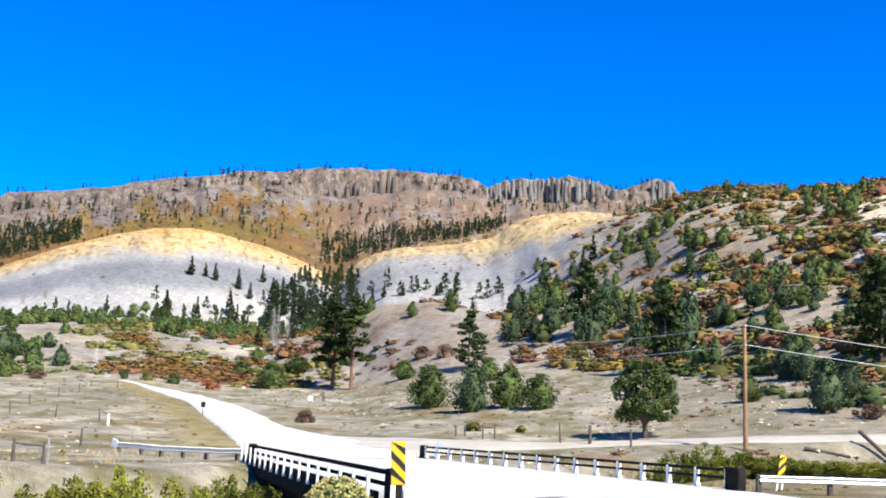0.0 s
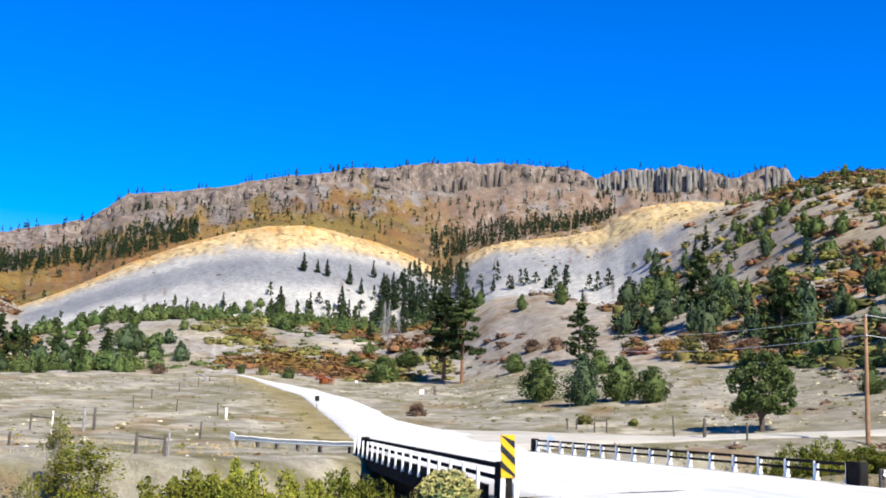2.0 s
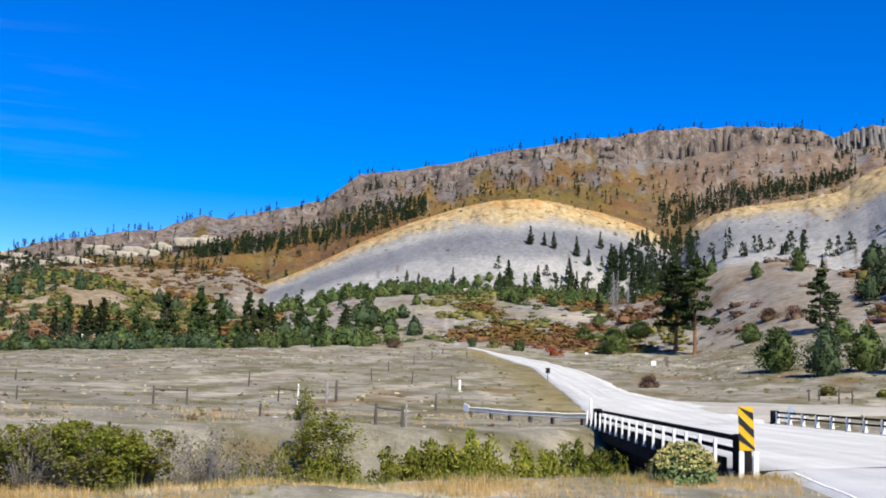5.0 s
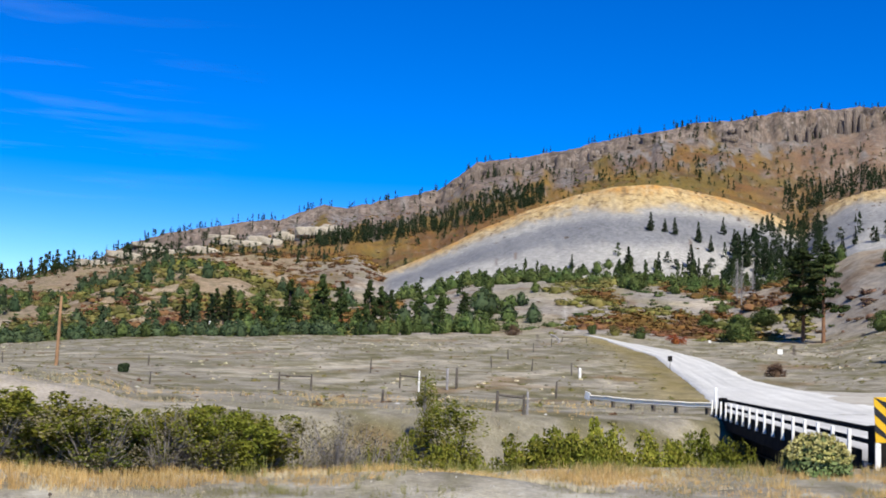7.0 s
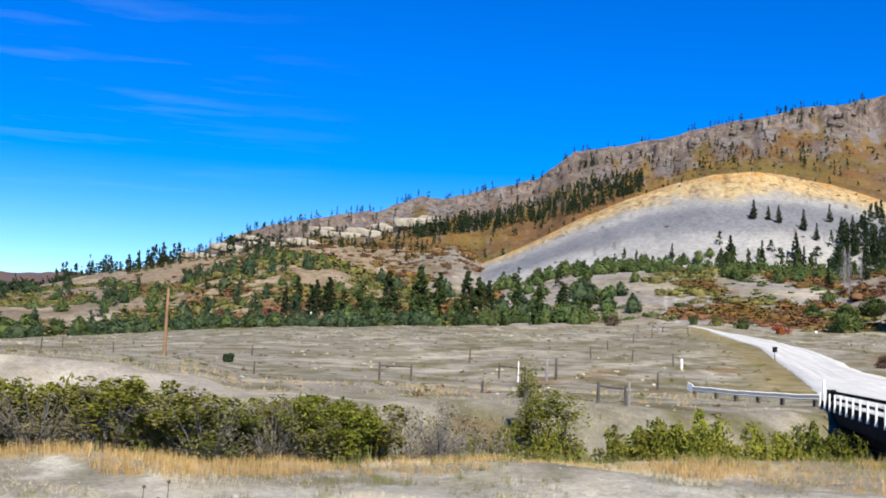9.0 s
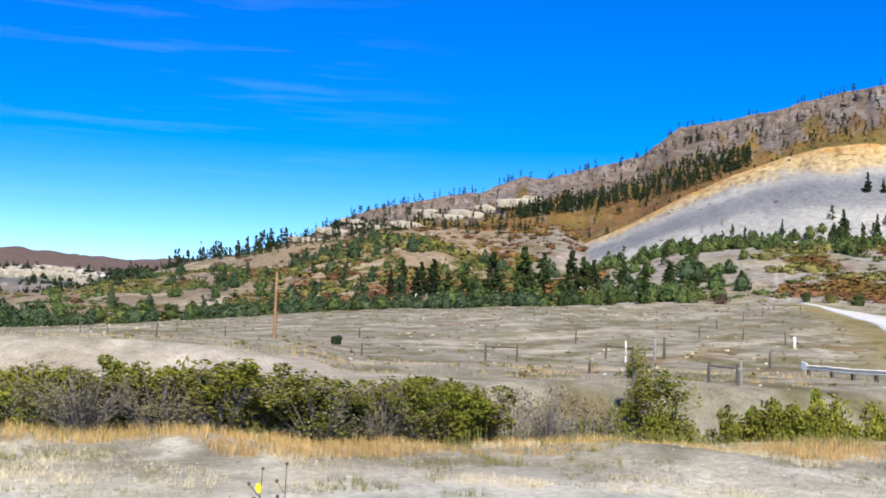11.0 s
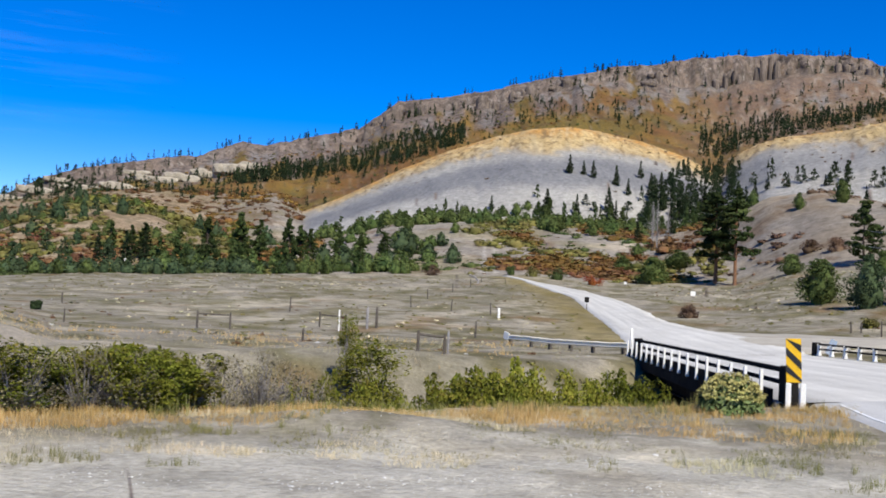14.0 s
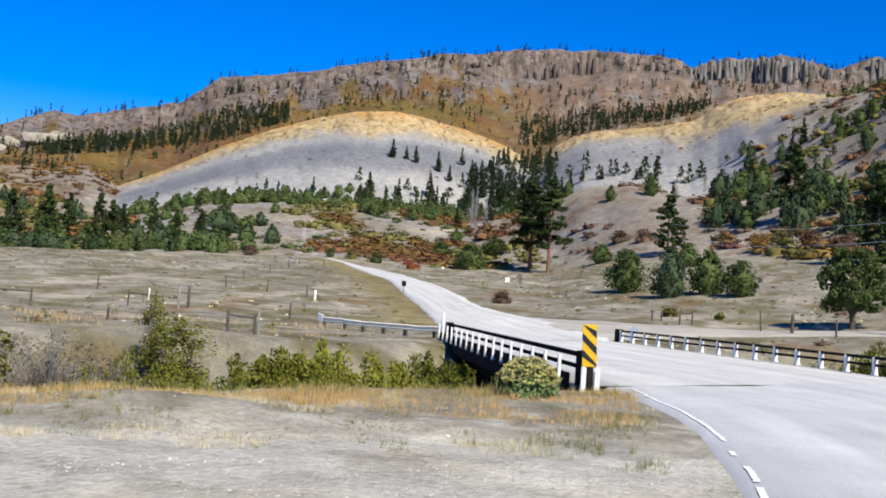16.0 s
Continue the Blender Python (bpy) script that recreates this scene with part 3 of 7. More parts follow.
    sl = mix(sl, (0.095, 0.082, 0.042), smooth(fbm(a * 5.0, r / 16, 3, 56), 0.22, 0.45) * 0.6)
    sl = mix(sl, (0.205, 0.132, 0.092), east * smooth(u + 0.5 * fbm(a * 1.2, r / 90, 4, 57), 0.35, 0.75) * 0.85)
    sl = mix(sl, (0.33, 0.27, 0.215), smooth(fbm(a * 4.5, r / 20, 3, 55) + 0.12 * east, 0.3, 0.5) * 0.8 * (0.25 + 0.75 * east))
    crags = smooth(u + 0.42 * fbm(a * 1.1, r / 110, 5, 58) + 0.09 * (1 - smooth(a, -20, -12)), 0.84, 1.0) * (1 - 0.45 * east)
    sl = mix(sl, (0.172, 0.132, 0.110), crags)
    sl = mix(sl, (0.205, 0.192, 0.185), smooth(fbm(a * 1.9, r / 55, 4, 59) + 0.25 * smooth(u, 0.6, 0.95), 0.44, 0.6) * smooth(u, 0.5, 0.75) * 0.85)
    c = mix(c, sl, slope)
    # pale sandstone ledges on the lower shoulder
    band = np.exp(-(((r - 985 - 30 * lattice(a * 0.8, a * 0, 61)) / 34) ** 2)) * smooth(a, -43, -41) * (1 - smooth(a, -30, -28.5))
    c = mix(c, (0.50, 0.44, 0.34), smooth(band + 0.35 * fbm(a * 3, r / 30, 3, 62), 0.35, 0.6))
    rock = smooth(r, R[6] - 20 + 26 * lattice(a * 2.2, r / 60, 63), R[6] + 4) * (1 - smooth(r, R[7] + 20, R[7] + 60)) * smooth(a, -45, -34)
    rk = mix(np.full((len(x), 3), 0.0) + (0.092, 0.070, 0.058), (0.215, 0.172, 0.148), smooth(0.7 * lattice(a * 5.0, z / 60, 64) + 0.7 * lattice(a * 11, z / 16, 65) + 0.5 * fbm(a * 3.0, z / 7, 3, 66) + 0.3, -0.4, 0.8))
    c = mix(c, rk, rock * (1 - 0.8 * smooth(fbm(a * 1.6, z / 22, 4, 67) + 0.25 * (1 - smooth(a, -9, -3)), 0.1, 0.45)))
    # distant mesas
    dist = smooth(r, 2300, 2600)
    ledge = np.exp(-(((z - 112 - 14 * lattice(a * 1.1, a * 0, 72)) / 15) ** 2)) * smooth(a, -58.5, -57) * (1 - smooth(a, -50.5, -49)) + 0.8 * np.exp(-(((z - 62) / 13) ** 2)) * (1 - smooth(a, -53.5, -52))
    fc = mix(np.full((len(x), 3), 0.0) + (0.125, 0.086, 0.072), (0.115, 0.12, 0.118), 1 - smooth(z, 95, 125))
    fc = mix(fc, (0.50, 0.47, 0.42), smooth(ledge + 0.55 * fbm(a * 3.5, z / 9, 4, 71), 0.5, 0.75))
    crest_dots = zone * smooth(h + up_ + 1.6 * wob, 0.60, 0.76) * 0.85
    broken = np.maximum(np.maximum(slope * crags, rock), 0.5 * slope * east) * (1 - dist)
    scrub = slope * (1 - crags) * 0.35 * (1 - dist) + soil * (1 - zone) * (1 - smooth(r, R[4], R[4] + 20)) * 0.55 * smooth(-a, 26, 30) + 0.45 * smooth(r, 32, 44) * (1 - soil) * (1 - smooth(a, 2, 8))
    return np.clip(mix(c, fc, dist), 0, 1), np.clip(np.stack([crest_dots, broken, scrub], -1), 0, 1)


def build_land():
    fine = np.arange(-66, 28.01, 0.14)  # degrees between columns of the mesh
    a = np.concatenate([np.arange(-180, -66, 3.0), fine, np.arange(30, 180, 3.0)])
    R, Z = stations(a)
    one = np.ones_like(a)
    rows = span(one * 1.2, one * 12, 16) + span(one * 12, one * 70, 90) + span(R[0], R[1], 44) + span(R[1], R[2], 44) + span(R[2], R[3], 22)
    rows += span(R[3], R[4], 56) + span(R[4], R[5], 14) + span(R[5], R[6], 60) + span(R[6], R[7], 14) + span(R[7], R[8], 8) + span(R[8], R[9], 24) + [R[9], R[10]]
    n, m = len(a), len(rows)
    rr = np.array(rows)
    # columns and clefts in the cliff
    k0, k1 = 16 + 90 + 44 + 44 + 22 + 56 + 14 + 60, 16 + 90 + 44 + 44 + 22 + 56 + 14 + 60 + 15
    x, y = np.sin(np.radians(a)) * rr, np.cos(np.radians(a)) * rr
    z = ground_z(x.ravel(), y.ravel()).reshape(rr.shape)
    cleft = 15.0 * np.abs(lattice(a * 3.4, a * 0, 81)) ** 0.7 + 8.0 * np.abs(lattice(a * 7, a * 0, 82))
    lift = 1.6 * lattice(a * 5.2, a * 0 + 3, 83) + 1.3 * lattice(a * 14, a * 0 + 5, 84)
    bold = smooth(a, 1.8, 2.6) * (1 - smooth(a, 9.2, 10)) * 1.0 + 0.35 + 0.35 * smooth(a, -8, -3)
    for k in range(k0, k1):
        q = (k - k0) / (k1 - k0 - 1)
        w = np.sin(np.pi * min(q, 0.85)) ** 0.5
        rr[k] = rr[k] + (cleft + 11.0 * (1 - smooth(a, 1.2, 2.4)) * fbm(a * 4.1, a * 0 + q * 3.5, 3, 86) - 9) * w * bold
        z[k] += lift * q * bold
    x, y = np.sin(np.radians(a)) * rr, np.cos(np.radians(a)) * rr
    V = np.concatenate([np.stack([x, y, z], -1).reshape(-1, 3), [[0, 0, float(ground_z(0, 0.01)[0])]]])
    i, j = np.meshgrid(np.arange(m - 1), np.arange(n), indexing="ij")
    j2 = (j + 1) % n
    q = np.stack([i * n + j, (i + 1) * n + j, (i + 1) * n + j2, i * n + j2], -1).reshape(-1, 4)[:, ::-1]
    jj = np.arange(n)
    cap = np.stack([np.full(n, n * m), jj, (jj + 1) % n], -1)[:, ::-1]
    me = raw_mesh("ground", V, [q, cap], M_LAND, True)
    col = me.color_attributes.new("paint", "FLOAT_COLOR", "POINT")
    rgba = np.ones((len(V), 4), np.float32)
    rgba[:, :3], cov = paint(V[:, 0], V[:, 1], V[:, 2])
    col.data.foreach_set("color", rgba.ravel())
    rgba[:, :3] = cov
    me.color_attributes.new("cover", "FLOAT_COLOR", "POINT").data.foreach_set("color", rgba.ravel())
    return tagged(new("ground", me), "dry grass, grey soil, pale shale badlands and a brown mesa", "ground", kind="structure")


build_land()


def gz(x, y):
    return float(ground_z(x, y)[0])


# ---- roads and bridge ----
def part(name, bm_or_mesh, mat, parent, label="", m=None):
    """One mesh object under a thing or part."""
    me = bm_or_mesh
    if isinstance(me, bmesh.types.BMesh):
        me = bpy.data.meshes.new(name)
        bm_or_mesh.to_mesh(me)
        bm_or_mesh.free()
    if mat and not me.materials:
        me.materials.append(mat)
    ob = new(name, me)
    ob.parent = parent
    if m is not None:
        ob.matrix_basis = m
    return tagged(ob, label)


def box_bm(sx, sy, sz, at=(0, 0, 0), bevel=0.0, bm=None):
    """A bevelled block, its base centred at the given place."""
    b = bm or bmesh.new()
    got = bmesh.ops.create_cube(b, size=1)["verts"]
    for v in got:
        v.co = Vector((v.co.x * sx + at[0], v.co.y * sy + at[1], (v.co.z + 0.5) * sz + at[2]))
    if bevel:
        es = list({e for v in got for e in v.link_edges})
        bmesh.ops.bevel(b, geom=es, offset=bevel, segments=1, affect="EDGES")
    return b


def tube(points, radii, sides=6):
    """A tapered tube along points: arrays of vertices and quads."""
    P = np.asarray(points, float)
    n = len(P)
    T = np.gradient(P, axis=0) if n > 2 else np.repeat((P[1:] - P[:1]), n, 0)
    T /= np.linalg.norm(T, axis=1)[:, None] + 1e-9
    ref = np.where(np.abs(T[:, 2:3]) > 0.9, [[1.0, 0, 0]], [[0, 0, 1.0]])
    A = np.cross(T, ref)
    A /= np.linalg.norm(A, axis=1)[:, None] + 1e-9
    B = np.cross(T, A)
    th = np.arange(sides) / sides * 2 * np.pi
    V = P[:, None] + np.asarray(radii, float)[:, None, None] * (np.cos(th)[None, :, None] * A[:, None] + np.sin(th)[None, :, None] * B[:, None])
    i, j = np.meshgrid(np.arange(n - 1), np.arange(sides), indexing="ij")
    j2 = (j + 1) % sides
    F = np.stack([i * sides + j, i * sides + j2, (i + 1) * sides + j2, (i + 1) * sides + j], -1).reshape(-1, 4)
    return V.reshape(-1, 3), F


def join(pieces):
    """Joins (V, F) pairs of quads."""
    Vs, Fs, k = [], [], 0
    for V, F in pieces:
        Vs.append(V)
        Fs.append(F + k)
        k += len(V)
    return np.concatenate(Vs), np.concatenate(Fs)


def resample(pts, n):
    pts = np.asarray(pts, float)
    d = np.concatenate([[0], np.cumsum(np.hypot(*np.diff(pts[:, :2], axis=0).T))])
    s = np.linspace(0, d[-1], n)
    out = np.stack([np.interp(s, d, pts[:, k]) for k in range(pts.shape[1])], -1)
    for _ in range(3):
        out[1:-1] = (out[:-2] + 2 * out[1:-1] + out[2:]) / 4
    return out


def draped(name, left, right, mat, lift=0.05, along=60, across=8, flat=False, ragged=0.0):
    """A strip of road between two edges, laid on the land."""
    L, Rr = resample(left, along), resample(right, along)
    s = np.concatenate([[0], np.linspace(0.012, 0.988, across - 2), [1]]) if across > 3 else np.linspace(0, 1, across)
    P = L[:, None] * (1 - s[None, :, None]) + Rr[:, None] * s[None, :, None]
    x, y = P[..., 0], P[..., 1]
    if ragged:
        w = ragged * fbm(x * 1.3, y * 1.3, 3, 91)
        x = x + w * (np.abs(s - 0.5) > 0.45)
    z = np.maximum(ground_z(x.ravel(), y.ravel()).reshape(x.shape), -0.1)
    if flat:
        z[:] = 0
    z = z + 0.012 - 0.05 * ((s == 0) | (s == 1))[None] + lift * np.clip(np.minimum(s, 1 - s) / 0.012, 0, 1)[None] + 0.04 * np.sin(np.pi * s)[None]
    i, j = np.meshgrid(np.arange(along - 1), np.arange(across - 1), indexing="ij")
    k = i * across + j
    F = np.stack([k, k + 1, k + across + 1, k + across], -1).reshape(-1, 4)
    me = raw_mesh(name, np.stack([x, y, z], -1).reshape(-1, 3), F, mat, True)
    lane = me.attributes.new("lane", "FLOAT_VECTOR", "POINT")
    run = np.concatenate([[0], np.cumsum(np.hypot(*np.diff((L + Rr) / 2, axis=0).T))])
    lane.data.foreach_set("vector", np.stack([np.tile(s, (along, 1)), np.tile(run[:, None], (1, across)), np.zeros((along, across))], -1).astype(np.float32).ravel())
    return me


L0, L1, R0, R1 = (-1.0, 25.0), (-8.4, 50.6), (10.5, 39.5), (-0.85, 68.0)
tagged(new("road_asphalt", draped("road", [(1.03, 3.0), (1.06, 8), (1.1, 12), (1.05, 16), (0.7, 20), (0.14, 23.3), (-0.75, 25.9)], [(13, -8), (15, 6), (15.5, 18), (14.6, 26), (13, 33), (10.7, 40.0)], M_ASPHALT, 0.056, 60, 15, ragged=0.05)), "worn pale grey asphalt road with wheel marks", "road", kind="structure")
tagged(new("road_gravel", draped("road", [(-8.2, 50.4), (-10.4, 62), (-13.2, 74.7), (-18.8, 95.5), (-30.1, 133.6), (-40, 157), (-46.8, 171.5), (-53, 181)], [(-0.9, 67.6), (-1.6, 73.5), (-4.2, 80), (-9.5, 90), (-13.6, 98), (-20.8, 124.3), (-33.4, 157), (-44.8, 171), (-52, 180.5)], M_ROAD, 0.07, 130, 10, ragged=0.25)), "pale gravel road climbing over the field", "road", kind="structure")
tagged(new("road_side", draped("road", [(-3.0, 70), (4.0, 77.5), (11, 77.0), (20, 74.2), (31, 72.5), (60, 66)], [(-8.5, 88.5), (0, 83.6), (7, 81.6), (17.5, 77.9), (31, 74.7), (60, 68.6)], M_TRACK, 0.05, 70, 8, ragged=0.3)), "tan gravel side road past a fence", "road", kind="structure")


def painted_line(pts, width, lift=0.082):
    P = resample(pts, 30)
    T = np.gradient(P, axis=0)
    N = np.stack([-T[:, 1], T[:, 0]], -1)
    N /= np.linalg.norm(N, axis=1)[:, None]
    a, b = P + N * width / 2, P - N * width / 2
    w = 0.006 * np.random.randn(len(P), 1)
    V = np.concatenate([np.c_[a + N * w, ground_z(a[:, 0], a[:, 1]) + lift], np.c_[b + N * w, ground_z(b[:, 0], b[:, 1]) + lift]])
    i = np.arange(len(P) - 1)
    return raw_mesh("edge_line", V, np.stack([i, i + 1, i + 1 + len(P), i + len(P)], -1), M_LINE)


for seg in ([(0.05, 25.3), (0.45, 23.3), (0.95, 20.2), (1.2, 17.7), (1.32, 15.8)], [(1.33, 14.7), (1.33, 14.2)], [(1.36, 13.1), (1.36, 12.5), (1.34, 11.8)], [(1.33, 11.5), (1.28, 9.5)]):
    tagged(new("edge_line", painted_line(seg, 0.075)), "worn white painted road edge line", "road marking", kind="structure")


def along_line(p, q, s):
    return p[0] + (q[0] - p[0]) * s, p[1] + (q[1] - p[1]) * s


def heading(p, q):
    return math.degrees(math.atan2(q[1] - p[1], q[0] - p[0]))


def bridge():
    b = new("road_bridge")
    tagged(b, "short skewed road bridge with pale deck and dark steel rails", "bridge", kind="structure")
    # deck
    n = 24
    lf, rt = np.array([along_line(L0, L1, s) for s in np.linspace(0, 1, n)]), np.array([along_line(R0, R1, s) for s in np.linspace(0, 1, n)])
    V, F = [], []
    cs = np.linspace(-0.02, 1.02, 9)
    for i in range(n):
        for c in cs:
            p = lf[i] * (1 - c) + rt[i] * c
            V.append((*p, 0.068 + 0.04 * math.sin(math.pi * min(max(c, 0), 1))))
    for i in range(n - 1):
        for j in range(8):
            k = i * 9 + j
            F.append((k, k + 1, k + 10, k + 9))
    m = len(V)
    for i in range(n):
        for c in (-0.02, 1.02):
            p = lf[i] * (1 - c) + rt[i] * c
            V.append((*p, -0.28))
    for i in range(n - 1):
        F.append((i * 9, (i + 1) * 9, m + 2 * i + 2, m + 2 * i))
        F.append((i * 9 + 8, m + 2 * i + 1, m + 2 * i + 3, (i + 1) * 9 + 8))
        F.append((m + 2 * i, m + 2 * i + 2, m + 2 * i + 3, m + 2 * i + 1))
    dk = raw_mesh("deck", V, np.array(F), M_ROAD)
    lane = dk.attributes.new("lane", "FLOAT_VECTOR", "POINT")
    vec = [(c, i * 1.2, 0) for i in range(n) for c in cs] + [(0.5, 0, 0)] * (2 * n)
    lane.data.foreach_set("vector", np.array(vec, np.float32).ravel())
    part("deck", dk, None, b, "pale dusty concrete deck")
    # girders
    for c in (0.03, 0.35, 0.65, 0.97):
        p, q = np.array(L0) * (1 - c) + np.array(R0) * c, np.array(L1) * (1 - c) + np.array(R1) * c
        ln = float(np.hypot(*(q - p)))
        mid = (p + q) / 2
        bm = box_bm(ln, 0.35, 0.06, (0, 0, 0))
        box_bm(ln, 0.05, 0.62, (0, 0, 0.06), bm=bm)
        box_bm(ln, 0.35, 0.06, (0, 0, 0.68), bm=bm)
        part("girder", bm, M_DARK, b, "", pose(mid[0], mid[1], -1.03, 0, 0, heading(p, q)))
    # abutments
    for p, q in ((L0, R0), (L1, R1)):
        mid = ((p[0] + q[0]) / 2, (p[1] + q[1]) / 2)
        bm = box_bm(math.hypot(q[0] - p[0], q[1] - p[1]) + 0.6, 0.7, 3.2, (0, 0, 0), 0.04)
        part("abutment", bm, M_CONCRETE, b, "", pose(mid[0], mid[1], -3.3, 0, 0, heading(p, q)))
    # railings
    for p, q, side in ((L0, L1, 1), (R0, R1, -1)):
        ln, hd = math.hypot(q[0] - p[0], q[1] - p[1]), heading(p, q)
        post = bmesh.new()
        box_bm(0.10, 0.20, 0.66, (0, 0, 0), 0.012, post)
        box_bm(0.13, 0.26, 0.08, (0, 0, -0.02), 0.012, post)
        box_bm(0.16, 0.24, 0.05, (0, 0, 0.02), 0.0, post)
        pm = bpy.data.meshes.new("post")
        post.to_mesh(pm)
        post.free()
        for i in range(17):
            x, y = along_line(p, q, (i + 0.25) / 16.5)
            out = pose(x, y, 0.06, 0, 0, hd) @ pose(0, 0.52, 0) @ Matrix.Diagonal((1.0, 0.36, 1.04, 1)) if side > 0 else pose(x, y, 0.12, 0, 0, hd)
            part("rail_post", pm, M_WHITE, b, "white-painted rail post" if i == 0 else "", out)
        mid = along_line(p, q, 0.5)
        for z, h, w in ((0.70, 0.11, 0.12), (0.43, 0.10, 0.08)):
            part("rail", box_bm(ln, w, h, (0, 0, 0), 0.015), M_DARK, b, "dark steel rail", pose(mid[0], mid[1], z, 0, 0, hd))
        if side > 0:
            part("fascia", box_bm(ln, 0.10, 0.72, (0, 0.40, 0), 0.01), M_DARK, b, "dark deck edge", pose(mid[0], mid[1], -0.36, 0, 0, hd))
    for (x, y), hd, w in ((L0, heading(L0, L1), 0.55), (L1, heading(L0, L1), 0.4), (R0, heading(R0, R1), 0.8), (R1, heading(R0, R1), 0.5)):
        part("end_block", box_bm(w, 0.35, 0.86, (0, 0, 0), 0.03), M_DARK, b, "", pose(x, y, 0.0, 0, 0, hd))
    return b


bridge()


def stripe_sign(x, y, z, turn, lean=0.0, post_h=0.55, flip=1):
    """A hazard marker: yellow board with black slanting stripes on posts."""
    s = new("hazard_marker")
    s.matrix_basis = pose(x, y, z, 0, lean, turn)
    tagged(s, "yellow and black striped hazard board on a short post", "road sign", group="hazard markers")
    w, h, t = 0.31, 0.92, 0.012
    board = part("board", box_bm(w, t, h, (0, 0, post_h), 0.003), M_YELLOW, s, "yellow board with slanting black stripes")
    for k in range(3):
        c = post_h + 0.14 + k * 0.36
        bm = bmesh.new()
        lo, hi = -w / 2, w / 2
        pts = []
        for xx, off in ((lo, 0.16 * flip), (hi, -0.16 * flip)):
            for d in (-0.085, 0.085):
                pts.append((xx, min(max(c + off + d, post_h), post_h + h)))
        order = [pts[0], pts[2], pts[3], pts[1]]
        front = [bm.verts.new((p[0], -t / 2 - 0.004, p[1])) for p in order]
        bm.faces.new(front)
        got = bmesh.ops.extrude_face_region(bm, geom=list(bm.faces))["geom"]
        bmesh.ops.translate(bm, vec=(0, 0.003, 0), verts=[g for g in got if isinstance(g, bmesh.types.BMVert)])
        part("stripe", bm, M_BLACK, board)
    for k in (-0.12, 0.12):
        part("post", box_bm(0.07, 0.05, post_h + h * 0.5, (k, 0.035, -0.3), 0.006), M_WHITE, s, "white wooden post")
    return s


stripe_sign(-0.87, 24.25, 0.0, -2, -2.5)
for dx in (-0.13, 0.16):
    ob = new("marker_post")
    ob.matrix_basis = pose(-0.87 + dx, 24.1 + 0.3 * dx, 0.0, 0, 0, 4)
    tagged(ob, "short white-painted wooden post under the hazard board", "post", group="white posts at the bridge")
    part("shaft", box_bm(0.11, 0.09, 0.62, (0, 0, -0.08), 0.01), M_WHITE, ob)
stripe_sign(12.75, 41.8, -0.08, 24, 9, 0.5, -1)

# ---- plants ----
RNG = np.random.default_rng(7)


def unit(v):
    return v / (np.linalg.norm(v, axis=-1, keepdims=True) + 1e-9)


def leaves(C, N, size, rng, long=1.6, jitter=0.7):
    """Small leaf quads at C, facing roughly along N."""
    C = np.asarray(C, float)
    n = unit(unit(np.asarray(N, float)) + jitter * rng.normal(size=C.shape))
    u = unit(np.cross(n, rng.normal(size=C.shape)))
    v = np.cross(n, u)
    s = size * rng.uniform(0.6, 1.35, (len(C), 1))
    u, v = u * s * long / 2, v * s / 2
    bow = n * s * 0.12
    V = np.stack([C - u - v * 0.6, C + v - bow, C + u + v * 0.4, C - v + bow], 1).reshape(-1, 3)
    return V, np.arange(len(V)).reshape(-1, 4)


def blobs(centers, radii, per, size, rng, squash=0.75, long=1.6, jitter=0.7):
    """Leaf clumps: quads over the outer shells of uneven blobs."""
    C, N = [], []
    for c, r in zip(centers, radii):
        d = unit(rng.normal(size=(per, 3)))
        k = r * rng.uniform(0.45, 1.08, (per, 1)) ** 0.6
        C.append(np.asarray(c) + d * k * (1, 1, squash))
        N.append(d)
    return leaves(np.concatenate(C), np.concatenate(N), size, rng, long, jitter)


def dome(prof, rng, seg=8, lump=0.22):
    """A lumpy closed body of revolution; prof: (radius, height) from foot to top."""
    V, F = [], []
    for i, (r, z) in enumerate(prof):
        for k in range(seg):
            th = 2 * math.pi * (k + 0.5 * (i % 2)) / seg
            q = r * (1 + lump * rng.uniform(-1, 1))
            V.append((math.cos(th) * q, math.sin(th) * q, z * (1 + 0.3 * lump * rng.uniform(-1, 1))))
    m = len(prof)
    for i in range(m - 1):
        for k in range(seg):
            F.append((i * seg + k, i * seg + (k + 1) % seg, (i + 1) * seg + (k + 1) % seg, (i + 1) * seg + k))
    V.append((0, 0, prof[-1][1] * 1.06))
    F += [((m - 1) * seg + k, (m - 1) * seg + (k + 1) % seg, m * seg, m * seg) for k in range(seg)]
    V, F = np.array(V, float), F
    quads = [f for f in F if f[2] != f[3]]
    tris = [f[:3] for f in F if f[2] == f[3]]
    return V, [np.array(quads), np.array(tris)]


def with_core(core, leaf):
    (cv, cf), (lv, lf) = core, leaf
    lf = lf if isinstance(lf, list) else [lf]
    return np.concatenate([cv, lv]), cf + [f + len(cv) for f in lf]


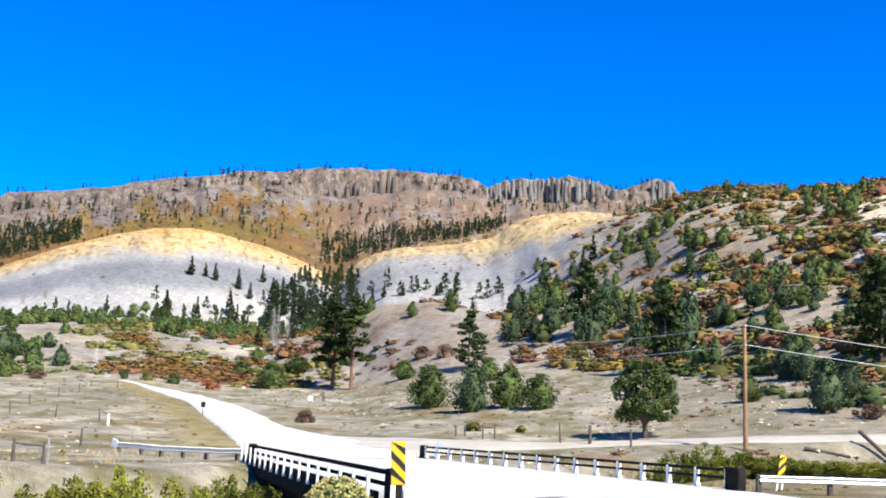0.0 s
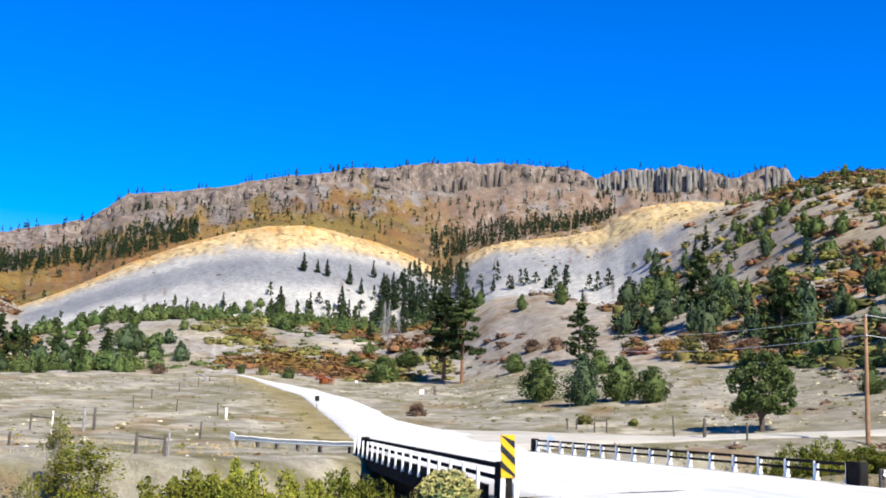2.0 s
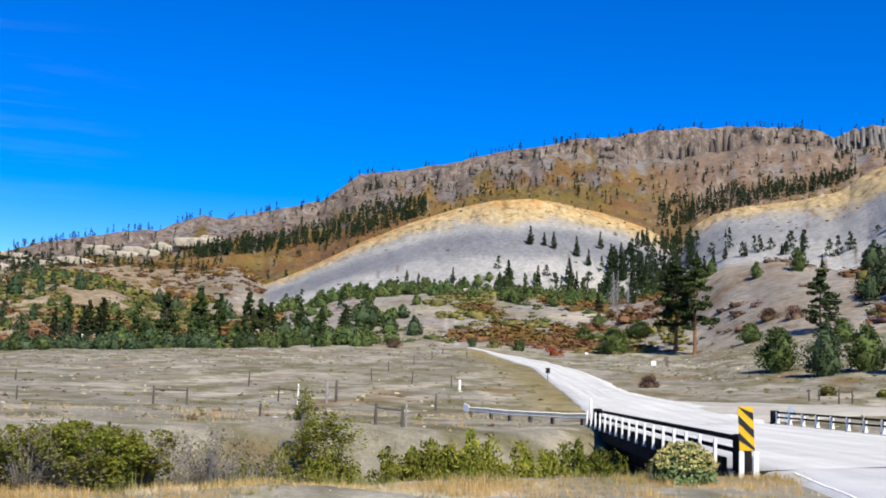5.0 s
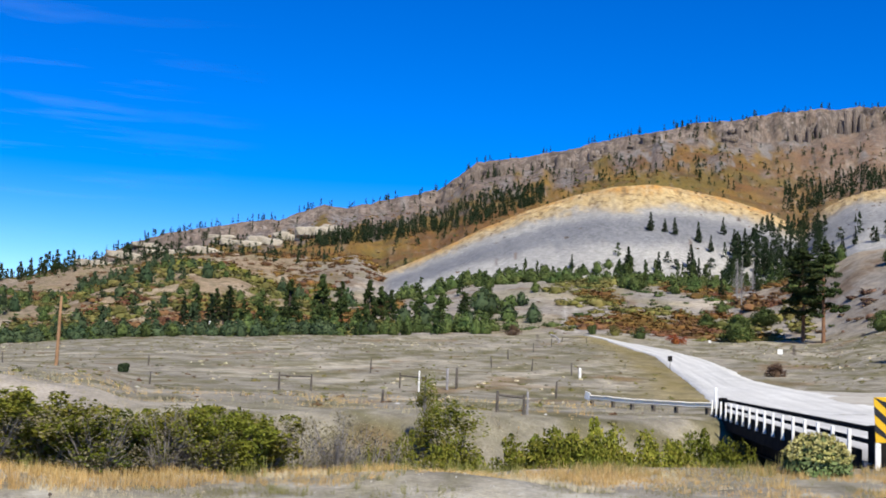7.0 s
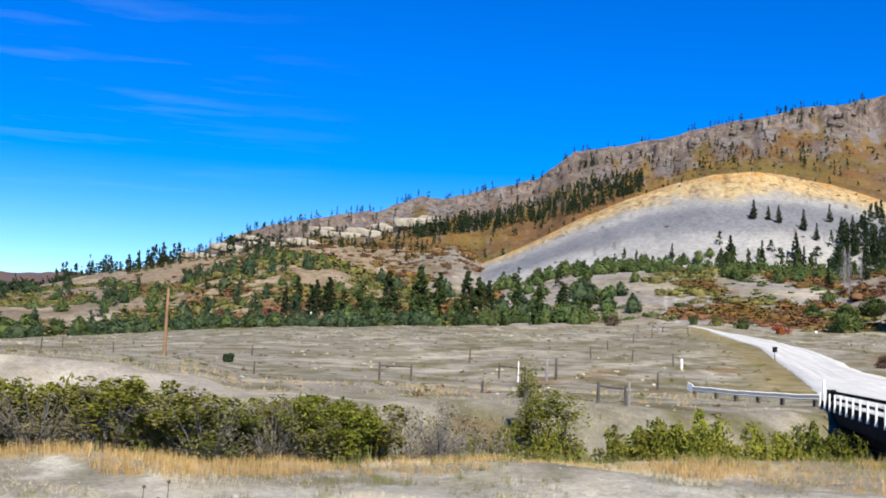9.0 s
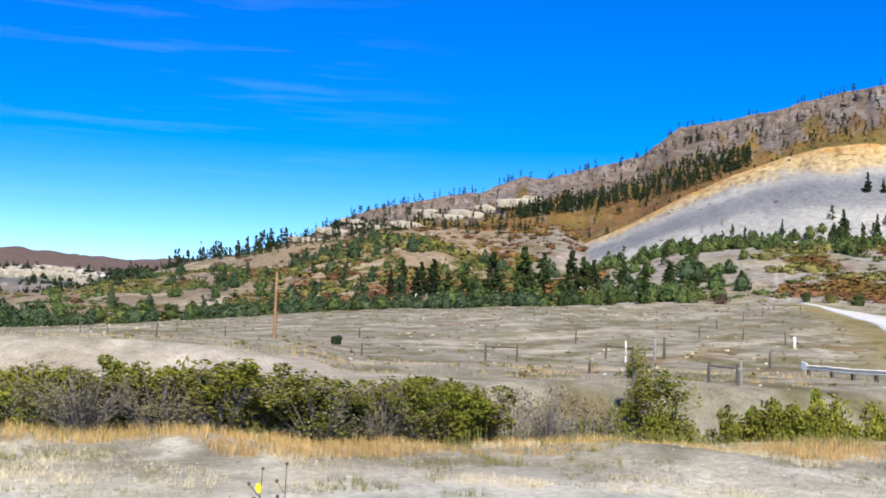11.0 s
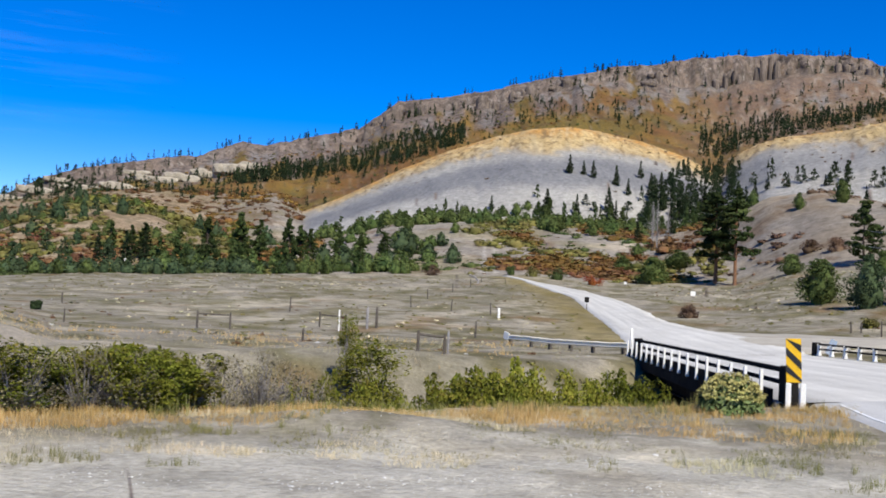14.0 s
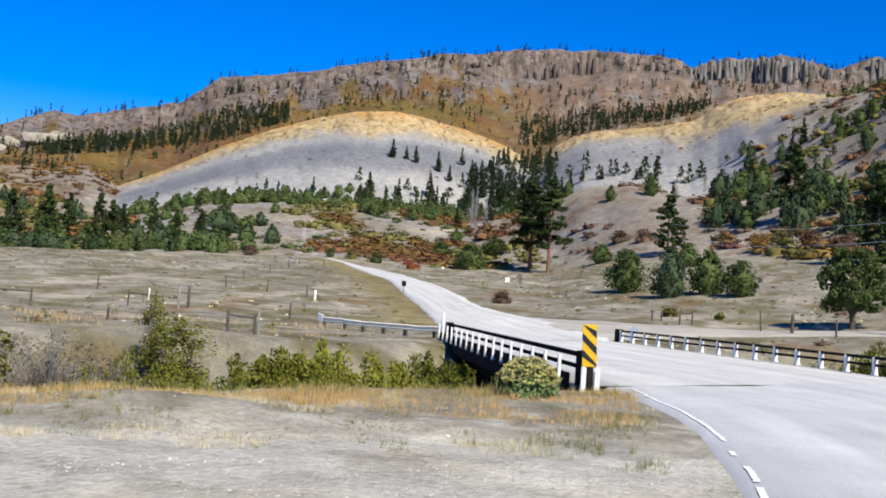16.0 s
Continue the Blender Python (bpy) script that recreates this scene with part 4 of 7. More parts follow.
def pine_mesh(rng, H=15.0, W=5.5, bare=0.28, per=80, leaf=0.22):
    bend = rng.normal(size=2) * 0.12
    hs = np.linspace(0, 1, 9)
    P = np.c_[bend[0] * np.sin(hs * 5), bend[1] * np.sin(hs * 4), hs * H]
    P[0, 2] = -0.4
    tr = [tube(P, 0.24 * (H / 15) * (1.02 - hs) ** 0.8 + 0.02, 7)]
    cs, rs = [], []
    z = bare * H
    while z < H * 0.985:
        f = (z / H - bare) / (1 - bare)
        reach = W / 2 * (0.55 + 0.6 * math.sin(math.pi * min(f * 0.9 + 0.18, 1)) ** 0.8) * (1 - f ** 3 * 0.8)
        for _ in range(rng.integers(2, 5)):
            th, k = rng.uniform(0, 2 * np.pi), rng.uniform(0.45, 1.05)
            tip = np.array([math.cos(th) * reach * k, math.sin(th) * reach * k, z + rng.uniform(-0.3, 0.5)])
            tr.append(tube([(0, 0, z - 0.2), tip * (0.6, 0.6, 1) + (0, 0, -0.1), tip], [0.05, 0.035, 0.015], 4))
            cs.append(tip)
            rs.append(rng.uniform(0.45, 0.85) * W / 5.5)
            if k > 0.7:
                cs.append(tip * (0.55, 0.55, 1))
                rs.append(rng.uniform(0.4, 0.7) * W / 5.5)
        z += rng.uniform(0.45, 0.85) * H / 15
    cs.append((0, 0, H - 0.3))
    rs.append(0.45)
    return join(tr), blobs(cs, rs, per, leaf, rng, 0.62, 2.0, 0.6)


def spruce_mesh(rng, H=9.0, W=3.2, per=22, leaf=0.27):
    hs = np.linspace(0, 1, 5)
    tr = tube(np.c_[hs * 0, hs * 0, hs * (H + 0.3) - 0.3], 0.13 * (1.03 - hs), 6)
    cs, rs = [], []
    z = 0.06 * H
    while z < H:
        f = z / H
        reach = W / 2 * (1 - f) ** 0.85 * rng.uniform(0.75, 1.15)
        for th in rng.uniform(0, 2 * np.pi, max(2, int(6 * (1 - f)) + 1)):
            k = rng.uniform(0.35, 1.0)
            cs.append((math.cos(th) * reach * k, math.sin(th) * reach * k, z + rng.uniform(-0.2, 0.2)))
            rs.append((0.22 + 0.42 * (1 - f)) * W / 3.2)
        z += H * rng.uniform(0.035, 0.065)
    cs.append((0, 0, H * 0.985))
    rs.append(0.14)
    return tr, blobs(cs, rs, per, leaf, rng, 0.65, 1.8)


def juniper_mesh(rng, H=4.4, W=4.0, n=76, per=52, leaf=0.13, foot=0.06, point=0.75):
    tr = []
    for _ in range(4):
        th, k = rng.uniform(0, 6.28), rng.uniform(0.1, 0.3) * W
        tr.append(tube([(0, 0, -0.3), (math.cos(th) * k * 0.3, math.sin(th) * k * 0.3, H * 0.2), (math.cos(th) * k, math.sin(th) * k, H * 0.6)], [0.14, 0.1, 0.03], 6))
    cs, rs = [], []
    for _ in range(n):
        f = rng.uniform(foot, 0.97)
        prof = min(1.0, (f / 0.22) ** 0.5) * (1 - max(0, (f - 0.25) / 0.75) ** 1.6) ** point
        th, k = rng.uniform(0, 6.28), W / 2 * prof * rng.uniform(0.62, 0.95)
        cs.append((math.cos(th) * k, math.sin(th) * k, f * H))
        rs.append(W * rng.uniform(0.07, 0.19) * (0.6 + 0.4 * prof))
    core = dome([(W * 0.16, -0.05 * H)] + [(W * 0.31 * min(1.0, (f / 0.22) ** 0.5) * (1 - max(0, (f - 0.25) / 0.75) ** 1.6) ** point + 0.02, f * H * 0.95) for f in (0.08, 0.2, 0.34, 0.48, 0.62, 0.76, 0.88)], rng, 10, 0.22)
    return join(tr), with_core(core, blobs(cs, rs, per, leaf, rng, 0.95, 1.7, 0.6))


def tree_juniper_mesh(rng, H=5.5, W=4.6):
    tr = [tube([(0, 0, -0.3), (0.05, 0, 0.5), (0.0, 0.05, 1.1)], [0.26, 0.2, 0.17], 8)]
    cs, rs = [], []
    for i in range(7):
        th = i * 0.9 + rng.uniform(-0.3, 0.3)
        tip = (math.cos(th) * W * 0.3, math.sin(th) * W * 0.3, H * rng.uniform(0.5, 0.75))
        tr.append(tube([(0, 0, 0.95), (tip[0] * 0.45, tip[1] * 0.45, H * 0.32), tip], [0.13, 0.09, 0.03], 6))
    for _ in range(150):
        f = rng.uniform(0.24, 0.98)
        prof = math.sin(math.pi * (0.16 + 0.84 * ((1 - f) / 0.76) ** 0.85) ** 1.0 * 0.62) ** 0.8
        th, k = rng.uniform(0, 6.28), W / 2 * prof * rng.uniform(0.35, 0.98)
        cs.append((math.cos(th) * k, math.sin(th) * k, f * H))
        rs.append(rng.uniform(0.24, 0.52))
    return join(tr), blobs(cs, rs, 110, 0.12, rng, 0.85, 1.7, 0.85)


def shrub_mesh(rng, H=1.6, W=2.4, n=9, per=30, leaf=0.2):
    cs, rs = [], []
    for _ in range(n):
        th, k = rng.uniform(0, 6.28), W / 2 * rng.uniform(0, 0.75)
        cs.append((math.cos(th) * k, math.sin(th) * k, H * rng.uniform(0.15, 0.75) * (1 - 0.35 * (k / W * 2) ** 2)))
        rs.append(H * rng.uniform(0.24, 0.38))
    st = [tube([(0, 0, -0.15), (c[0] * 0.5, c[1] * 0.5, c[2] * 0.6), c], [0.03, 0.02, 0.008], 4) for c in cs[:5]]
    core = dome([(W * 0.16, -0.08), (W * 0.21, 0.2 * H), (W * 0.17, 0.36 * H), (W * 0.08, 0.5 * H)], rng, 9, 0.3)
    return join(st), with_core(core, blobs(cs, rs, per, leaf, rng, 0.85, 1.6, 0.9))


def willow_mesh(rng, H=3.2, W=3.0, clumps=44, per=70, leaf=0.05, stems=22):
    """Thin stems fanning out from the root, with clouds of small narrow leaves."""
    cs, rs, st = [], [], []
    for i in range(clumps):
        th, k = rng.uniform(0, 6.28), rng.uniform(0, 1) ** 0.55
        f = rng.uniform(0.16, 1.0) * (1 - 0.3 * k * k)
        spread = W / 2 * k * min(1.0, 0.55 + 0.6 * f)
        c = np.array([math.cos(th) * spread, math.sin(th) * spread, H * f * 0.95])
        cs.append(c)
        rs.append(rng.uniform(0.2, 0.42) * (1.1 - 0.45 * f))
        if i < stems:
            b = np.array([c[0] * 0.25, c[1] * 0.25, -0.1])
            st.append(tube([b, (b + c) / 2 + (0, 0, 0.12 * H), c + (0, 0, 0.25)], [0.022, 0.014, 0.005], 4))
            for _ in range(3):
                p = b + (c - b) * rng.uniform(0.3, 0.8)
                st.append(tube([p, p + np.array([rng.normal() * 0.25, rng.normal() * 0.25, rng.uniform(0.2, 0.6)])], [0.009, 0.004], 3))
    return join(st), blobs(cs, rs, per, leaf, rng, 1.3, 2.0, 1.6)


class Kind:
    """A kind of plant: a few built forms, set out by copying."""

    def __init__(self, name, label, category, group, forms, H, W, m_stem, m_leaf):
        self.name, self.label, self.category, self.group, self.H, self.W = name, label, category, group, H, W
        self.forms, self.mats, self.made, self.count = forms, (m_stem, m_leaf), {}, 0

    def put(self, x, y, H=None, W=None, turn=None, z=None, label=""):
        k = self.count % len(self.forms)
        self.count += 1
        H, W = H or self.H, W or self.W
        sc = (W / self.W, W / self.W, H / self.H)
        turn = RNG.uniform(0, 360) if turn is None else turn
        z = gz(x, y) if z is None else z
        if k not in self.made:
            ob = new(self.name)
            (sv, sf), (lv, lf) = self.forms[k]
            part("trunk" if "tree" in self.category else "wood", raw_mesh("wood", sv, sf, self.mats[0], True), None, ob)
            part("crown", raw_mesh("crown", lv, lf, self.mats[1]), None, ob)
            ob.matrix_basis = pose(x, y, z, 0, 0, turn) @ Matrix.Diagonal((*sc, 1))
            tagged(ob, label or self.label, self.category, self.group)
            self.made[k] = ob
            return ob
        p = self.made[k]
        s = [a / b for a, b in zip(sc, p.scale)]
        ob = copy_thing(p, pose(x, y, z, 0, 0, turn) @ Matrix.Diagonal((*s, 1)))
        return tagged(ob, label) if label else ob


rg = np.random.default_rng(11)
PINE = Kind("pine_tree", "tall ponderosa pine with orange bark standing on the field edge", "pine tree", "ponderosa pines", [pine_mesh(rg) for _ in range(2)], 15, 5.5, M_PINEBARK, M_PINE)
PINE2 = Kind("pine_tree", "dark green open-crowned pine on the hillside", "pine tree", "hillside pines", [pine_mesh(rg, 10, 4.4, 0.1, 36, 0.27) for _ in range(3)], 10, 4.4, M_BARK, M_PINE)
SPRUCE = Kind("conifer_tree", "dark pointed conifer on the slope", "conifer tree", "slope conifers", [spruce_mesh(rg) for _ in range(5)], 9, 3.2, M_BARK, M_SPRUCE)
JUN = Kind("juniper_tree", "dense rounded green juniper on dry ground", "juniper tree", "junipers", [juniper_mesh(rg) for _ in range(4)], 4.4, 4.0, M_BARK, M_JUNIPER)
BLUE = Kind("juniper_tree", "dense blue-green juniper on the slope", "juniper tree", "blue junipers", [juniper_mesh(rg, 4.2, 3.4, 56, 44, 0.13, 0.05, 0.9) for _ in range(3)], 4.2, 3.4, M_BARK, M_BLUEJUN)
JUNF = Kind("juniper_tree", "rounded dark green juniper on the slope", "juniper tree", "slope junipers", [juniper_mesh(rg, 3.4, 3.4, 36, 25, 0.17) for _ in range(5)], 3.4, 3.4, M_BARK, M_JUNIPER)
BLUEF = Kind("juniper_tree", "grey-green juniper at the foot of the slope", "juniper tree", "slope junipers", [juniper_mesh(rg, 3.4, 3.4, 36, 25, 0.17, 0.05, 0.9) for _ in range(4)], 3.4, 3.4, M_BARK, M_BLUEJUN)
JTREE = Kind("juniper_tree", "lone juniper tree with forked trunk by the side road", "juniper tree", "", [tree_juniper_mesh(rg)], 5.5, 4.6, M_BARK, M_JUNIPER)
JTREE.put(15.0, 80.7, 5.6, 4.7, 40)
PINE.put(-18.6, 192.6, 15.7, 7.4)
PINE.put(-14.9, 187.4, 15.6, 7.0)
for x, y, h, w in [(-1.0, 118.5, 4.5, 4.6), (6.9, 111.2, 4.3, 4.1), (9.8, 107.7, 3.5, 3.8), (6.5, 148.4, 3.2, 3.9), (-29.0, 191.3, 4.6, 5.9), (-37.7, 211.2, 3.0, 3.9), (-27.6, 213.2, 3.6, 5.6), (26.8, 95.8, 2.3, 2.2), (-5.8, 179.4, 3.1, 4.2)]:
    JUN.put(x, y, h, w)
for x, y, h, w in [(3.2, 109.7, 5.0, 4.1), (29.9, 85.4, 4.1, 3.8), (33.9, 91.3, 3.6, 3.2), (34.5, 103.7, 4.0, 3.0), (35.6, 112.1, 3.9, 2.9), (-70.9, 206.7, 3.5, 2.9), (-76.4, 207.4, 3.0, 4.0)]:
    BLUE.put(x, y, h, w)
for x, y, h, w in [(4.7, 174.9, 9.2, 4.6), (23.7, 179.4, 11.4, 5.2), (27.3, 134.3, 11.2, 4.8), (43.1, 107.9, 10.0, 4.8)]:
    PINE2.put(x, y, h, w)

# ---- woods and brush on the slopes ----
def put_all(kind, spots, wide, rng=RNG):
    for x, y, h in spots:
        kind.put(x, y, h, h * wide * rng.uniform(0.85, 1.15))


gully_conifers = [(-75, 388, 9.1), (-71, 381, 8.0), (-42, 253, 5.3), (-62, 408, 10.6), (-58, 402, 9.4), (-35, 257, 7.3), (-51, 394, 10.2), (-50, 408, 9.5), (-47, 399, 9.3), (-45, 422, 10.9), (-66, 426, 6.6), (-25, 394, 6.1), (-21, 394, 6.1), (-14, 388, 5.0), (-18, 251, 5.2), (-2, 381, 3.9), (10, 357, 4.6), (18, 295, 6.1)]
shale_conifers = [(-96, 416, 7.3), (-91, 418, 5.5), (-87, 417, 6.6), (-78, 417, 7.9), (-72, 437, 6.8), (-58, 473, 7.8), (-52, 542, 9.0), (-94, 374, 8.9), (-84, 377, 7.9), (-114, 373, 5.0), (21, 335, 7.8), (24, 329, 7.6), (28, 329, 6.4), (31, 329, 6.8), (42, 327, 5.9), (45, 327, 7.6), (-23, 433, 3.3), (-63, 432, 6.7), (-72, 410, 6.4)]
knoll_junipers = [(2, 225, 4.6), (-6, 224, 3.2), (-122, 366, 5.0), (-83, 243, 2.6), (-62, 259, 4.1), (-53, 255, 3.4), (-93, 370, 4.9), (-104, 371, 4.4), (-38, 229, 3.0), (-96, 246, 3.4), (-136, 368, 4.0), (-93, 266, 3.2)]
hill_junipers_low = [(15, 220, 5.7), (18, 212, 6.0), (19, 190, 5.9), (23, 220, 5.7), (15, 196, 4.6), (17, 183, 3.8), (27, 191, 4.0), (27, 176, 3.7), (30, 173, 3.6), (31, 192, 3.5), (25, 172, 3.6), (44, 151, 4.0), (45, 145, 4.3), (42, 139, 3.0), (38, 150, 3.2), (39, 148, 2.8), (39, 137, 2.9), (40, 131, 3.2), (40, 156, 2.5), (47, 142, 2.7), (47, 138, 1.9), (38, 117, 3.2), (31, 139, 2.9), (32, 135, 2.5), (34, 117, 2.8)]
hill_junipers_high = [(47, 245, 4.5), (58, 296, 4.7), (51, 301, 5.5), (55, 297, 4.7), (60, 289, 4.6), (53, 232, 4.6), (54, 229, 4.3), (57, 222, 3.5), (52, 213, 2.9), (58, 200, 3.4), (55, 195, 2.1), (48, 157, 1.5), (67, 205, 2.9), (80, 238, 3.4), (80, 224, 3.9), (83, 222, 4.3), (87, 230, 4.4), (63, 184, 3.0), (63, 180, 2.9), (63, 174, 3.0), (51, 149, 2.4), (52, 166, 3.1), (69, 173, 1.9), (69, 254, 2.0), (63, 215, 2.3)]
hill_top_trees = [(86, 271, 3.2), (86, 256, 3.1), (89, 259, 2.5), (93, 259, 2.5), (94, 246, 3.0), (95, 240, 2.7), (77, 282, 2.3), (80, 281, 1.8), (73, 289, 2.3), (69, 290, 2.8), (67, 293, 3.1), (64, 293, 3.9)]
left_pines = [(-141, 192, 7.4), (-138, 195, 6.8), (-136, 197, 7.4), (-118, 192, 9.8), (-118, 205, 10.9), (-121, 219, 9.0), (-107, 206, 9.5), (-109, 215, 7.4), (-103, 208, 7.2), (-95, 205, 7.0), (-91, 207, 5.8), (-85, 205, 5.7)]
left_junipers = [(-85, 215, 5.3), (-76, 207, 3.2), (-70, 204, 3.3), (-94, 196, 5.0), (-90, 197, 4.5), (-119, 188, 4.0), (-132, 172, 2.8), (-138, 173, 2.8), (-144, 173, 3.2), (-150, 173, 2.9), (-156, 175, 3.4), (-164, 177, 3.1), (-128, 173, 2.2), (-124, 174, 2.4), (-120, 177, 2.4), (-107, 179, 2.7), (-101, 185, 2.4), (-96, 186, 2.8), (-83, 193, 3.2), (-80, 196, 3.3), (-83, 215, 4.1), (-80, 225, 3.1)]
valley_junipers = [(-191, 129, 3.3), (-188, 135, 4.8), (-187, 140, 3.0), (-181, 144, 3.6), (-178, 148, 3.6), (-175, 150, 4.2), (-173, 156, 3.4), (-168, 157, 3.5), (-164, 160, 3.3), (-161, 164, 3.1), (-157, 165, 3.0), (-151, 167, 2.9), (-145, 166, 2.8), (-140, 168, 2.7), (-132, 165, 2.6), (-126, 165, 2.3), (-187, 120, 4.0), (-186, 113, 4.5)]
valley_conifers = [(-269, 163, 8.9), (-250, 155, 6.8), (-263, 157, 7.9), (-141, 188, 6.0), (-135, 189, 6.6), (-134, 194, 6.1)]
ridge_trees = [(-474, 464, 9.6), (-468, 472, 10.3), (-463, 475, 9.6), (-438, 459, 9.1), (-426, 454, 8.0), (-417, 451, 7.9), (-410, 451, 5.6)]
tan_hill_junipers = [(-225, 266, 2.2), (-182, 227, 2.1), (-195, 250, 2.6), (-192, 254, 2.6), (-205, 233, 1.9), (-168, 218, 1.4), (-179, 267, 2.3), (-230, 235, 3.0), (-220, 219, 2.2), (-218, 208, 1.9)]
put_all(SPRUCE, gully_conifers, 0.40)
put_all(SPRUCE, shale_conifers, 0.42)
put_all(JUNF, knoll_junipers, 1.05)
put_all(BLUEF, hill_junipers_low[::2], 0.9)
put_all(JUNF, hill_junipers_low[1::2], 0.95)
put_all(JUNF, hill_junipers_high, 1.0)
put_all(JUNF, hill_top_trees, 0.95)
put_all(PINE2, left_pines, 0.42)
put_all(BLUEF, left_junipers, 1.15)
put_all(JUNF, valley_junipers, 1.3)
put_all(SPRUCE, valley_conifers, 0.45)
put_all(PINE2, ridge_trees, 0.42)
put_all(JUNF, tan_hill_junipers, 1.0)


def at_angle(a, el, r0, r1=1500, step=4.0):
    """The first place at bearing a (degrees) past r0 where the land rises through the elevation angle el."""
    r = np.arange(r0, r1, step)
    x, y = r * math.sin(radians(a)), r * math.cos(radians(a))
    over = ground_z(x, y) - EYE_Z >= r * math.tan(radians(el))
    k = int(np.argmax(over))
    return (x[k], y[k], r[k]) if over[k] else None


def stand(name, label, category, mat, forms, spots, rng, sink=0.1):
    """Many plants in one mesh of stuff. spots: x, y, height, width."""
    Vs, Fs, k = [], {}, 0
    xs = np.array(spots, float)
    zs = ground_z(xs[:, 0], xs[:, 1])
    for (x, y, h, w), z in zip(xs, zs):
        V, F = forms[rng.integers(len(forms))]
        th = rng.uniform(0, 6.28)
        c, s = math.cos(th), math.sin(th)
        X, Y = V[:, 0] * w, V[:, 1] * w
        Vs.append(np.stack([x + X * c - Y * s, y + X * s + Y * c, z - sink * h + V[:, 2] * h], -1))
        for f in (F if isinstance(F, list) else [F]):
            Fs.setdefault(f.shape[1], []).append(f + k)
        k += len(V)
    ob = new(name, raw_mesh(name, np.concatenate(Vs), [np.concatenate(f) for f in Fs.values()], mat))
    return tagged(ob, label, category, kind="stuff")


def unit_spruce(rng, n=26, leaf=0.16):
    f = rng.uniform(0.03, 1, n) ** 0.9
    th = rng.uniform(0, 6.28, n)
    k = 0.5 * (1 - f) ** 0.8 * rng.uniform(0.35, 1, n) + 0.02
    C = np.stack([np.cos(th) * k, np.sin(th) * k, f], -1)
    N = np.stack([np.cos(th), np.sin(th), 0 * th + 0.4], -1)
    V, F = leaves(C, N, leaf, rng, 1.6, 0.5)
    V[:, :2] = (V[:, :2] - np.repeat(C[:, :2], 4, 0)) * 2.2 + np.repeat(C[:, :2], 4, 0)
    return V, F


def unit_shrub(rng, n=34, leaf=0.26):
    k = int(rng.integers(3, 6)) if n > 20 else 2
    lobes = np.c_[rng.uniform(-0.34, 0.34, k), rng.uniform(-0.24, 0.24, k), rng.uniform(0, 0.12, k)]
    size = rng.uniform(0.2, 0.36, k)
    which = rng.integers(0, k, n)
    d = unit(rng.normal(size=(n, 3)))
    d[:, 2] = np.abs(d[:, 2])
    C = lobes[which] + d * (1, 1, 1.9) * (size[which] * rng.uniform(0.6, 1.25, n))[:, None]
    body = None
    for c, s in zip(lobes, size):
        core = dome([(0.62 * s, -0.12), (0.72 * s, 0.6 * s), (0.42 * s, 1.15 * s)], rng, 5, 0.3)
        core = (core[0] + (c[0], c[1], 0), core[1])
        body = core if body is None else with_core(body, core)
    return with_core(body, leaves(C, d, leaf, rng, 1.7, 0.5))


def unit_juniper(rng, n=150, leaf=0.105):
    """A dense teardrop crown of unit height and width."""
    f = rng.uniform(0.02, 0.99, n)
    th = rng.uniform(0, 6.28, n)
    prof = np.minimum(1.0, (f / 0.2) ** 0.5) * (1 - np.clip((f - 0.25) / 0.75, 0, 1) ** 1.5) ** 0.8
    k = 0.5 * prof * rng.uniform(0.6, 1.15, n)
    C = np.stack([np.cos(th) * k, np.sin(th) * k, f], -1)
    N = np.stack([np.cos(th), np.sin(th), 0.9 * f - 0.1], -1)
    core = dome([(0.15, -0.08), (0.30, 0.1), (0.36, 0.28), (0.30, 0.5), (0.19, 0.72)], rng, 8, 0.25)
    return with_core(core, leaves(C, N, leaf, rng, 1.7, 0.55))


def unit_pine(rng, lumps=15, per=11, leaf=0.085):
    """An open, uneven crown in lumps on a thin trunk, of unit height and width."""
    P = np.c_[rng.normal(size=4) * 0.015, rng.normal(size=4) * 0.015, np.linspace(-0.05, 0.95, 4)]
    f = np.sort(rng.uniform(0.14, 0.97, lumps))
    th = rng.uniform(0, 6.28, lumps)
    k = 0.46 * np.clip(1.08 - f, 0, 0.8) ** 0.75 / 0.84 * rng.uniform(0.3, 1.0, lumps)
    cs = np.stack([np.cos(th) * k, np.sin(th) * k, f], -1)
    cs[-1] = (0, 0, 0.95)
    V, F = blobs(cs, 0.07 + 0.2 * rng.uniform(0.5, 1, lumps) * (1.1 - f), per, leaf, rng, 0.45, 1.7, 0.5)
    return join([tube(P, [0.035, 0.03, 0.02, 0.008], 4), (V, F)])


rs = np.random.default_rng(23)
SPR = [unit_spruce(rs, 44, 0.10) for _ in range(6)] + [unit_pine(rs) for _ in range(5)]
PIN = [unit_pine(rs, 22, 16, 0.07) for _ in range(8)] + [unit_spruce(rs, 90, 0.08) for _ in range(2)]
SHR = [unit_shrub(rs, 54, 0.108) for _ in range(10)]
SHS = [unit_shrub(rs, 14, 0.2) for _ in range(8)]

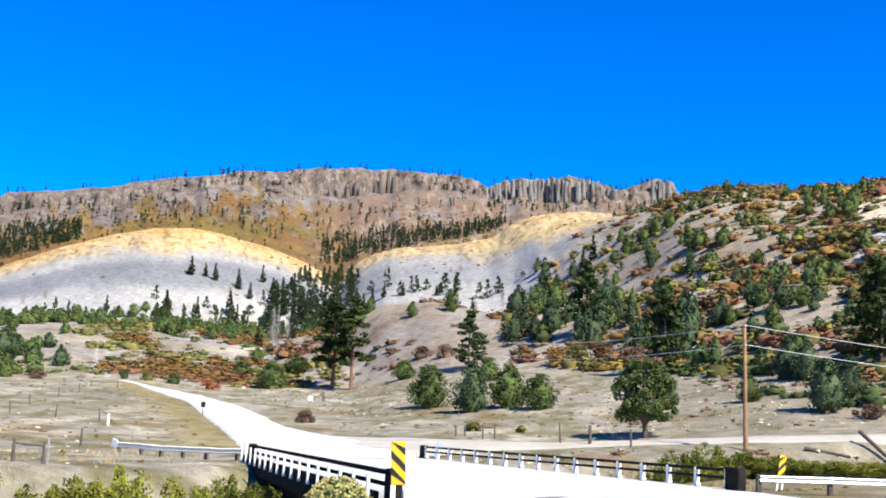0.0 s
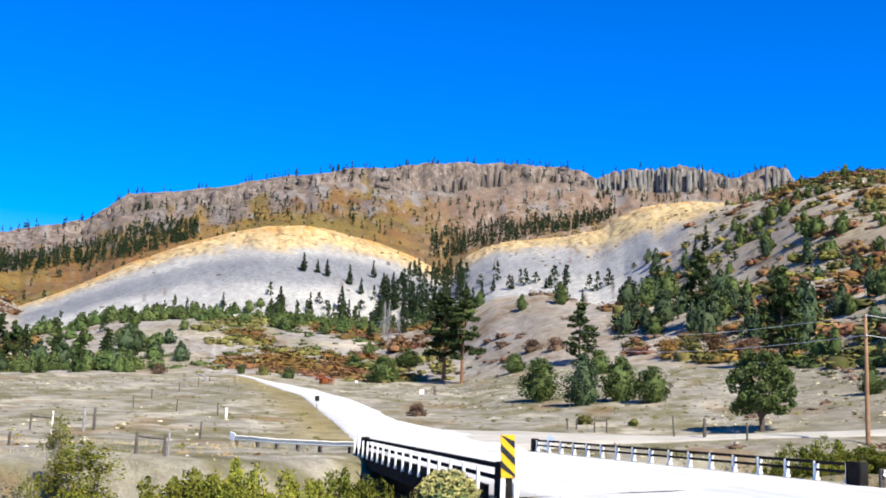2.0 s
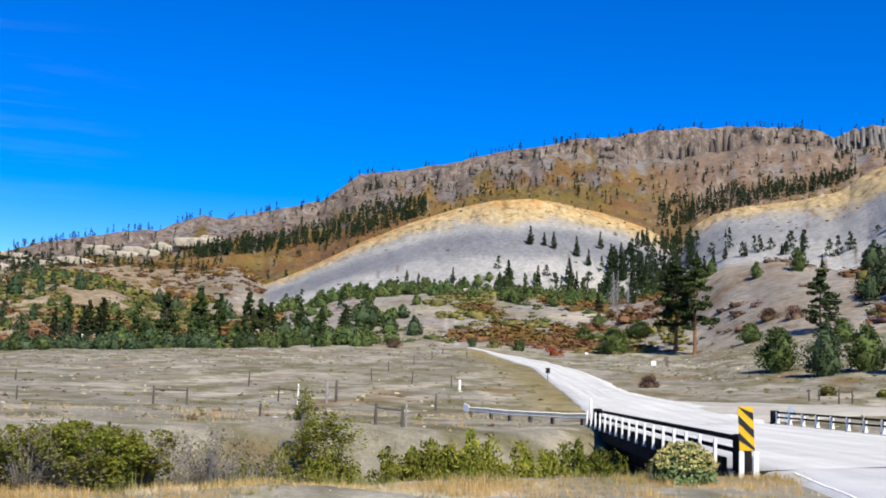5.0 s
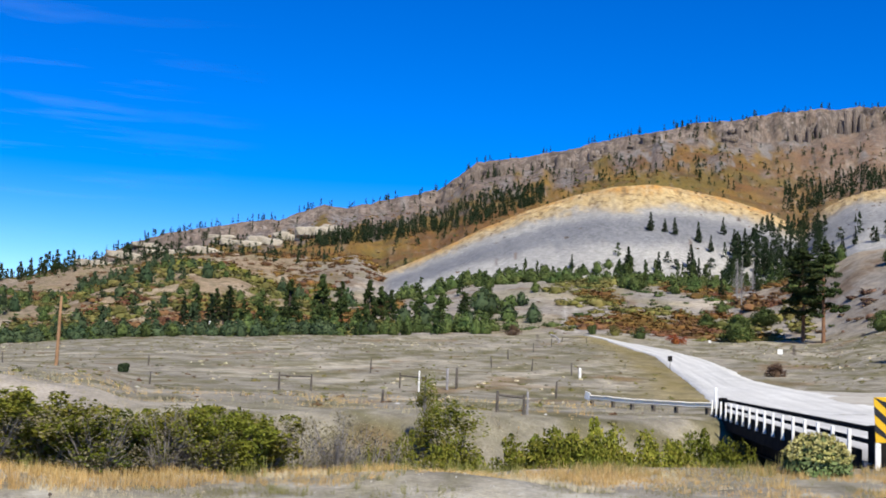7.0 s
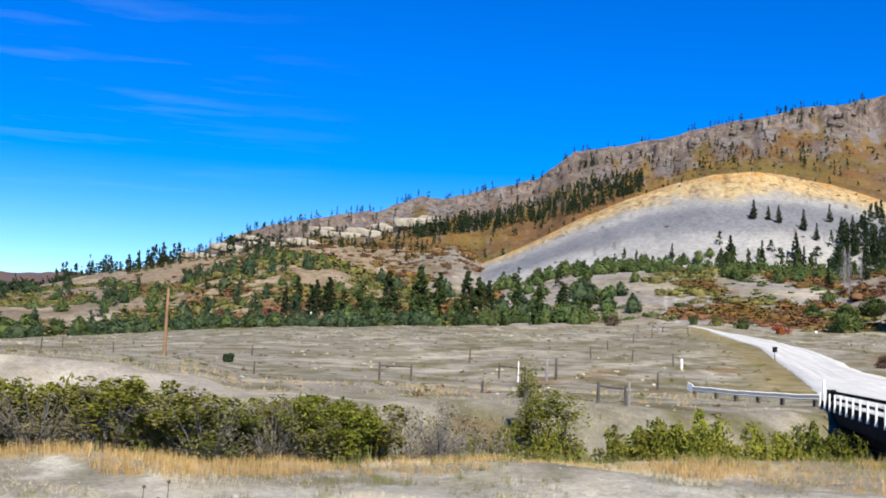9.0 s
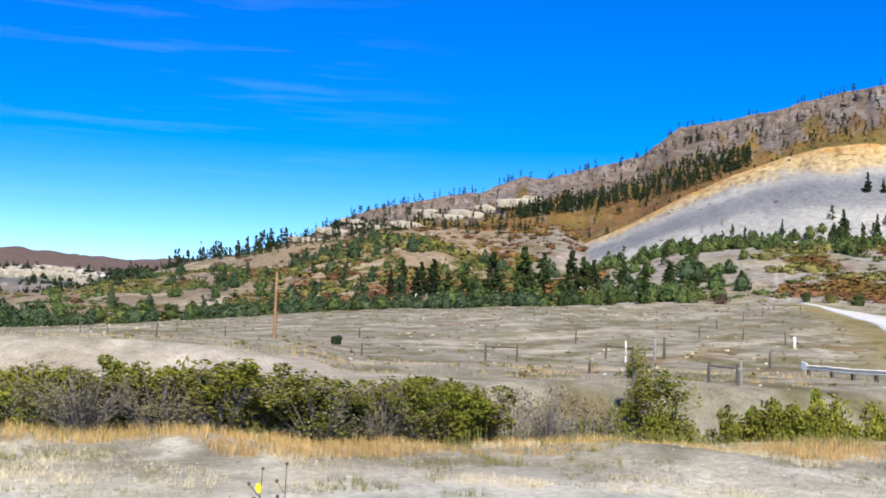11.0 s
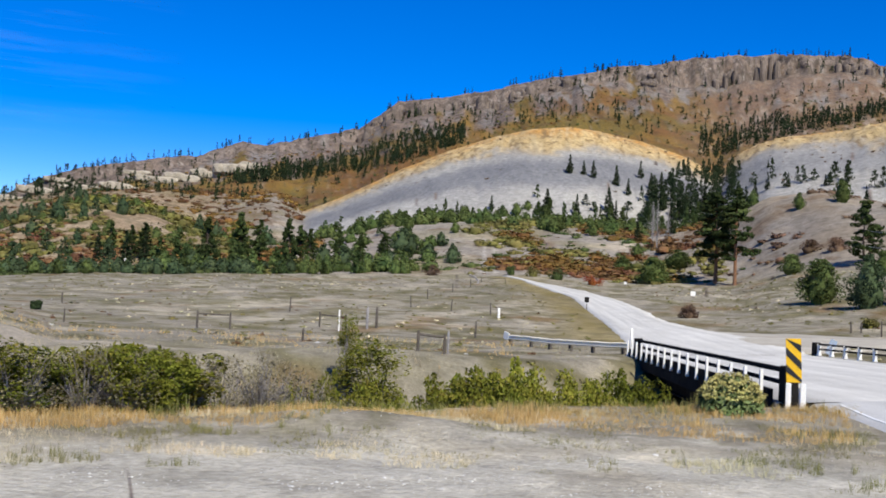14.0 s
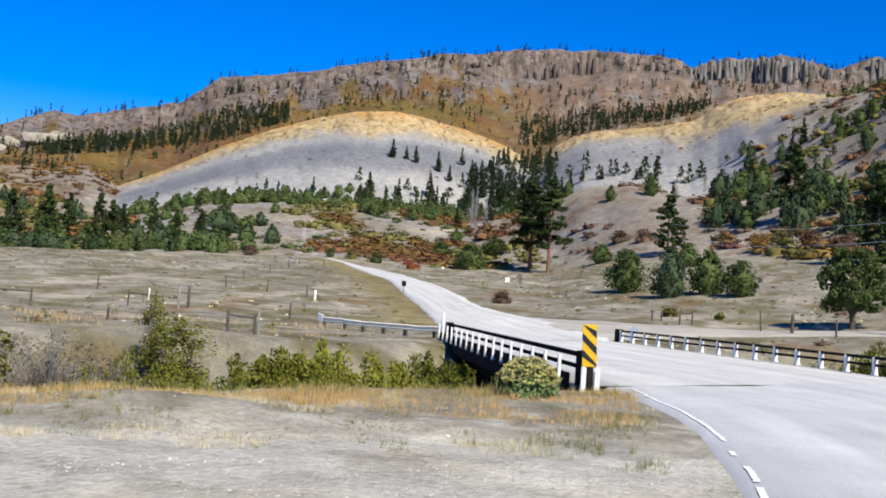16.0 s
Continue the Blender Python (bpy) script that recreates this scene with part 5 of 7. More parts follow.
# conifer woods behind the badlands
wood = []
lo1, hi1 = table("-40:4.3 -36:5.3 -30:5.95 -27:6.4 -21.8:7.4 -20:8.2 -18:8.9"), table("-40:4.9 -36:5.9 -30:6.5 -27:7.1 -24:7.9 -22:8.9 -20:9.4 -18:9.4")
for i in range(640):
    a = rs.uniform(-30.4, -18.5) if i > 60 else rs.uniform(-40, -30)
    e = rs.uniform(0, 1) ** 1.3
    p = at_angle(a, tab(a, lo1) + e * (tab(a, hi1) - tab(a, lo1)), 640)
    if p:
        wood.append((p[0], p[1], rs.uniform(6, 15), rs.uniform(4, 7)))
lo2, hi2 = table("-7:8.4 -5.5:8.3 -4:8.9 -2.2:9.4 .5:9.9 2.2:10.3 4:11"), table("-7:9.4 -5.5:9.7 -4:10 -2.2:10.2 .5:10.6 2.2:10.9 4:11.4")
for _ in range(300):
    a = rs.uniform(-6.4, 3.2)
    p = at_angle(a, tab(a, lo2) + rs.uniform(0, 1) ** 1.4 * (tab(a, hi2) - tab(a, lo2)), 680)
    if p:
        wood.append((p[0], p[1], rs.uniform(6, 16), rs.uniform(4, 7)))
stand("conifer_woods", "dense dark conifer woods on the mountainside behind the badlands", "woods", M_SPRUCE, SPR, wood, rs)

# scattered trees on the mountainside and along the rim
loose = []
for _ in range(520):
    a = rs.uniform(-48, 12)
    top, low = tab(a, RIM_EL), tab(a, CREST_EL)
    p = at_angle(a, low + rs.uniform(0.05, 0.98) * (top - low), 640, 1580)
    if p and lattice(np.array([p[0] / 90]), np.array([p[1] / 90]), 5)[0] > -0.15:
        loose.append((p[0], p[1], rs.uniform(5, 13), rs.uniform(3.2, 6)))
# small clumps of trees on the open slope
for _ in range(46):
    a = rs.uniform(-22, 11)
    top, low = tab(a, RIM_EL), tab(a, CREST_EL)
    p = at_angle(a, low + rs.uniform(0.08, 0.9) * (top - low), 640, 1580)
    for _ in range(rs.integers(3, 9) if p else 0):
        loose.append((p[0] + rs.normal(0, 13), p[1] + rs.normal(0, 8), rs.uniform(6, 14), rs.uniform(3.5, 6.5)))
for _ in range(210):
    a = rs.uniform(-46, 12)
    if lattice(np.array([a * 1.6]), np.array([0.0]), 15)[0] > -0.3 or a < -30:
        r = float(stations(np.array([a]))[0][7][0]) + rs.uniform(-3, 12)
        loose.append((r * math.sin(radians(a)), r * math.cos(radians(a)), rs.uniform(4.5, 11.5), rs.uniform(3.0, 5.0)))
stand("scattered_conifers", "scattered dark conifers on the brown mountainside and rim", "trees", M_SPRUCE, SPR, loose, rs, 0.05)
crest = []
for _ in range(170):
    a = rs.uniform(-52, -29)
    r = tab(a, CREST_R) * rs.uniform(0.86, 1.03)
    crest.append((r * math.sin(radians(a)), r * math.cos(radians(a)), rs.uniform(3, 8), rs.uniform(2, 3.5)))
for _ in range(60):
    a = rs.uniform(-26, 11)
    r = tab(a, CREST_R) + rs.uniform(3, 22)
    crest.append((r * math.sin(radians(a)), r * math.cos(radians(a)), rs.uniform(2.5, 6), rs.uniform(1.6, 3)))
stand("ridge_conifers", "small dark conifers along the ridge tops", "trees", M_SPRUCE, SPR, crest, rs)

# trees over the foot of the slopes, too many to tell apart
foot = []
for _ in range(30):
    a = rs.uniform(-34, -21)
    r = tab(a, FIELD_R) + rs.uniform(2, 130) * rs.uniform(0.2, 1)
    foot.append((r * math.sin(radians(a)), r * math.cos(radians(a)), rs.uniform(1.6, 6.5), rs.uniform(2.2, 4.2)))
for _ in range(48):
    a = rs.uniform(-20, -5)
    r = tab(a, KNOLL_R) + rs.uniform(10, 110)
    foot.append((r * math.sin(radians(a)), r * math.cos(radians(a)), rs.uniform(4, 9), rs.uniform(2.2, 3.4)))
gully = []
lo3, hi3 = table("-16:5.0 -12:4.6 -9:4.4 -6:4.8 -4:6.4 0:6.9 4:6.6"), table("-16:5.5 -12:5.8 -9:6.6 -7:7.6 -5:7.7 -4:7.4 0:7.3 4:7.2")
for i in range(140):
    a = rs.uniform(-9.4, -4.4) if i < 100 else rs.uniform(-16, 3)
    e = tab(a, lo3) + rs.uniform(0, 1) * (tab(a, hi3) - tab(a, lo3))
    p = at_angle(a, e, 225, 600)
    if p:
        gully.append((p[0], p[1], rs.uniform(3.0, 7.5) * p[2] / 400 + 1.0, rs.uniform(2.6, 4.6)))
stand("gully_conifers", "dark conifers crowding the gully between the badlands and the knoll", "trees", M_SPRUCE, PIN, gully, rs)
stand("slope_conifers", "mixed green conifers crowding the foot of the slope", "trees", M_PINE, PIN, foot, rs)


def on_road(x, y, pad=0.0):
    x, y = np.atleast_1d(x), np.atleast_1d(y)
    near = (x > 0.7 - pad) & (x < 15) & (y < 39)
    line = to_line(x, y, np.array([(4, 32), (-4.5, 59), (-7, 74), (-13, 92), (-25, 129), (-37, 157), (-50, 178)], float)) < 7.5 + pad - 3.2 * smooth(y, 75, 110)
    side = to_line(x, y, np.array([(-4, 80), (3, 80.5), (10, 80.5), (19, 77.2), (31, 74.5), (60, 68)], float)) < 3.4 + pad
    return near | line | side


rounds, edge_row = [], []
for _ in range(80):
    a = rs.uniform(-34, -20)
    r = tab(a, FIELD_R) + rs.uniform(0, 110) * rs.uniform(0.1, 1)
    rounds.append((r * math.sin(radians(a)), r * math.cos(radians(a)), rs.uniform(1.6, 4.0), rs.uniform(2.0, 4.4)))
for _ in range(70):
    a = rs.uniform(-25, -9)
    r = tab(a, KNOLL_R) + rs.uniform(-18, 14)
    rounds.append((r * math.sin(radians(a)), r * math.cos(radians(a)), rs.uniform(2.0, 4.6), rs.uniform(2.6, 5.2)))
for _ in range(130):
    a = rs.uniform(-26, -3)
    r = tab(a, KNOLL_R) + rs.uniform(-25, 100)
    rounds.append((r * math.sin(radians(a)), r * math.cos(radians(a)), rs.uniform(1.6, 4.4), rs.uniform(2.2, 4.6)))
for _ in range(110):
    a = rs.uniform(-54, -29)
    r = tab(a, FIELD_R) * 1.05 + rs.uniform(0, 1) * (1.2 * tab(a, KNOLL_R) - tab(a, FIELD_R))
    rounds.append((r * math.sin(radians(a)), r * math.cos(radians(a)), rs.uniform(1.6, 3.6), rs.uniform(2.0, 4.4)))
for _ in range(90):
    a = rs.uniform(3, 24)
    r = tab(a, FIELD_R) * 1.06 + rs.uniform(0, 1) ** 0.8 * (tab(a, CREST_R) - tab(a, FIELD_R))
    if on_shale(np.array([r * math.sin(radians(a))]), np.array([r * math.cos(radians(a))]))[0] < 0.4:
        rounds.append((r * math.sin(radians(a)), r * math.cos(radians(a)), rs.uniform(1.6, 4.4), rs.uniform(1.6, 3.2)))
for _ in range(130):
    a = rs.uniform(-63, -29)
    r = tab(a, FIELD_R) * rs.uniform(0.99, 1.05)
    edge_row.append((r * math.sin(radians(a)), r * math.cos(radians(a)), rs.uniform(1.8, 3.4), rs.uniform(2.6, 4.4)))
for _ in range(20):
    a = rs.uniform(11, 24)
    r = tab(a, FIELD_R) * rs.uniform(1.0, 1.9)
    edge_row.append((r * math.sin(radians(a)), r * math.cos(radians(a)), rs.uniform(2.2, 4.6), rs.uniform(1.8, 3.2)))
for _ in range(34):
    a = rs.uniform(-64, -54)
    r = tab(a, FIELD_R) * rs.uniform(0.97, 1.08)
    edge_row.append((r * math.sin(radians(a)), r * math.cos(radians(a)), rs.uniform(3.4, 6.5), rs.uniform(3.2, 5.0)))
hillside = []
for _ in range(95):
    a, e = rs.uniform(3.5, 13), rs.uniform(4.3, 8.6)
    p = at_angle(a, e, 130, 420)
    if p and lattice(np.array([a * 0.8]), np.array([e * 0.9]), 37)[0] > -0.25:
        hillside.append((p[0], p[1], rs.uniform(2.2, 6.0), rs.uniform(2.2, 3.8)))
dotted = []
for _ in range(230):
    a = rs.uniform(-52, -25)
    r = tab(a, FIELD_R) * 1.05 + rs.uniform(0, 1) * (tab(a, KNOLL_R) * 1.2 - tab(a, FIELD_R) * 1.05)
    x, y = r * math.sin(radians(a)), r * math.cos(radians(a))
    if fbm(np.array([x / 40]), np.array([y / 40]), 3, 151)[0] > -0.05:
        dotted.append((x, y, rs.uniform(2.4, 6.5), rs.uniform(2.4, 4.6)))
stand("tan_hill_junipers", "dark junipers and pines dotted over the tan hill", "trees", M_BLUEJUN, [unit_juniper(rs) for _ in range(4)] + PIN[:4], dotted, rs)
stand("hillside_junipers", "dark junipers and pines clustered on the brushy hillside", "trees", M_BLUEJUN, [unit_juniper(rs) for _ in range(5)] + PIN[:4], hillside, rs)
stand("field_edge_junipers", "dark blue-green junipers along the edges of the field", "trees", M_BLUEJUN, [unit_juniper(rs) for _ in range(6)], edge_row, rs)
stand("slope_junipers", "many rounded green junipers over the lower slopes", "trees", M_JUNIPER, [unit_juniper(rs) for _ in range(8)], rounds, rs)


def brush(name, label, mat, n, a0, a1, r0, r1, seed, size, forms=None, lim=0.0, scale=24.0):
    """Brush in patches between two bearings and two distances (as fractions of the slope where under 10)."""
    spots = []
    while len(spots) < n:
        a = rs.uniform(a0, a1, 400)
        f = rs.uniform(0, 1, 400)
        lo = tab(a, FIELD_R) * r0 if r0 < 10 else r0
        hi = r1(a) if callable(r1) else r1
        r = np.sqrt(lo ** 2 + f * (hi ** 2 - lo ** 2))
        x, y = r * np.sin(np.radians(a)), r * np.cos(np.radians(a))
        ok = (fbm(x / scale, y / scale, 3, seed) > lim) & ~on_road(x, y, 0.4) & ((on_shale(x, y) < 0.3) | ("shale" in name))
        for xx, yy in zip(x[ok], y[ok]):
            w = size * math.exp(rs.uniform(-0.8, 0.5))
            spots.append((xx, yy, w * rs.uniform(0.28, 0.52), w))
    return stand(name, label, "brush", mat, forms or SHR, spots[:n], rs)


hill = lambda a: tab(a, CREST_R) + 10
knoll = lambda a: tab(a, KNOLL_R) * 1.12
tan = lambda a: tab(a, KNOLL_R) * 1.25
brush("oak_brush", "rust-red oak brush in patches on the hillside", M_RUST, 430, 3, 24, 1.05, hill, 101, 4.3, lim=0.08)
brush("oak_brush", "orange oak brush in patches on the hillside", M_ORANGE, 440, 3, 24, 1.05, hill, 102, 4.3, lim=0.1)
brush("oak_brush", "olive green oak brush in patches on the hillside", M_OLIVE, 640, 3, 24, 1.03, hill, 103, 4.4, lim=-0.05)
brush("oak_brush", "yellow-green oak brush on the hillside", M_YELLOW_L, 150, 3, 24, 1.05, hill, 104, 4.2, lim=0.15)
brush("sage_brush", "low grey sagebrush on the hillside", M_SAGE, 330, 2, 24, 1.0, hill, 105, 1.6, lim=-0.4)
brush("maroon_brush", "bare maroon brush on the grey knoll", M_MAROON, 120, -5, 6, 1.05, knoll, 106, 2.4, lim=0.1, scale=16)
brush("oak_brush", "orange and rust oak brush over the knoll", M_ORANGE, 330, -17, -5, 1.03, knoll, 107, 4.2, lim=0.05)
brush("oak_brush", "olive oak brush over the knoll", M_OLIVE, 360, -18, -5, 1.02, knoll, 108, 4.0, lim=0.0)
brush("oak_brush", "rust-red oak brush over the knoll", M_RUST, 220, -16, -5.5, 1.04, knoll, 141, 3.8, lim=0.1)
brush("green_brush", "green brush over the knoll", M_GREEN, 230, -29, -4, 1.08, knoll, 109, 2.8, lim=0.0)
brush("sage_brush", "small dark brush on the grey knoll", M_MAROON, 130, -24, -12, 1.03, knoll, 110, 0.9, lim=-0.3)
brush("oak_brush", "orange oak brush on the tan hill", M_ORANGE, 560, -41, -26, 1.04, tan, 111, 3.8, lim=0.16, scale=30.0)
brush("oak_brush", "rust-red oak brush on the tan hill", M_RUST, 640, -45, -26, 1.04, tan, 112, 4.4, lim=0.12, scale=30.0)
brush("oak_brush", "olive oak brush on the tan hill", M_OLIVE, 1250, -54, -26, 1.03, tan, 113, 5.0, lim=0.0, scale=30.0)
brush("oak_brush", "orange mixed autumn brush above the tan hill", M_ORANGE, 300, -40, -25, 380, hill, 122, 6.0, lim=0.0, scale=50)
brush("oak_brush", "rust mixed autumn brush above the tan hill", M_RUST, 260, -42, -25, 380, hill, 123, 5.5, lim=0.0, scale=50)
brush("green_brush", "dark green brush along the far field edge", M_GREEN, 170, -62, -27, 0.99, lambda a: tab(a, FIELD_R) * 1.1, 114, 3.2, lim=-0.5)
brush("field_tufts", "low grey tufts scattered over the dry field", M_SAGE, 1300, -62, 20, 46.0, lambda a: tab(a, FIELD_R), 115, 0.4, SHS, lim=-0.2)
brush("field_tufts", "low straw-coloured tufts scattered over the dry field", M_STRAWPALE, 700, -62, 20, 60.0, lambda a: tab(a, FIELD_R), 116, 0.45, SHS, lim=0.1)
brush("oak_brush", "olive brush scattered up the western slope", M_OLIVE, 330, -58, -38, 235.0, 720, 131, 4.6, lim=-0.1)
brush("oak_brush", "rust brush scattered up the western slope", M_RUST, 120, -57, -38, 240.0, 720, 132, 4.2, lim=-0.1)
brush("green_brush", "dark green brush scattered up the western slope", M_GREEN, 200, -58, -38, 240.0, 760, 133, 4.6, lim=-0.1)
brush("green_brush", "dark green brush at the foot of the brushy hill", M_GREEN, 60, 11, 24, 0.9, lambda a: tab(a, FIELD_R) * 1.35, 134, 3.0, lim=-0.1)
brush("maroon_brush", "maroon weeds along the side road", M_MAROON, 160, 9, 24, 56.0, lambda a: tab(a, FIELD_R) * 1.1, 135, 1.1, lim=-0.1, scale=10.0)
crag = lambda a: tab(a, CLIFF_R) - 30
brush("mountain_brush", "orange autumn brush over the mountainside", M_ORANGE, 1050, -44, 12, 700, crag, 117, 4.6, SHS, lim=0.05, scale=110)
brush("mountain_brush", "rust-brown autumn brush over the mountainside", M_RUST, 1400, -46, 12, 690, crag, 118, 4.4, SHS, lim=-0.1, scale=90)
brush("mountain_brush", "olive brush over the mountainside", M_OLIVE, 1400, -46, 12, 690, crag, 119, 4.6, SHS, lim=0.1, scale=90)
brush("mountain_brush", "dark green shrubs dotted over the mountainside", M_GREEN, 700, -44, 12, 700, crag, 142, 4.2, SHS, lim=-0.05, scale=60)
brush("green_brush", "dark green brush at the foot of the western slope", M_GREEN, 170, -60, -43, 1.02, lambda a: tab(a, FIELD_R) * 1.45, 143, 3.4, lim=-0.15)
brush("shale_brush", "small dark bushes on the pale shale", M_MAROON, 150, -24, 8, 400, 560, 120, 1.5, lim=0.0)


brush("oak_brush", "yellow-green brush along the top of the tan hill", M_YELLOW_L, 620, -37, -29.5, 335, 480, 121, 6.5, lim=-0.25)


# pale sandstone ledges
def ledge(x, y, w, h, label, seed):
    rng = np.random.default_rng(seed)
    a = math.degrees(math.atan2(x, y))
    ob = new("rock_ledge")
    ob.matrix_basis = pose(x, y, gz(x, y), 0, rng.uniform(-4, 8), -a)
    tagged(ob, label, "rock", "sandstone ledges")
    n = max(3, min(7, int(w / 7)))
    for i in range(n):
        k = (i + 0.5) / n - 0.5
        hh = h * 0.72 * (1 - 1.0 * k * k) * rng.uniform(0.65, 1.05)
        bm = bmesh.new()
        got = bmesh.ops.create_icosphere(bm, subdivisions=2, radius=0.5)["verts"]
        for v in got:
            c = v.co
            e = 0.5 / max(abs(c.x), abs(c.y), abs(c.z))
            c = c * (0.86 * e + 0.14)
            c = c * (1 + 0.16 * noise.noise(c * 4 + Vector((seed, i, 0))))
            v.co = Vector((c.x * w / n * 1.7 + k * w, c.y * h * 1.6 + rng.uniform(-0.02, 0.02) * h, c.z * hh * 1.5 + hh * 0.2))
        part("block", bm, M_LEDGE, ob)


for i, (a, e, w, h) in enumerate(((-41.2, 4.5, 40, 9), (-39.6, 4.95, 46, 10), (-37.8, 5.3, 44, 9), (-36.0, 5.5, 36, 9), (-34.2, 6.0, 40, 10), (-33.0, 6.15, 34, 14), (-31.8, 6.4, 30, 12), (-30.4, 6.75, 40, 17), (-29.4, 7.0, 26, 10), (-35.2, 6.3, 26, 7), (-38.8, 5.5, 30, 7))):
    p = at_angle(a, e - 0.2, 830)
    if p:
        ledge(p[0], p[1], w, h, "pale cream sandstone ledge on the mountainside", 200 + i)
for i, (a, e, w, h) in enumerate(((-57.2, 2.0, 90, 26), (-55.9, 2.15, 110, 30), (-54.4, 2.2, 120, 34), (-52.8, 2.15, 110, 30), (-51.6, 1.95, 90, 22), (-56.8, 1.0, 100, 22), (-55.0, 1.0, 120, 24), (-53.6, 2.6, 90, 18))):
    p = at_angle(a, e - 0.25, 1700, 3600, 10)
    if p:
        ledge(p[0], p[1], w, h, "broken pale cliff band on the distant mesa", 300 + i)
far_trees = []
for _ in range(900):
    a, e = rs.uniform(-61, -47.5), rs.uniform(0.55, 2.5)
    p = at_angle(a, e, 900, 3500, 10)
    if p and lattice(np.array([a * 1.4]), np.array([e * 3]), 77)[0] > -0.2:
        far_trees.append((p[0], p[1], rs.uniform(12, 24), rs.uniform(10, 20)))
stand("distant_woods", "dark distant trees below the pale cliffs", "woods", M_SPRUCE, SHS, far_trees, rs)



# upright rock columns of the cliff, and crags along the rim
def rock_column(rng, w, h, rough=0.1):
    """An uneven prism, standing on z = 0."""
    n = int(rng.integers(5, 8))
    th = np.sort(rng.uniform(0, 1, n) * 0.5 + np.arange(n)) * 2 * math.pi / n
    rad = w / 2 * rng.uniform(0.7, 1.15, n)
    V = []
    for z, k in ((-0.25, 1.12), (0.35, 1.0), (0.7, 0.93), (0.93, 0.82), (1.0, 0.55)):
        q = rad * k * rng.uniform(1 - rough, 1 + rough, n)
        V += [(math.cos(t) * c, math.sin(t) * c, z * h * rng.uniform(1 - 0.5 * rough, 1 + 0.5 * rough)) for t, c in zip(th, q)]
    F = [(i * n + k, i * n + (k + 1) % n, (i + 1) * n + (k + 1) % n, (i + 1) * n + k) for i in range(4) for k in range(n)]
    V.append((0, 0, h))
    T = [(4 * n + k, 4 * n + (k + 1) % n, 5 * n) for k in range(n)]
    return V, [np.array(F), np.array(T)]


def cliff_run(name, label, a0, a1, gap, wide, mat, seed, tall=(0.85, 1.02), off=(-3.0, 6.0), keep=-2.0, rough=0.1):
    rng = np.random.default_rng(seed)
    c = new(name)
    am = (a0 + a1) / 2
    tagged(c, label, "cliff", "columnar cliffs")
    a = a0
    while a < a1:
        R, Z = stations(np.array([a]))
        r = float(R[6][0]) + rng.uniform(*off)
        x, y = r * math.sin(radians(a)), r * math.cos(radians(a))
        foot, top = gz(x, y) - 3, EYE_Z + r * math.tan(radians(float(tab(a, RIM_EL))))
        if lattice(np.array([a * 0.9]), np.array([seed * 1.0]), 9)[0] > keep and top - foot > 6:
            h = (top - foot) * rng.uniform(*tall)
            part("column", raw_mesh("column", *rock_column(rng, rng.uniform(*wide), h, rough), mat), None, c, "", pose(x, y, foot, 0, 0, rng.uniform(0, 360)))
        a += gap * rng.uniform(0.55, 1.45)
    return c


cliff_run("rock_cliff", "grey columnar cliff with dark clefts on the mesa rim", 2.15, 9.1, 0.27, (5.5, 9.5), M_CLIFF, 401)
cliff_run("rock_cliff", "grey columnar cliff at the end of the mesa", 10.9, 12.15, 0.26, (6, 10), M_CLIFF, 402)
cliff_run("rock_cliff", "broken grey columnar cliff along the mesa rim", -4.5, 1.9, 0.3, (8, 17), M_CRAG, 403, (0.3, 0.85), (-14, 10), -0.35, 0.32)
cliff_run("rock_cliff", "crumbling brown crags along the mesa rim", -9, -4.5, 0.3, (6, 15), M_CRAG, 405, (0.2, 0.7), (-26, 8), -0.3, 0.35)
cliff_run("rock_cliff", "weathered brown crags along the mesa rim", -24, -8.5, 0.36, (8, 22), M_CRAG, 404, (0.2, 0.7), (-30, 6), -0.25, 0.35)

brush("field_tufts", "low brown and olive tufts over the dry field", M_OLIVE, 1500, -62, 20, 40.0, lambda a: tab(a, FIELD_R), 124, 0.5, SHS, lim=-0.2, scale=12.0)
brush("field_tufts", "low rusty weeds over the dry field", M_RUST, 350, -62, 20, 36.0, lambda a: tab(a, FIELD_R), 125, 0.42, SHS, lim=0.0, scale=12.0)
# ---- creek-side willows, grass and bushes ----
rw = np.random.default_rng(31)
WILLOW = Kind("willow_bush", "leafy green willow bush growing along the creek", "willow bush", "creek willows", [willow_mesh(rw, clumps=c, per=p, leaf=0.062) for c, p in ((96, 84), (104, 82), (92, 86), (100, 84), (94, 80))], 3.2, 3.0, M_TWIG, M_WILLOW)
GREYWIL = Kind("willow_bush", "thin grey half-bare willow bush by the creek", "willow bush", "grey willows", [willow_mesh(rw, clumps=90, per=30, leaf=0.046, stems=80), willow_mesh(rw, clumps=84, per=20, leaf=0.044, stems=80)], 3.2, 3.0, M_TWIG, M_WILLOWDRY)
DARKWIL = Kind("willow_bush", "dense dark green willow bush beside the bridge", "willow bush", "creek willows", [willow_mesh(rw, clumps=108, per=84, leaf=0.062), willow_mesh(rw, clumps=104, per=86, leaf=0.062)], 3.2, 3.0, M_TWIG, M_WILLOWDARK)


YOUNG = Kind("willow_bush", "slender young willow with thin airy leaves by the creek", "willow bush", "creek willows", [willow_mesh(rw, 4.4, 1.0, 56, 66, 0.045, 20), willow_mesh(rw, 4.4, 1.0, 70, 80, 0.045, 30)], 4.4, 1.0, M_TWIG, M_WILLOW)


def creek_r(a):
    """Distance at which the bearing crosses the creek."""
    r = np.arange(8, 90, 0.25)
    return float(r[np.argmin(to_line(r * math.sin(radians(a)), r * math.cos(radians(a)), CREEK))])


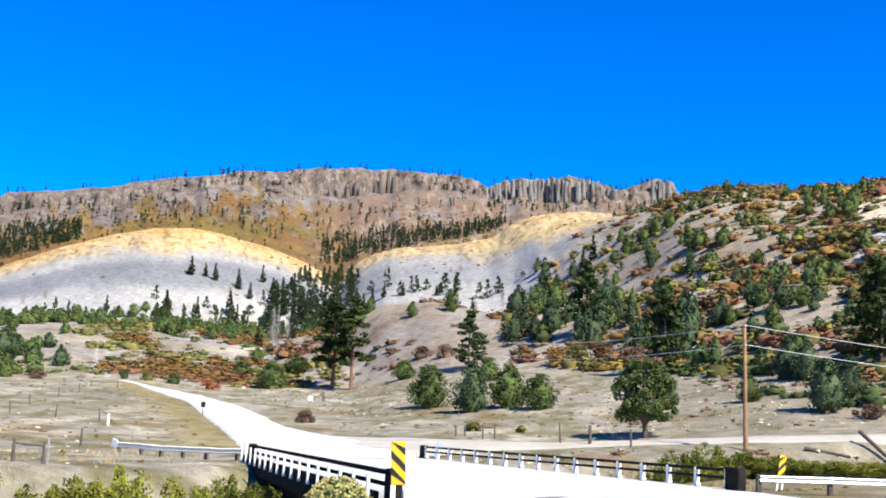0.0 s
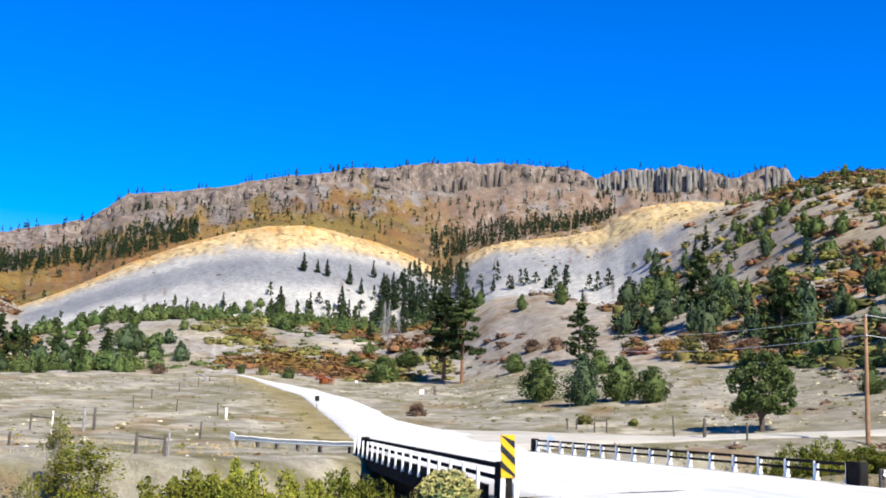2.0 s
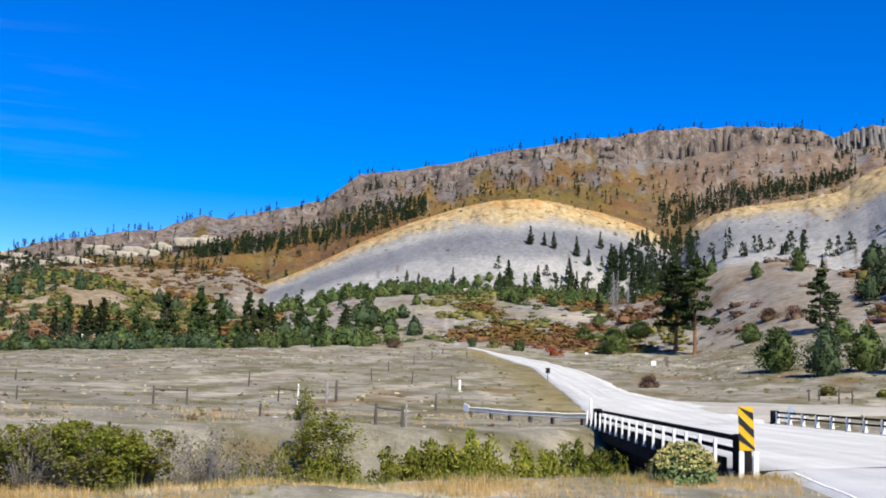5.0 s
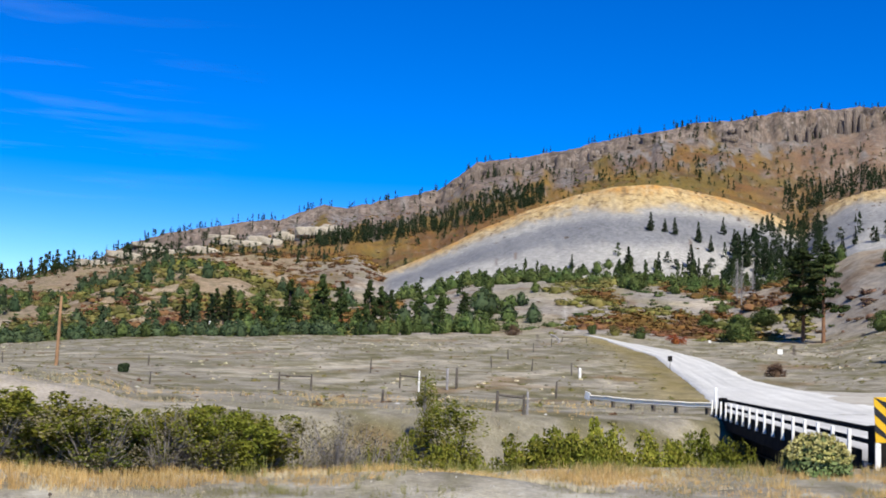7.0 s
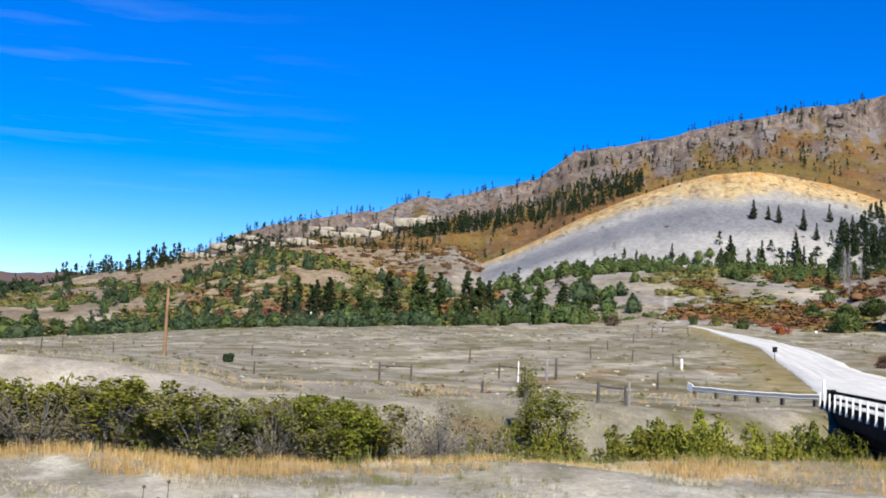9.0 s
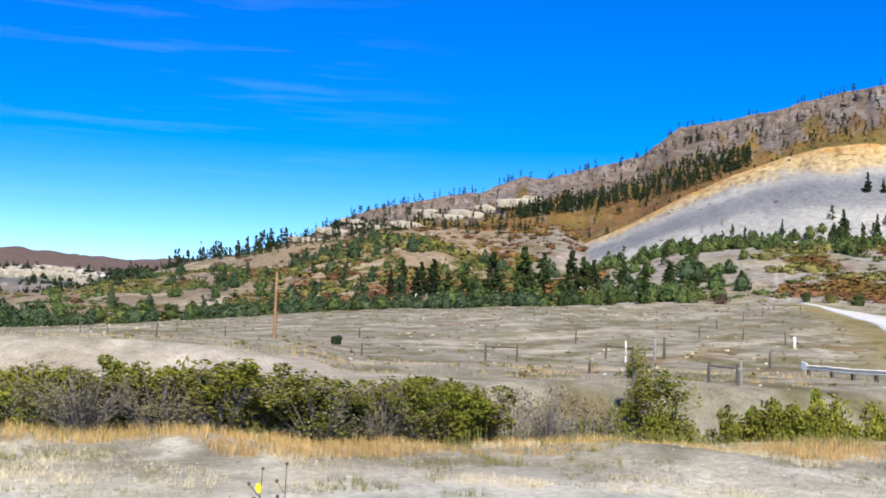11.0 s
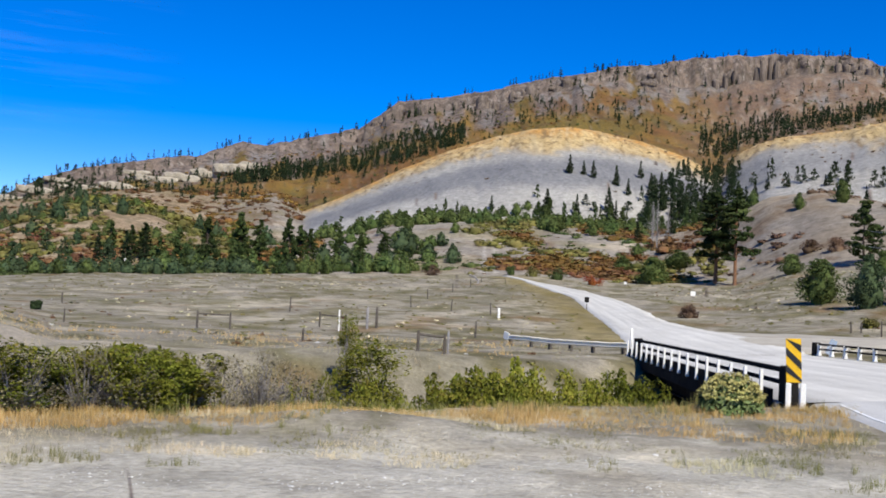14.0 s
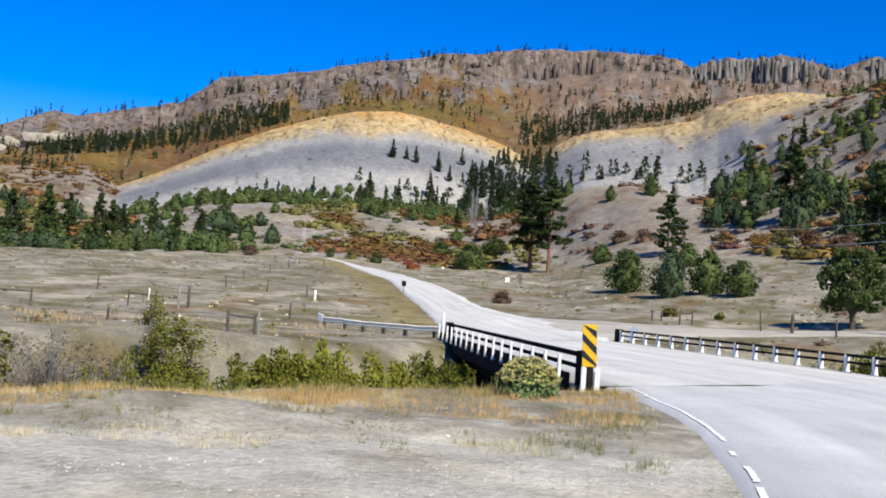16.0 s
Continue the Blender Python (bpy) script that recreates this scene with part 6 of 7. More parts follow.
def willow_row(kind, bearings, off, wide):
    """bearing: elevation angle of the bush's top."""
    for a, e in zip(*table(bearings)):
        r = creek_r(a) + off + RNG.uniform(-0.5, 0.5)
        x, y = r * math.sin(radians(a)), r * math.cos(radians(a))
        z = gz(x, y)
        e = e + RNG.uniform(-0.75, 0.12)
        kind.put(x, y, max(1.0, EYE_Z + r * math.tan(radians(e)) - z), wide * RNG.uniform(0.6, 1.0))


willow_row(WILLOW, "-62:-1.7 -58.6:-1.6 -53.6:-1.6 -50.5:-1.3 -47:-1.5 -44.6:-1.5 -39:-2.4 -36.6:-2.1 -34.6:-1.8", -7.9, 2.9)
willow_row(DARKWIL, "-55.8:-2.0 -51.8:-1.6 -41.6:-1.9 -34.8:-2.2", -8.4, 2.4)
willow_row(DARKWIL, "-58:-1.9 -49.8:-1.8 -45.5:-1.9 -38.4:-2.4", -5.6, 3.2)
willow_row(GREYWIL, "-62:-1.9 -54.5:-2.0 -52.6:-1.9 -41:-2.3 -35.8:-2.4 -29.2:-2.5", -8.8, 2.2)
willow_row(GREYWIL, "-60:-1.7 -57:-1.8 -49:-2.2 -46:-2.3 -43:-2.6 -37.8:-2.8 -33:-2.6", -8.6, 2.2)
willow_row(WILLOW, "-60:-1.6 -56.5:-1.6 -52:-1.5 -48.6:-1.4 -43.5:-1.7 -40:-2.1 -37.5:-2.0 -35.5:-1.8", -3.0, 3.6)
willow_row(GREYWIL, "-31.4:-2.3 -30:-2.6 -28:-2.5 -26.6:-2.6", -6.5, 2.4)
willow_row(WILLOW, "-27.2:-3.0 -25.4:-2.6 -22.9:-2.6", -5.5, 1.5)
willow_row(WILLOW, "-19.4:-2.3 -17.6:-2.0 -16.3:-2.1 -15.0:-1.8 -13.6:-2.3 -12.2:-2.6", -5.6, 2.7)
willow_row(DARKWIL, "-18.4:-2.2 -13:-2.5 -10.6:-2.2 -9.6:-2.0", -3.4, 2.4)
YOUNG.put(-14.2, 31.0, EYE_Z + 34 * math.tan(radians(0.2)) - gz(-14.2, 31.0), 0.75)
YOUNG.put(-13.1, 30.6, EYE_Z + 33.3 * math.tan(radians(-1.1)) - gz(-13.1, 30.6), 1.6)
for a, r, e, w, k in ((12.4, 56, -0.3, 3.4, DARKWIL), (13.2, 55, -0.4, 3.2, DARKWIL), (14.8, 55, -0.2, 3.2, DARKWIL), (16.8, 55, -0.4, 3.2, DARKWIL), (13.9, 57, 0.15, 3.4, DARKWIL), (15.2, 56, -0.35, 3, WILLOW), (16.3, 57, -0.4, 3, DARKWIL), (18.2, 58, -0.6, 2.6, WILLOW), (19.6, 58, -0.8, 2.8, WILLOW), (21.0, 57, -0.4, 3, GREYWIL), (11.2, 57, -1.0, 2.6, WILLOW), (9.6, 60, -1.2, 2.4, GREYWIL), (17.2, 53, -1.0, 3, WILLOW), (19.0, 52, -1.2, 2.8, DARKWIL), (20.5, 52, -1.1, 2.8, WILLOW), (21.8, 53, -0.9, 3, WILLOW), (14.2, 52, -1.0, 2.6, WILLOW)):
    x, y = r * math.sin(radians(a)), r * math.cos(radians(a))
    k.put(x, y, max(0.9, EYE_Z + r * math.tan(radians(e)) - gz(x, y)), w)

RABBIT = new("rabbitbrush")
RABBIT.matrix_basis = pose(-1.95, 21.5, gz(-1.95, 21.5))
tagged(RABBIT, "rounded rabbitbrush with pale yellow bloom before the bridge rail", "flowering bush")
rr_ = np.random.default_rng(41)
n_ = 1500
d_ = unit(rr_.normal(size=(n_, 3)) * (1, 1, 0.9))
d_[:, 2] = np.abs(d_[:, 2])
c_ = d_ * (0.66, 0.62, 0.74) * rr_.uniform(0.45, 1.0, (n_, 1)) ** 0.5
part("wood", raw_mesh("wood", *join([tube([(0, 0, -0.05), c * 0.55, c], [0.008, 0.006, 0.003], 3) for c in c_[:240]]), M_RABBITG), None, RABBIT)
part("foliage", raw_mesh("foliage", *leaves(c_ * 0.95, d_ + (0, 0, 0.6), 0.06, rr_, 2.6), M_RABBITG), None, RABBIT, "grey-green narrow leaves")
tuft_ = c_[(c_[:, 2] > 0.28) & (np.linalg.norm(c_ / (0.66, 0.62, 0.74), axis=1) > 0.86)]
keep_ = tuft_[rr_.permutation(len(tuft_))[:190]]
part("bloom", raw_mesh("bloom", *blobs(keep_ * 1.05, np.full(len(keep_), 0.062), 16, 0.034, rr_, 0.8), M_RABBIT), None, RABBIT, "pale yellow flower heads")


def unit_tuft(rng, blades=9, width=0.017, droop=0.55):
    """Grass blades, about one metre tall and wide, to be scaled."""
    Vs, Fs = [], []
    for i in range(blades):
        th, lean = rng.uniform(0, 6.28), rng.uniform(0.05, droop)
        h = rng.uniform(0.45, 1.0)
        b = np.array([rng.normal() * 0.16, rng.normal() * 0.16, 0])
        d, s = np.array([math.cos(th), math.sin(th), 0]), np.array([-math.sin(th), math.cos(th), 0])
        p = b + d * lean + (0, 0, h)
        w = width * rng.uniform(0.6, 1.4)
        Vs += [b - s * w, b + s * w, p + s * w * 0.3, p - s * w * 0.3]
        Fs.append((4 * i, 4 * i + 1, 4 * i + 2, 4 * i + 3))
    return np.array(Vs), np.array(Fs)


TUFT = [unit_tuft(rw) for _ in range(10)]


def grass(name, label, mat, n, want, size, seed):
    rng = np.random.default_rng(seed)
    spots = []
    for _ in range(60):
        a, r = rng.uniform(-68, 16, 3000), rng.uniform(5, 62, 3000)
        x, y = r * np.sin(np.radians(a)), r * np.cos(np.radians(a))
        ok = want(x, y, r, a) & ~on_road(x, y, 0.2)
        for xx, yy in zip(x[ok], y[ok]):
            h = size * rng.uniform(0.55, 1.4) * (0.5 + 0.95 * smooth(fbm(xx / 1.7, yy / 1.7, 3, seed), -0.35, 0.5))
            spots.append((xx, yy, h, h * rng.uniform(0.7, 1.2)))
        if len(spots) > n:
            break
    return stand(name, label, "grass", mat, TUFT, spots[:n], rng, 0.03)


creek_d = lambda x, y: to_line(x, y, CREEK)
grass("dry_grass", "tall golden dry grass along the creek bank", M_STRAW, 9500, lambda x, y, r, a: (np.abs(creek_d(x, y) - 9.7) < 0.9 + 0.9 * fbm(x / 2, y / 2, 3, 131)) & (r < 26) & (a < 2), 0.115, 51)
grass("dry_grass", "reddish dry grass thick beside the bridge", M_STRAW, 1300, lambda x, y, r, a: (a > -17) & (a < 0.5) & (r > 16.8) & (r < 22.5) & (fbm(x / 1.4, y / 1.4, 3, 132) > 0.05), 0.16, 52)
grass("green_grass", "greenish grass between the dry tufts", M_GRASSG, 2200, lambda x, y, r, a: (creek_d(x, y) < 9.8) & (r < 28) & (fbm(x / 1.7, y / 1.7, 3, 133) > 0.0), 0.22, 53)
grass("pale_grass", "short pale grass at the edge of the gravel", M_STRAWPALE, 9000, lambda x, y, r, a: (r > 12.6 + 1.2 * fbm(x / 2, y / 2, 3, 134)) & (r < 21) & (creek_d(x, y) > 8.6) & (fbm(x / 1.1, y / 1.1, 3, 135) > 0.0), 0.06, 54)
grass("green_grass", "short green tufts at the edge of the gravel", M_GRASSG, 3600, lambda x, y, r, a: (r > 11.8 + fbm(x / 2, y / 2, 3, 136)) & (r < 20) & (creek_d(x, y) > 8.6) & (fbm(x / 0.9, y / 0.9, 3, 137) > 0.15), 0.085, 55)
grass("pale_grass", "short pale grass over the far creek bank", M_STRAWPALE, 3800, lambda x, y, r, a: (r > 30) & (fbm(x / 3, y / 3, 3, 138) > -0.1) & (creek_d(x, y) > 4), 0.16, 56)
grass("dry_grass", "dry golden grass over the far creek bank", M_STRAW, 1800, lambda x, y, r, a: (r > 30) & (fbm(x / 4, y / 4, 3, 139) > 0.2) & (creek_d(x, y) > 4), 0.17, 57)
grass("roadside_grass", "sparse pale dry weeds beside the turnout", M_STRAWPALE, 300, lambda x, y, r, a: (a < -49) & (r > 8.3) & (r < 10.4) & (fbm(x / 0.8, y / 0.8, 3, 140) > -0.1), 0.17, 58)


def unit_stone(rng):
    bm = bmesh.new()
    bmesh.ops.create_icosphere(bm, subdivisions=1, radius=0.5)
    V = np.array([v.co for v in bm.verts]) * rng.uniform(0.7, 1.15, (len(bm.verts), 1)) * (1, 1, 0.7)
    F = np.array([[v.index for v in f.verts] for f in bm.faces])
    bm.free()
    return V, F


STONES = [unit_stone(rw) for _ in range(6)]
pebbles = []
while len(pebbles) < 5200:
    a, r = rw.uniform(-66, 6), rw.uniform(6.5, 22)
    x, y = r * math.sin(radians(a)), r * math.cos(radians(a))
    if not on_road(x, y)[0] and (r < 14 or rw.uniform() < 0.35):
        s = 0.012 + 0.035 * rw.uniform() ** 3
        pebbles.append((x, y, s, s * rw.uniform(1, 1.6)))
pebbles += [(-2.31, 14.2, 0.11, 0.2), (-5.05, 9.5, 0.10, 0.12), (-3.3, 10.4, 0.05, 0.07)]
stand("gravel_stones", "pale loose stones on the gravel turnout", "stones", M_STONE, STONES, pebbles, rw, 0.25)
rocks = []
while len(rocks) < 260:
    a, r = rw.uniform(-60, 20), rw.uniform(40, 175)
    x, y = r * math.sin(radians(a)), r * math.cos(radians(a))
    if not on_road(x, y)[0]:
        s = 0.05 + 0.3 * rw.uniform() ** 6
        rocks.append((x, y, s, s * 1.5))
rocks += [(-5, 102, 0.32, 0.5), (30.5, 80, 0.3, 0.6), (26, 88, 0.3, 0.5), (28.5, 82.5, 0.35, 0.6)]
stand("field_stones", "pale stones scattered over the dry field", "stones", M_STONE, STONES, rocks, rw, 0.2)

# weeds in the turnout
for wx, wy, hs in ((-4.35, 4.25, (0.93, 0.80, 0.72, 0.62)), (-4.17, 4.27, (0.97, 0.86, 0.70))):
    weed = new("sunflower_weed")
    weed.matrix_basis = pose(wx, wy, gz(wx, wy))
    tagged(weed, "dry sunflower weed with dark seed heads", "weed", group="sunflower weeds")
    st, hd = [], []
    for i, h in enumerate(hs):
        th = i * 1.9 + wx
        tip = np.array([math.cos(th) * 0.12, math.sin(th) * 0.12, h])
        st.append(tube([(0, 0, -0.05), tip * (0.4, 0.4, 0.5), tip], [0.0048, 0.0036, 0.0022], 5))
        hd.append(tip)
        for k in range(5):
            p = tip * (0.6, 0.6, 0.45 + 0.1 * k)
            e = p + np.array([math.cos(th + 2 * k + 1) * 0.07, math.sin(th + 2 * k + 1) * 0.07, 0.07])
            st.append(tube([p, e], [0.0024, 0.0016], 4))
            hd.append(e)
    part("stalk", raw_mesh("stalk", *join(st), M_BARK), None, weed)
    for h in hd[:6] + hd[7:]:
        bm = bmesh.new()
        bmesh.ops.create_icosphere(bm, subdivisions=1, radius=0.011)
        part("seed_head", bm, M_BARK, weed, "", pose(*h))
    if wx < -4.2:
        continue
    petals = hd[6]
    ang = np.linspace(0, 6.28, 13)[:-1]
    part("flower", raw_mesh("flower", *leaves(petals + np.stack([np.cos(ang), np.zeros(12), np.sin(ang)], -1) * 0.014, np.tile([[0.3, -1.0, 0.2]], (12, 1)), 0.015, rw, 1.8, 0.2), M_FLOWER), None, weed, "yellow flower")

# ---- poles, cables, guardrails, fences and signs ----
def rod(points, radii, sides, mat, name="rod"):
    return raw_mesh(name, *tube(points, radii, sides), mat, True)


def utility_pole(x, y, top, label, arm=True, mat=M_POLE):
    p = new("utility_pole")
    z = gz(x, y)
    p.matrix_basis = pose(x, y, z)
    tagged(p, label, "utility pole", group="utility poles")
    h = top - z
    part("shaft", rod([(0, 0, -0.5), (0, 0, h * 0.5), (0, 0, h - 0.02), (0, 0, h)], [0.15, 0.13, 0.10, 0.06], 10, mat), None, p)
    if arm:
        for dz in (0.12, 1.38):
            arm_ = part("bracket", box_bm(0.05, 0.16, 0.05, (0, -0.08, h - dz - 0.12), 0.005), M_DARK, p)
            part("insulator", rod([(0.0, -0.12, h - dz - 0.08), (0.0, -0.12, h - dz), (0.0, -0.12, h - dz + 0.08)], [0.03, 0.055, 0.03], 8, M_WIRE), None, arm_)
    return p


utility_pole(19.8, 71.7, 9.41, "weathered brown wooden utility pole behind the creek bushes")
utility_pole(-63.9, 68.9, 6.24, "short orange-brown wooden pole standing in the dry field", False)


def cable(p, q, sag, label):
    s = np.linspace(0, 1, 24)
    P = np.array(p)[None] * (1 - s[:, None]) + np.array(q)[None] * s[:, None]
    P[:, 2] -= sag * 4 * s * (1 - s)
    ob = new("overhead_cable")
    tagged(ob, label, "cable", group="overhead cables")
    part("strand", rod(P, np.full(24, 0.022), 5, M_WIRE), None, ob)


for top, low in ((9.33, 0), (8.05, 1)):
    cable((19.8, 71.6, top), (3.5, 185.0, 17.6 - 2.4 * low), 1.2, "pale overhead cable strung across the hillside")
    cable((19.8, 71.6, top), (62.0, 74.5, 4.6 - 1.1 * low + 1.5), 0.5, "pale overhead cable strung from the wooden pole")


def w_beam(pts, label, posts, z0=0.42, mat=M_GALV):
    """A corrugated guardrail on short posts."""
    g = new("guardrail")
    tagged(g, label, "guardrail", group="guardrails")
    P = resample(pts, 24)
    zs = ground_z(P[:, 0], P[:, 1])
    T = np.gradient(P, axis=0)
    N = np.stack([T[:, 1], -T[:, 0]], -1)
    N /= np.linalg.norm(N, axis=1)[:, None]
    prof = [(0, 0), (0.07, 0.03), (0.07, 0.07), (0.0, 0.105), (0.0, 0.155), (0.07, 0.19), (0.07, 0.23), (0, 0.26)]
    prof = prof + [(a - 0.012, b) for a, b in prof[::-1]]
    V = np.array([[(P[i, 0] + N[i, 0] * o, P[i, 1] + N[i, 1] * o, zs[i] + z0 + h) for o, h in prof] for i in range(len(P))])
    k = len(prof)
    i, j = np.meshgrid(np.arange(len(P) - 1), np.arange(k), indexing="ij")
    F = np.stack([i * k + j, i * k + (j + 1) % k, (i + 1) * k + (j + 1) % k, (i + 1) * k + j], -1).reshape(-1, 4)
    part("beam", raw_mesh("beam", V.reshape(-1, 3), F, mat), None, g, "ribbed steel beam")
    for s in np.linspace(0.03, 0.97, posts):
        i = int(s * 23)
        c = P[i] - N[i] * 0.11
        part("post", box_bm(0.16, 0.16, z0 + 0.42, (0, 0, 0), 0.01), M_POST, g, "", pose(c[0], c[1], zs[i] - 0.15, 0, 0, math.degrees(math.atan2(T[i, 1], T[i, 0]))))
    return g


g1 = w_beam([(-16.7, 58.2), (-14.5, 56.0), (-12.0, 53.8), (-9.0, 51.3)], "pale warm-tinted guardrail running off the end of the bridge", 6, 0.30, M_RAILPALE)
end = part("end_terminal", box_bm(0.5, 0.06, 0.42, (0, 0, 0), 0.02), M_WHITE, g1, "white flared end terminal", pose(-16.9, 58.3, 0.28, 0, 12, -40))
w_beam([(11.2, 38.9), (13.4, 39.3), (16, 39.7), (19, 39.2), (24, 37), (30, 33)], "shiny galvanised guardrail curving from the bridge end", 9, 0.40)


def wood_post(x, y, h, thick=0.13, mat=M_POST, lean=0.0, label="weathered grey wooden fence post in dry grass", name="fence_post", group="fence posts"):
    p = new(name)
    p.matrix_basis = pose(x, y, gz(x, y), lean, lean * 0.6, RNG.uniform(0, 90))
    tagged(p, label, "post", group)
    part("shaft", rod([(0, 0, -0.3), (0, 0, h * 0.6), (0, 0, h - 0.02), (0, 0, h)], [thick / 2, thick / 2.1, thick / 2.3, thick / 3.2], 8, mat), None, p)
    return p


def brace(p, q, h, label, mat=M_POST):
    """Two posts with a rail between their heads."""
    b = new("fence_brace")
    z = gz(*p)
    b.matrix_basis = pose(p[0], p[1], z)
    tagged(b, label, "fence", "fence braces")
    d = (q[0] - p[0], q[1] - p[1], gz(*q) - z)
    for o, t in (((0, 0, 0), h), (d, h * 0.95)):
        part("post", rod([(o[0], o[1], o[2] - 0.3), (o[0], o[1], o[2] + t * 0.6), (o[0], o[1], o[2] + t)], [0.065, 0.06, 0.05], 8, mat), None, b)
    part("rail", rod([(0, 0, h * 0.82), (d[0] / 2, d[1] / 2, d[2] / 2 + h * 0.80), (d[0], d[1], d[2] + h * 0.8)], [0.045, 0.05, 0.04], 7, mat), None, b)
    return b


brace((-35.15, 56.25), (-33.65, 57.45), 1.05, "dark wooden fence brace standing alone in the field")
brace((-32.7, 67.65), (-30.5, 67.05), 1.05, "dark wooden fence brace beside a white post")
brace((-14.5, 38.1), (-13.6, 38.5), 0.78, "grey wooden fence brace above the creek")
brace((3.4, 84.6), (4.3, 84.5), 1.1, "small dark wooden fence brace by the side road")
brace((-50.2, 160.0), (-46.8, 161.5), 0.9, "dark low wooden rail at the end of the field fence")
wood_post(-30.3, 65.55, 1.4, 0.10, M_WHITE, label="white-painted wooden post in the dry field")
wood_post(-29.8, 69.05, 1.5, 0.18, M_SNAG)
wood_post(-29.7, 70.45, 1.5, 0.2)
wood_post(-26.4, 89.1, 0.85, 0.24, M_WHITE, label="stout white marker post on the grassy rise", name="marker_post", group="")
wood_post(-13.55, 38.75, 0.85, 0.09, M_SNAG)
for x, y, h in ((-23.2, 46.1, 0.6), (-21.7, 67.9, 1.1), (-42.3, 81.9, 1.2), (-38.3, 99.5, 1.1), (-42.3, 115, 1.1), (-44.7, 130.6, 1.2), (-47, 145, 1.2), (-83.4, 55.5, 1.0), (-86, 66.4, 1.2), (-70.9, 62.3, 1.1), (-98.7, 89.9, 1.2), (-67.6, 66.9, 0.9), (-89, 72, 1.0), (-106, 70, 1.1), (-42, 53, 0.8), (8.8, 80.0, 1.55), (13.1, 75.6, 1.2), (-62, 78, 0.9), (-28, 92, 1.1), (-33, 96, 1.1), (1.4, 86.8, 0.9), (2.1, 87.0, 0.8)):
    wood_post(x, y, h, RNG.uniform(0.1, 0.15), lean=RNG.uniform(-4, 4))
wood_post(10.7, 78.4, 1.4, 0.26, M_POST, label="thick dark wooden gate post by the side road")
wood_post(-127.3, 178.2, 2.3, 0.35, M_WHITE, label="pale post at the foot of the wooded slope", group="")
wood_post(-8.9, 51.6, 1.25, 0.14, M_WHITE, label="thin white delineator post at the bridge end", name="delineator_post", group="")


def plate_sign(x, y, w, h, low, plate, label, turn=0, tilt=0.0):
    s = new("road_sign")
    s.matrix_basis = pose(x, y, gz(x, y), 0, tilt, turn)
    tagged(s, label, "road sign")
    part("plate", box_bm(w, 0.02, h, (0, -0.035, low), 0.005), plate, s)
    part("post", box_bm(0.07, 0.05, low + h * 0.9 + 0.25, (0, 0, -0.25), 0.005), M_POST, s)


plate_sign(-23.75, 112.1, 0.45, 0.55, 0.8, M_DARK, "dark back of a small square road sign on a post", 12)
plate_sign(-16.7, 144.5, 0.62, 0.62, 0.35, M_WHITE, "small white square board on a low post in grass", 6)
plate_sign(-0.3, 67.6, 0.42, 0.9, 0.25, M_GALV, "leaning pale metal sign back at the far bridge end", 20, 24)
plate_sign(-31.5, 179.0, 0.4, 0.4, 0.5, M_WHITE, "tiny white board beside red bushes", 6)

# fallen pale log and dark beam at the field's end
for pts, rad, mat, lab in (([(-51.5, 158, 1.2), (-50.6, 158, 0.9), (-49.8, 157.5, 0.35), (-49.6, 156, -0.2)], 0.16, M_SNAG, "bent pale dead log leaning at the fence end"), ([(27.5, 72.6, 0.9), (29.5, 71.0, 0.3), (31, 69.8, 0.0)], 0.14, M_BARK, "dark fallen log on the creek bank"), ([(23.6, 71.6, 0.15), (26.4, 71.3, 0.12)], 0.14, M_BARK, "dark fallen log lying on bare ground")):
    ob = new("fallen_log")
    z0 = gz(pts[0][0], pts[0][1])
    ob.matrix_basis = pose(0, 0, 0)
    tagged(ob, lab, "log")
    part("trunk", rod([(x, y, gz(x, y) + z) for x, y, z in pts], np.linspace(rad, rad * 0.6, len(pts)), 8, mat), None, ob)

# bushes that stand alone
def lone_bush(x, y, h, w, mat, label, leaf=0.1):
    b = new("bush")
    b.matrix_basis = pose(x, y, gz(x, y))
    tagged(b, label, "bush")
    st, cr = shrub_mesh(RNG, h, w, 16, 110, leaf)
    part("wood", raw_mesh("wood", *st, M_TWIG), None, b)
    part("crown", raw_mesh("crown", *cr, mat), None, b)


lone_bush(-12.7, 106.2, 1.3, 2.0, M_MAROON, "round bare maroon bush on the dry field")
lone_bush(-36.7, 177.8, 1.7, 4.2, M_RED, "bright red sumac bush at the roadside")
lone_bush(-65.2, 179, 2.0, 4.0, M_MAROON, "grey-brown bush at the edge of the field")
lone_bush(-55.2, 66.6, 0.75, 0.9, M_SPRUCE, "small dark bush alone in the field")
lone_bush(2.8, 90.9, 0.8, 1.6, M_OLIVE, "low olive bush by the side road")
lone_bush(6.6, 89.0, 0.6, 1.2, M_YELLOW_L, "low yellow-green bush by the side road")
lone_bush(31.8, 81.5, 1.1, 3.2, M_MAROON, "low maroon brush at the foot of the hill")
lone_bush(-43.5, 181.5, 2.2, 4.6, M_GREEN, "dark green bush at the crest of the road")
lone_bush(-48.5, 184.5, 2.0, 3.6, M_OLIVE, "olive bush at the crest of the road")
lone_bush(-53.0, 186.5, 1.8, 2.6, M_GREEN, "dark green bush beside the old track")
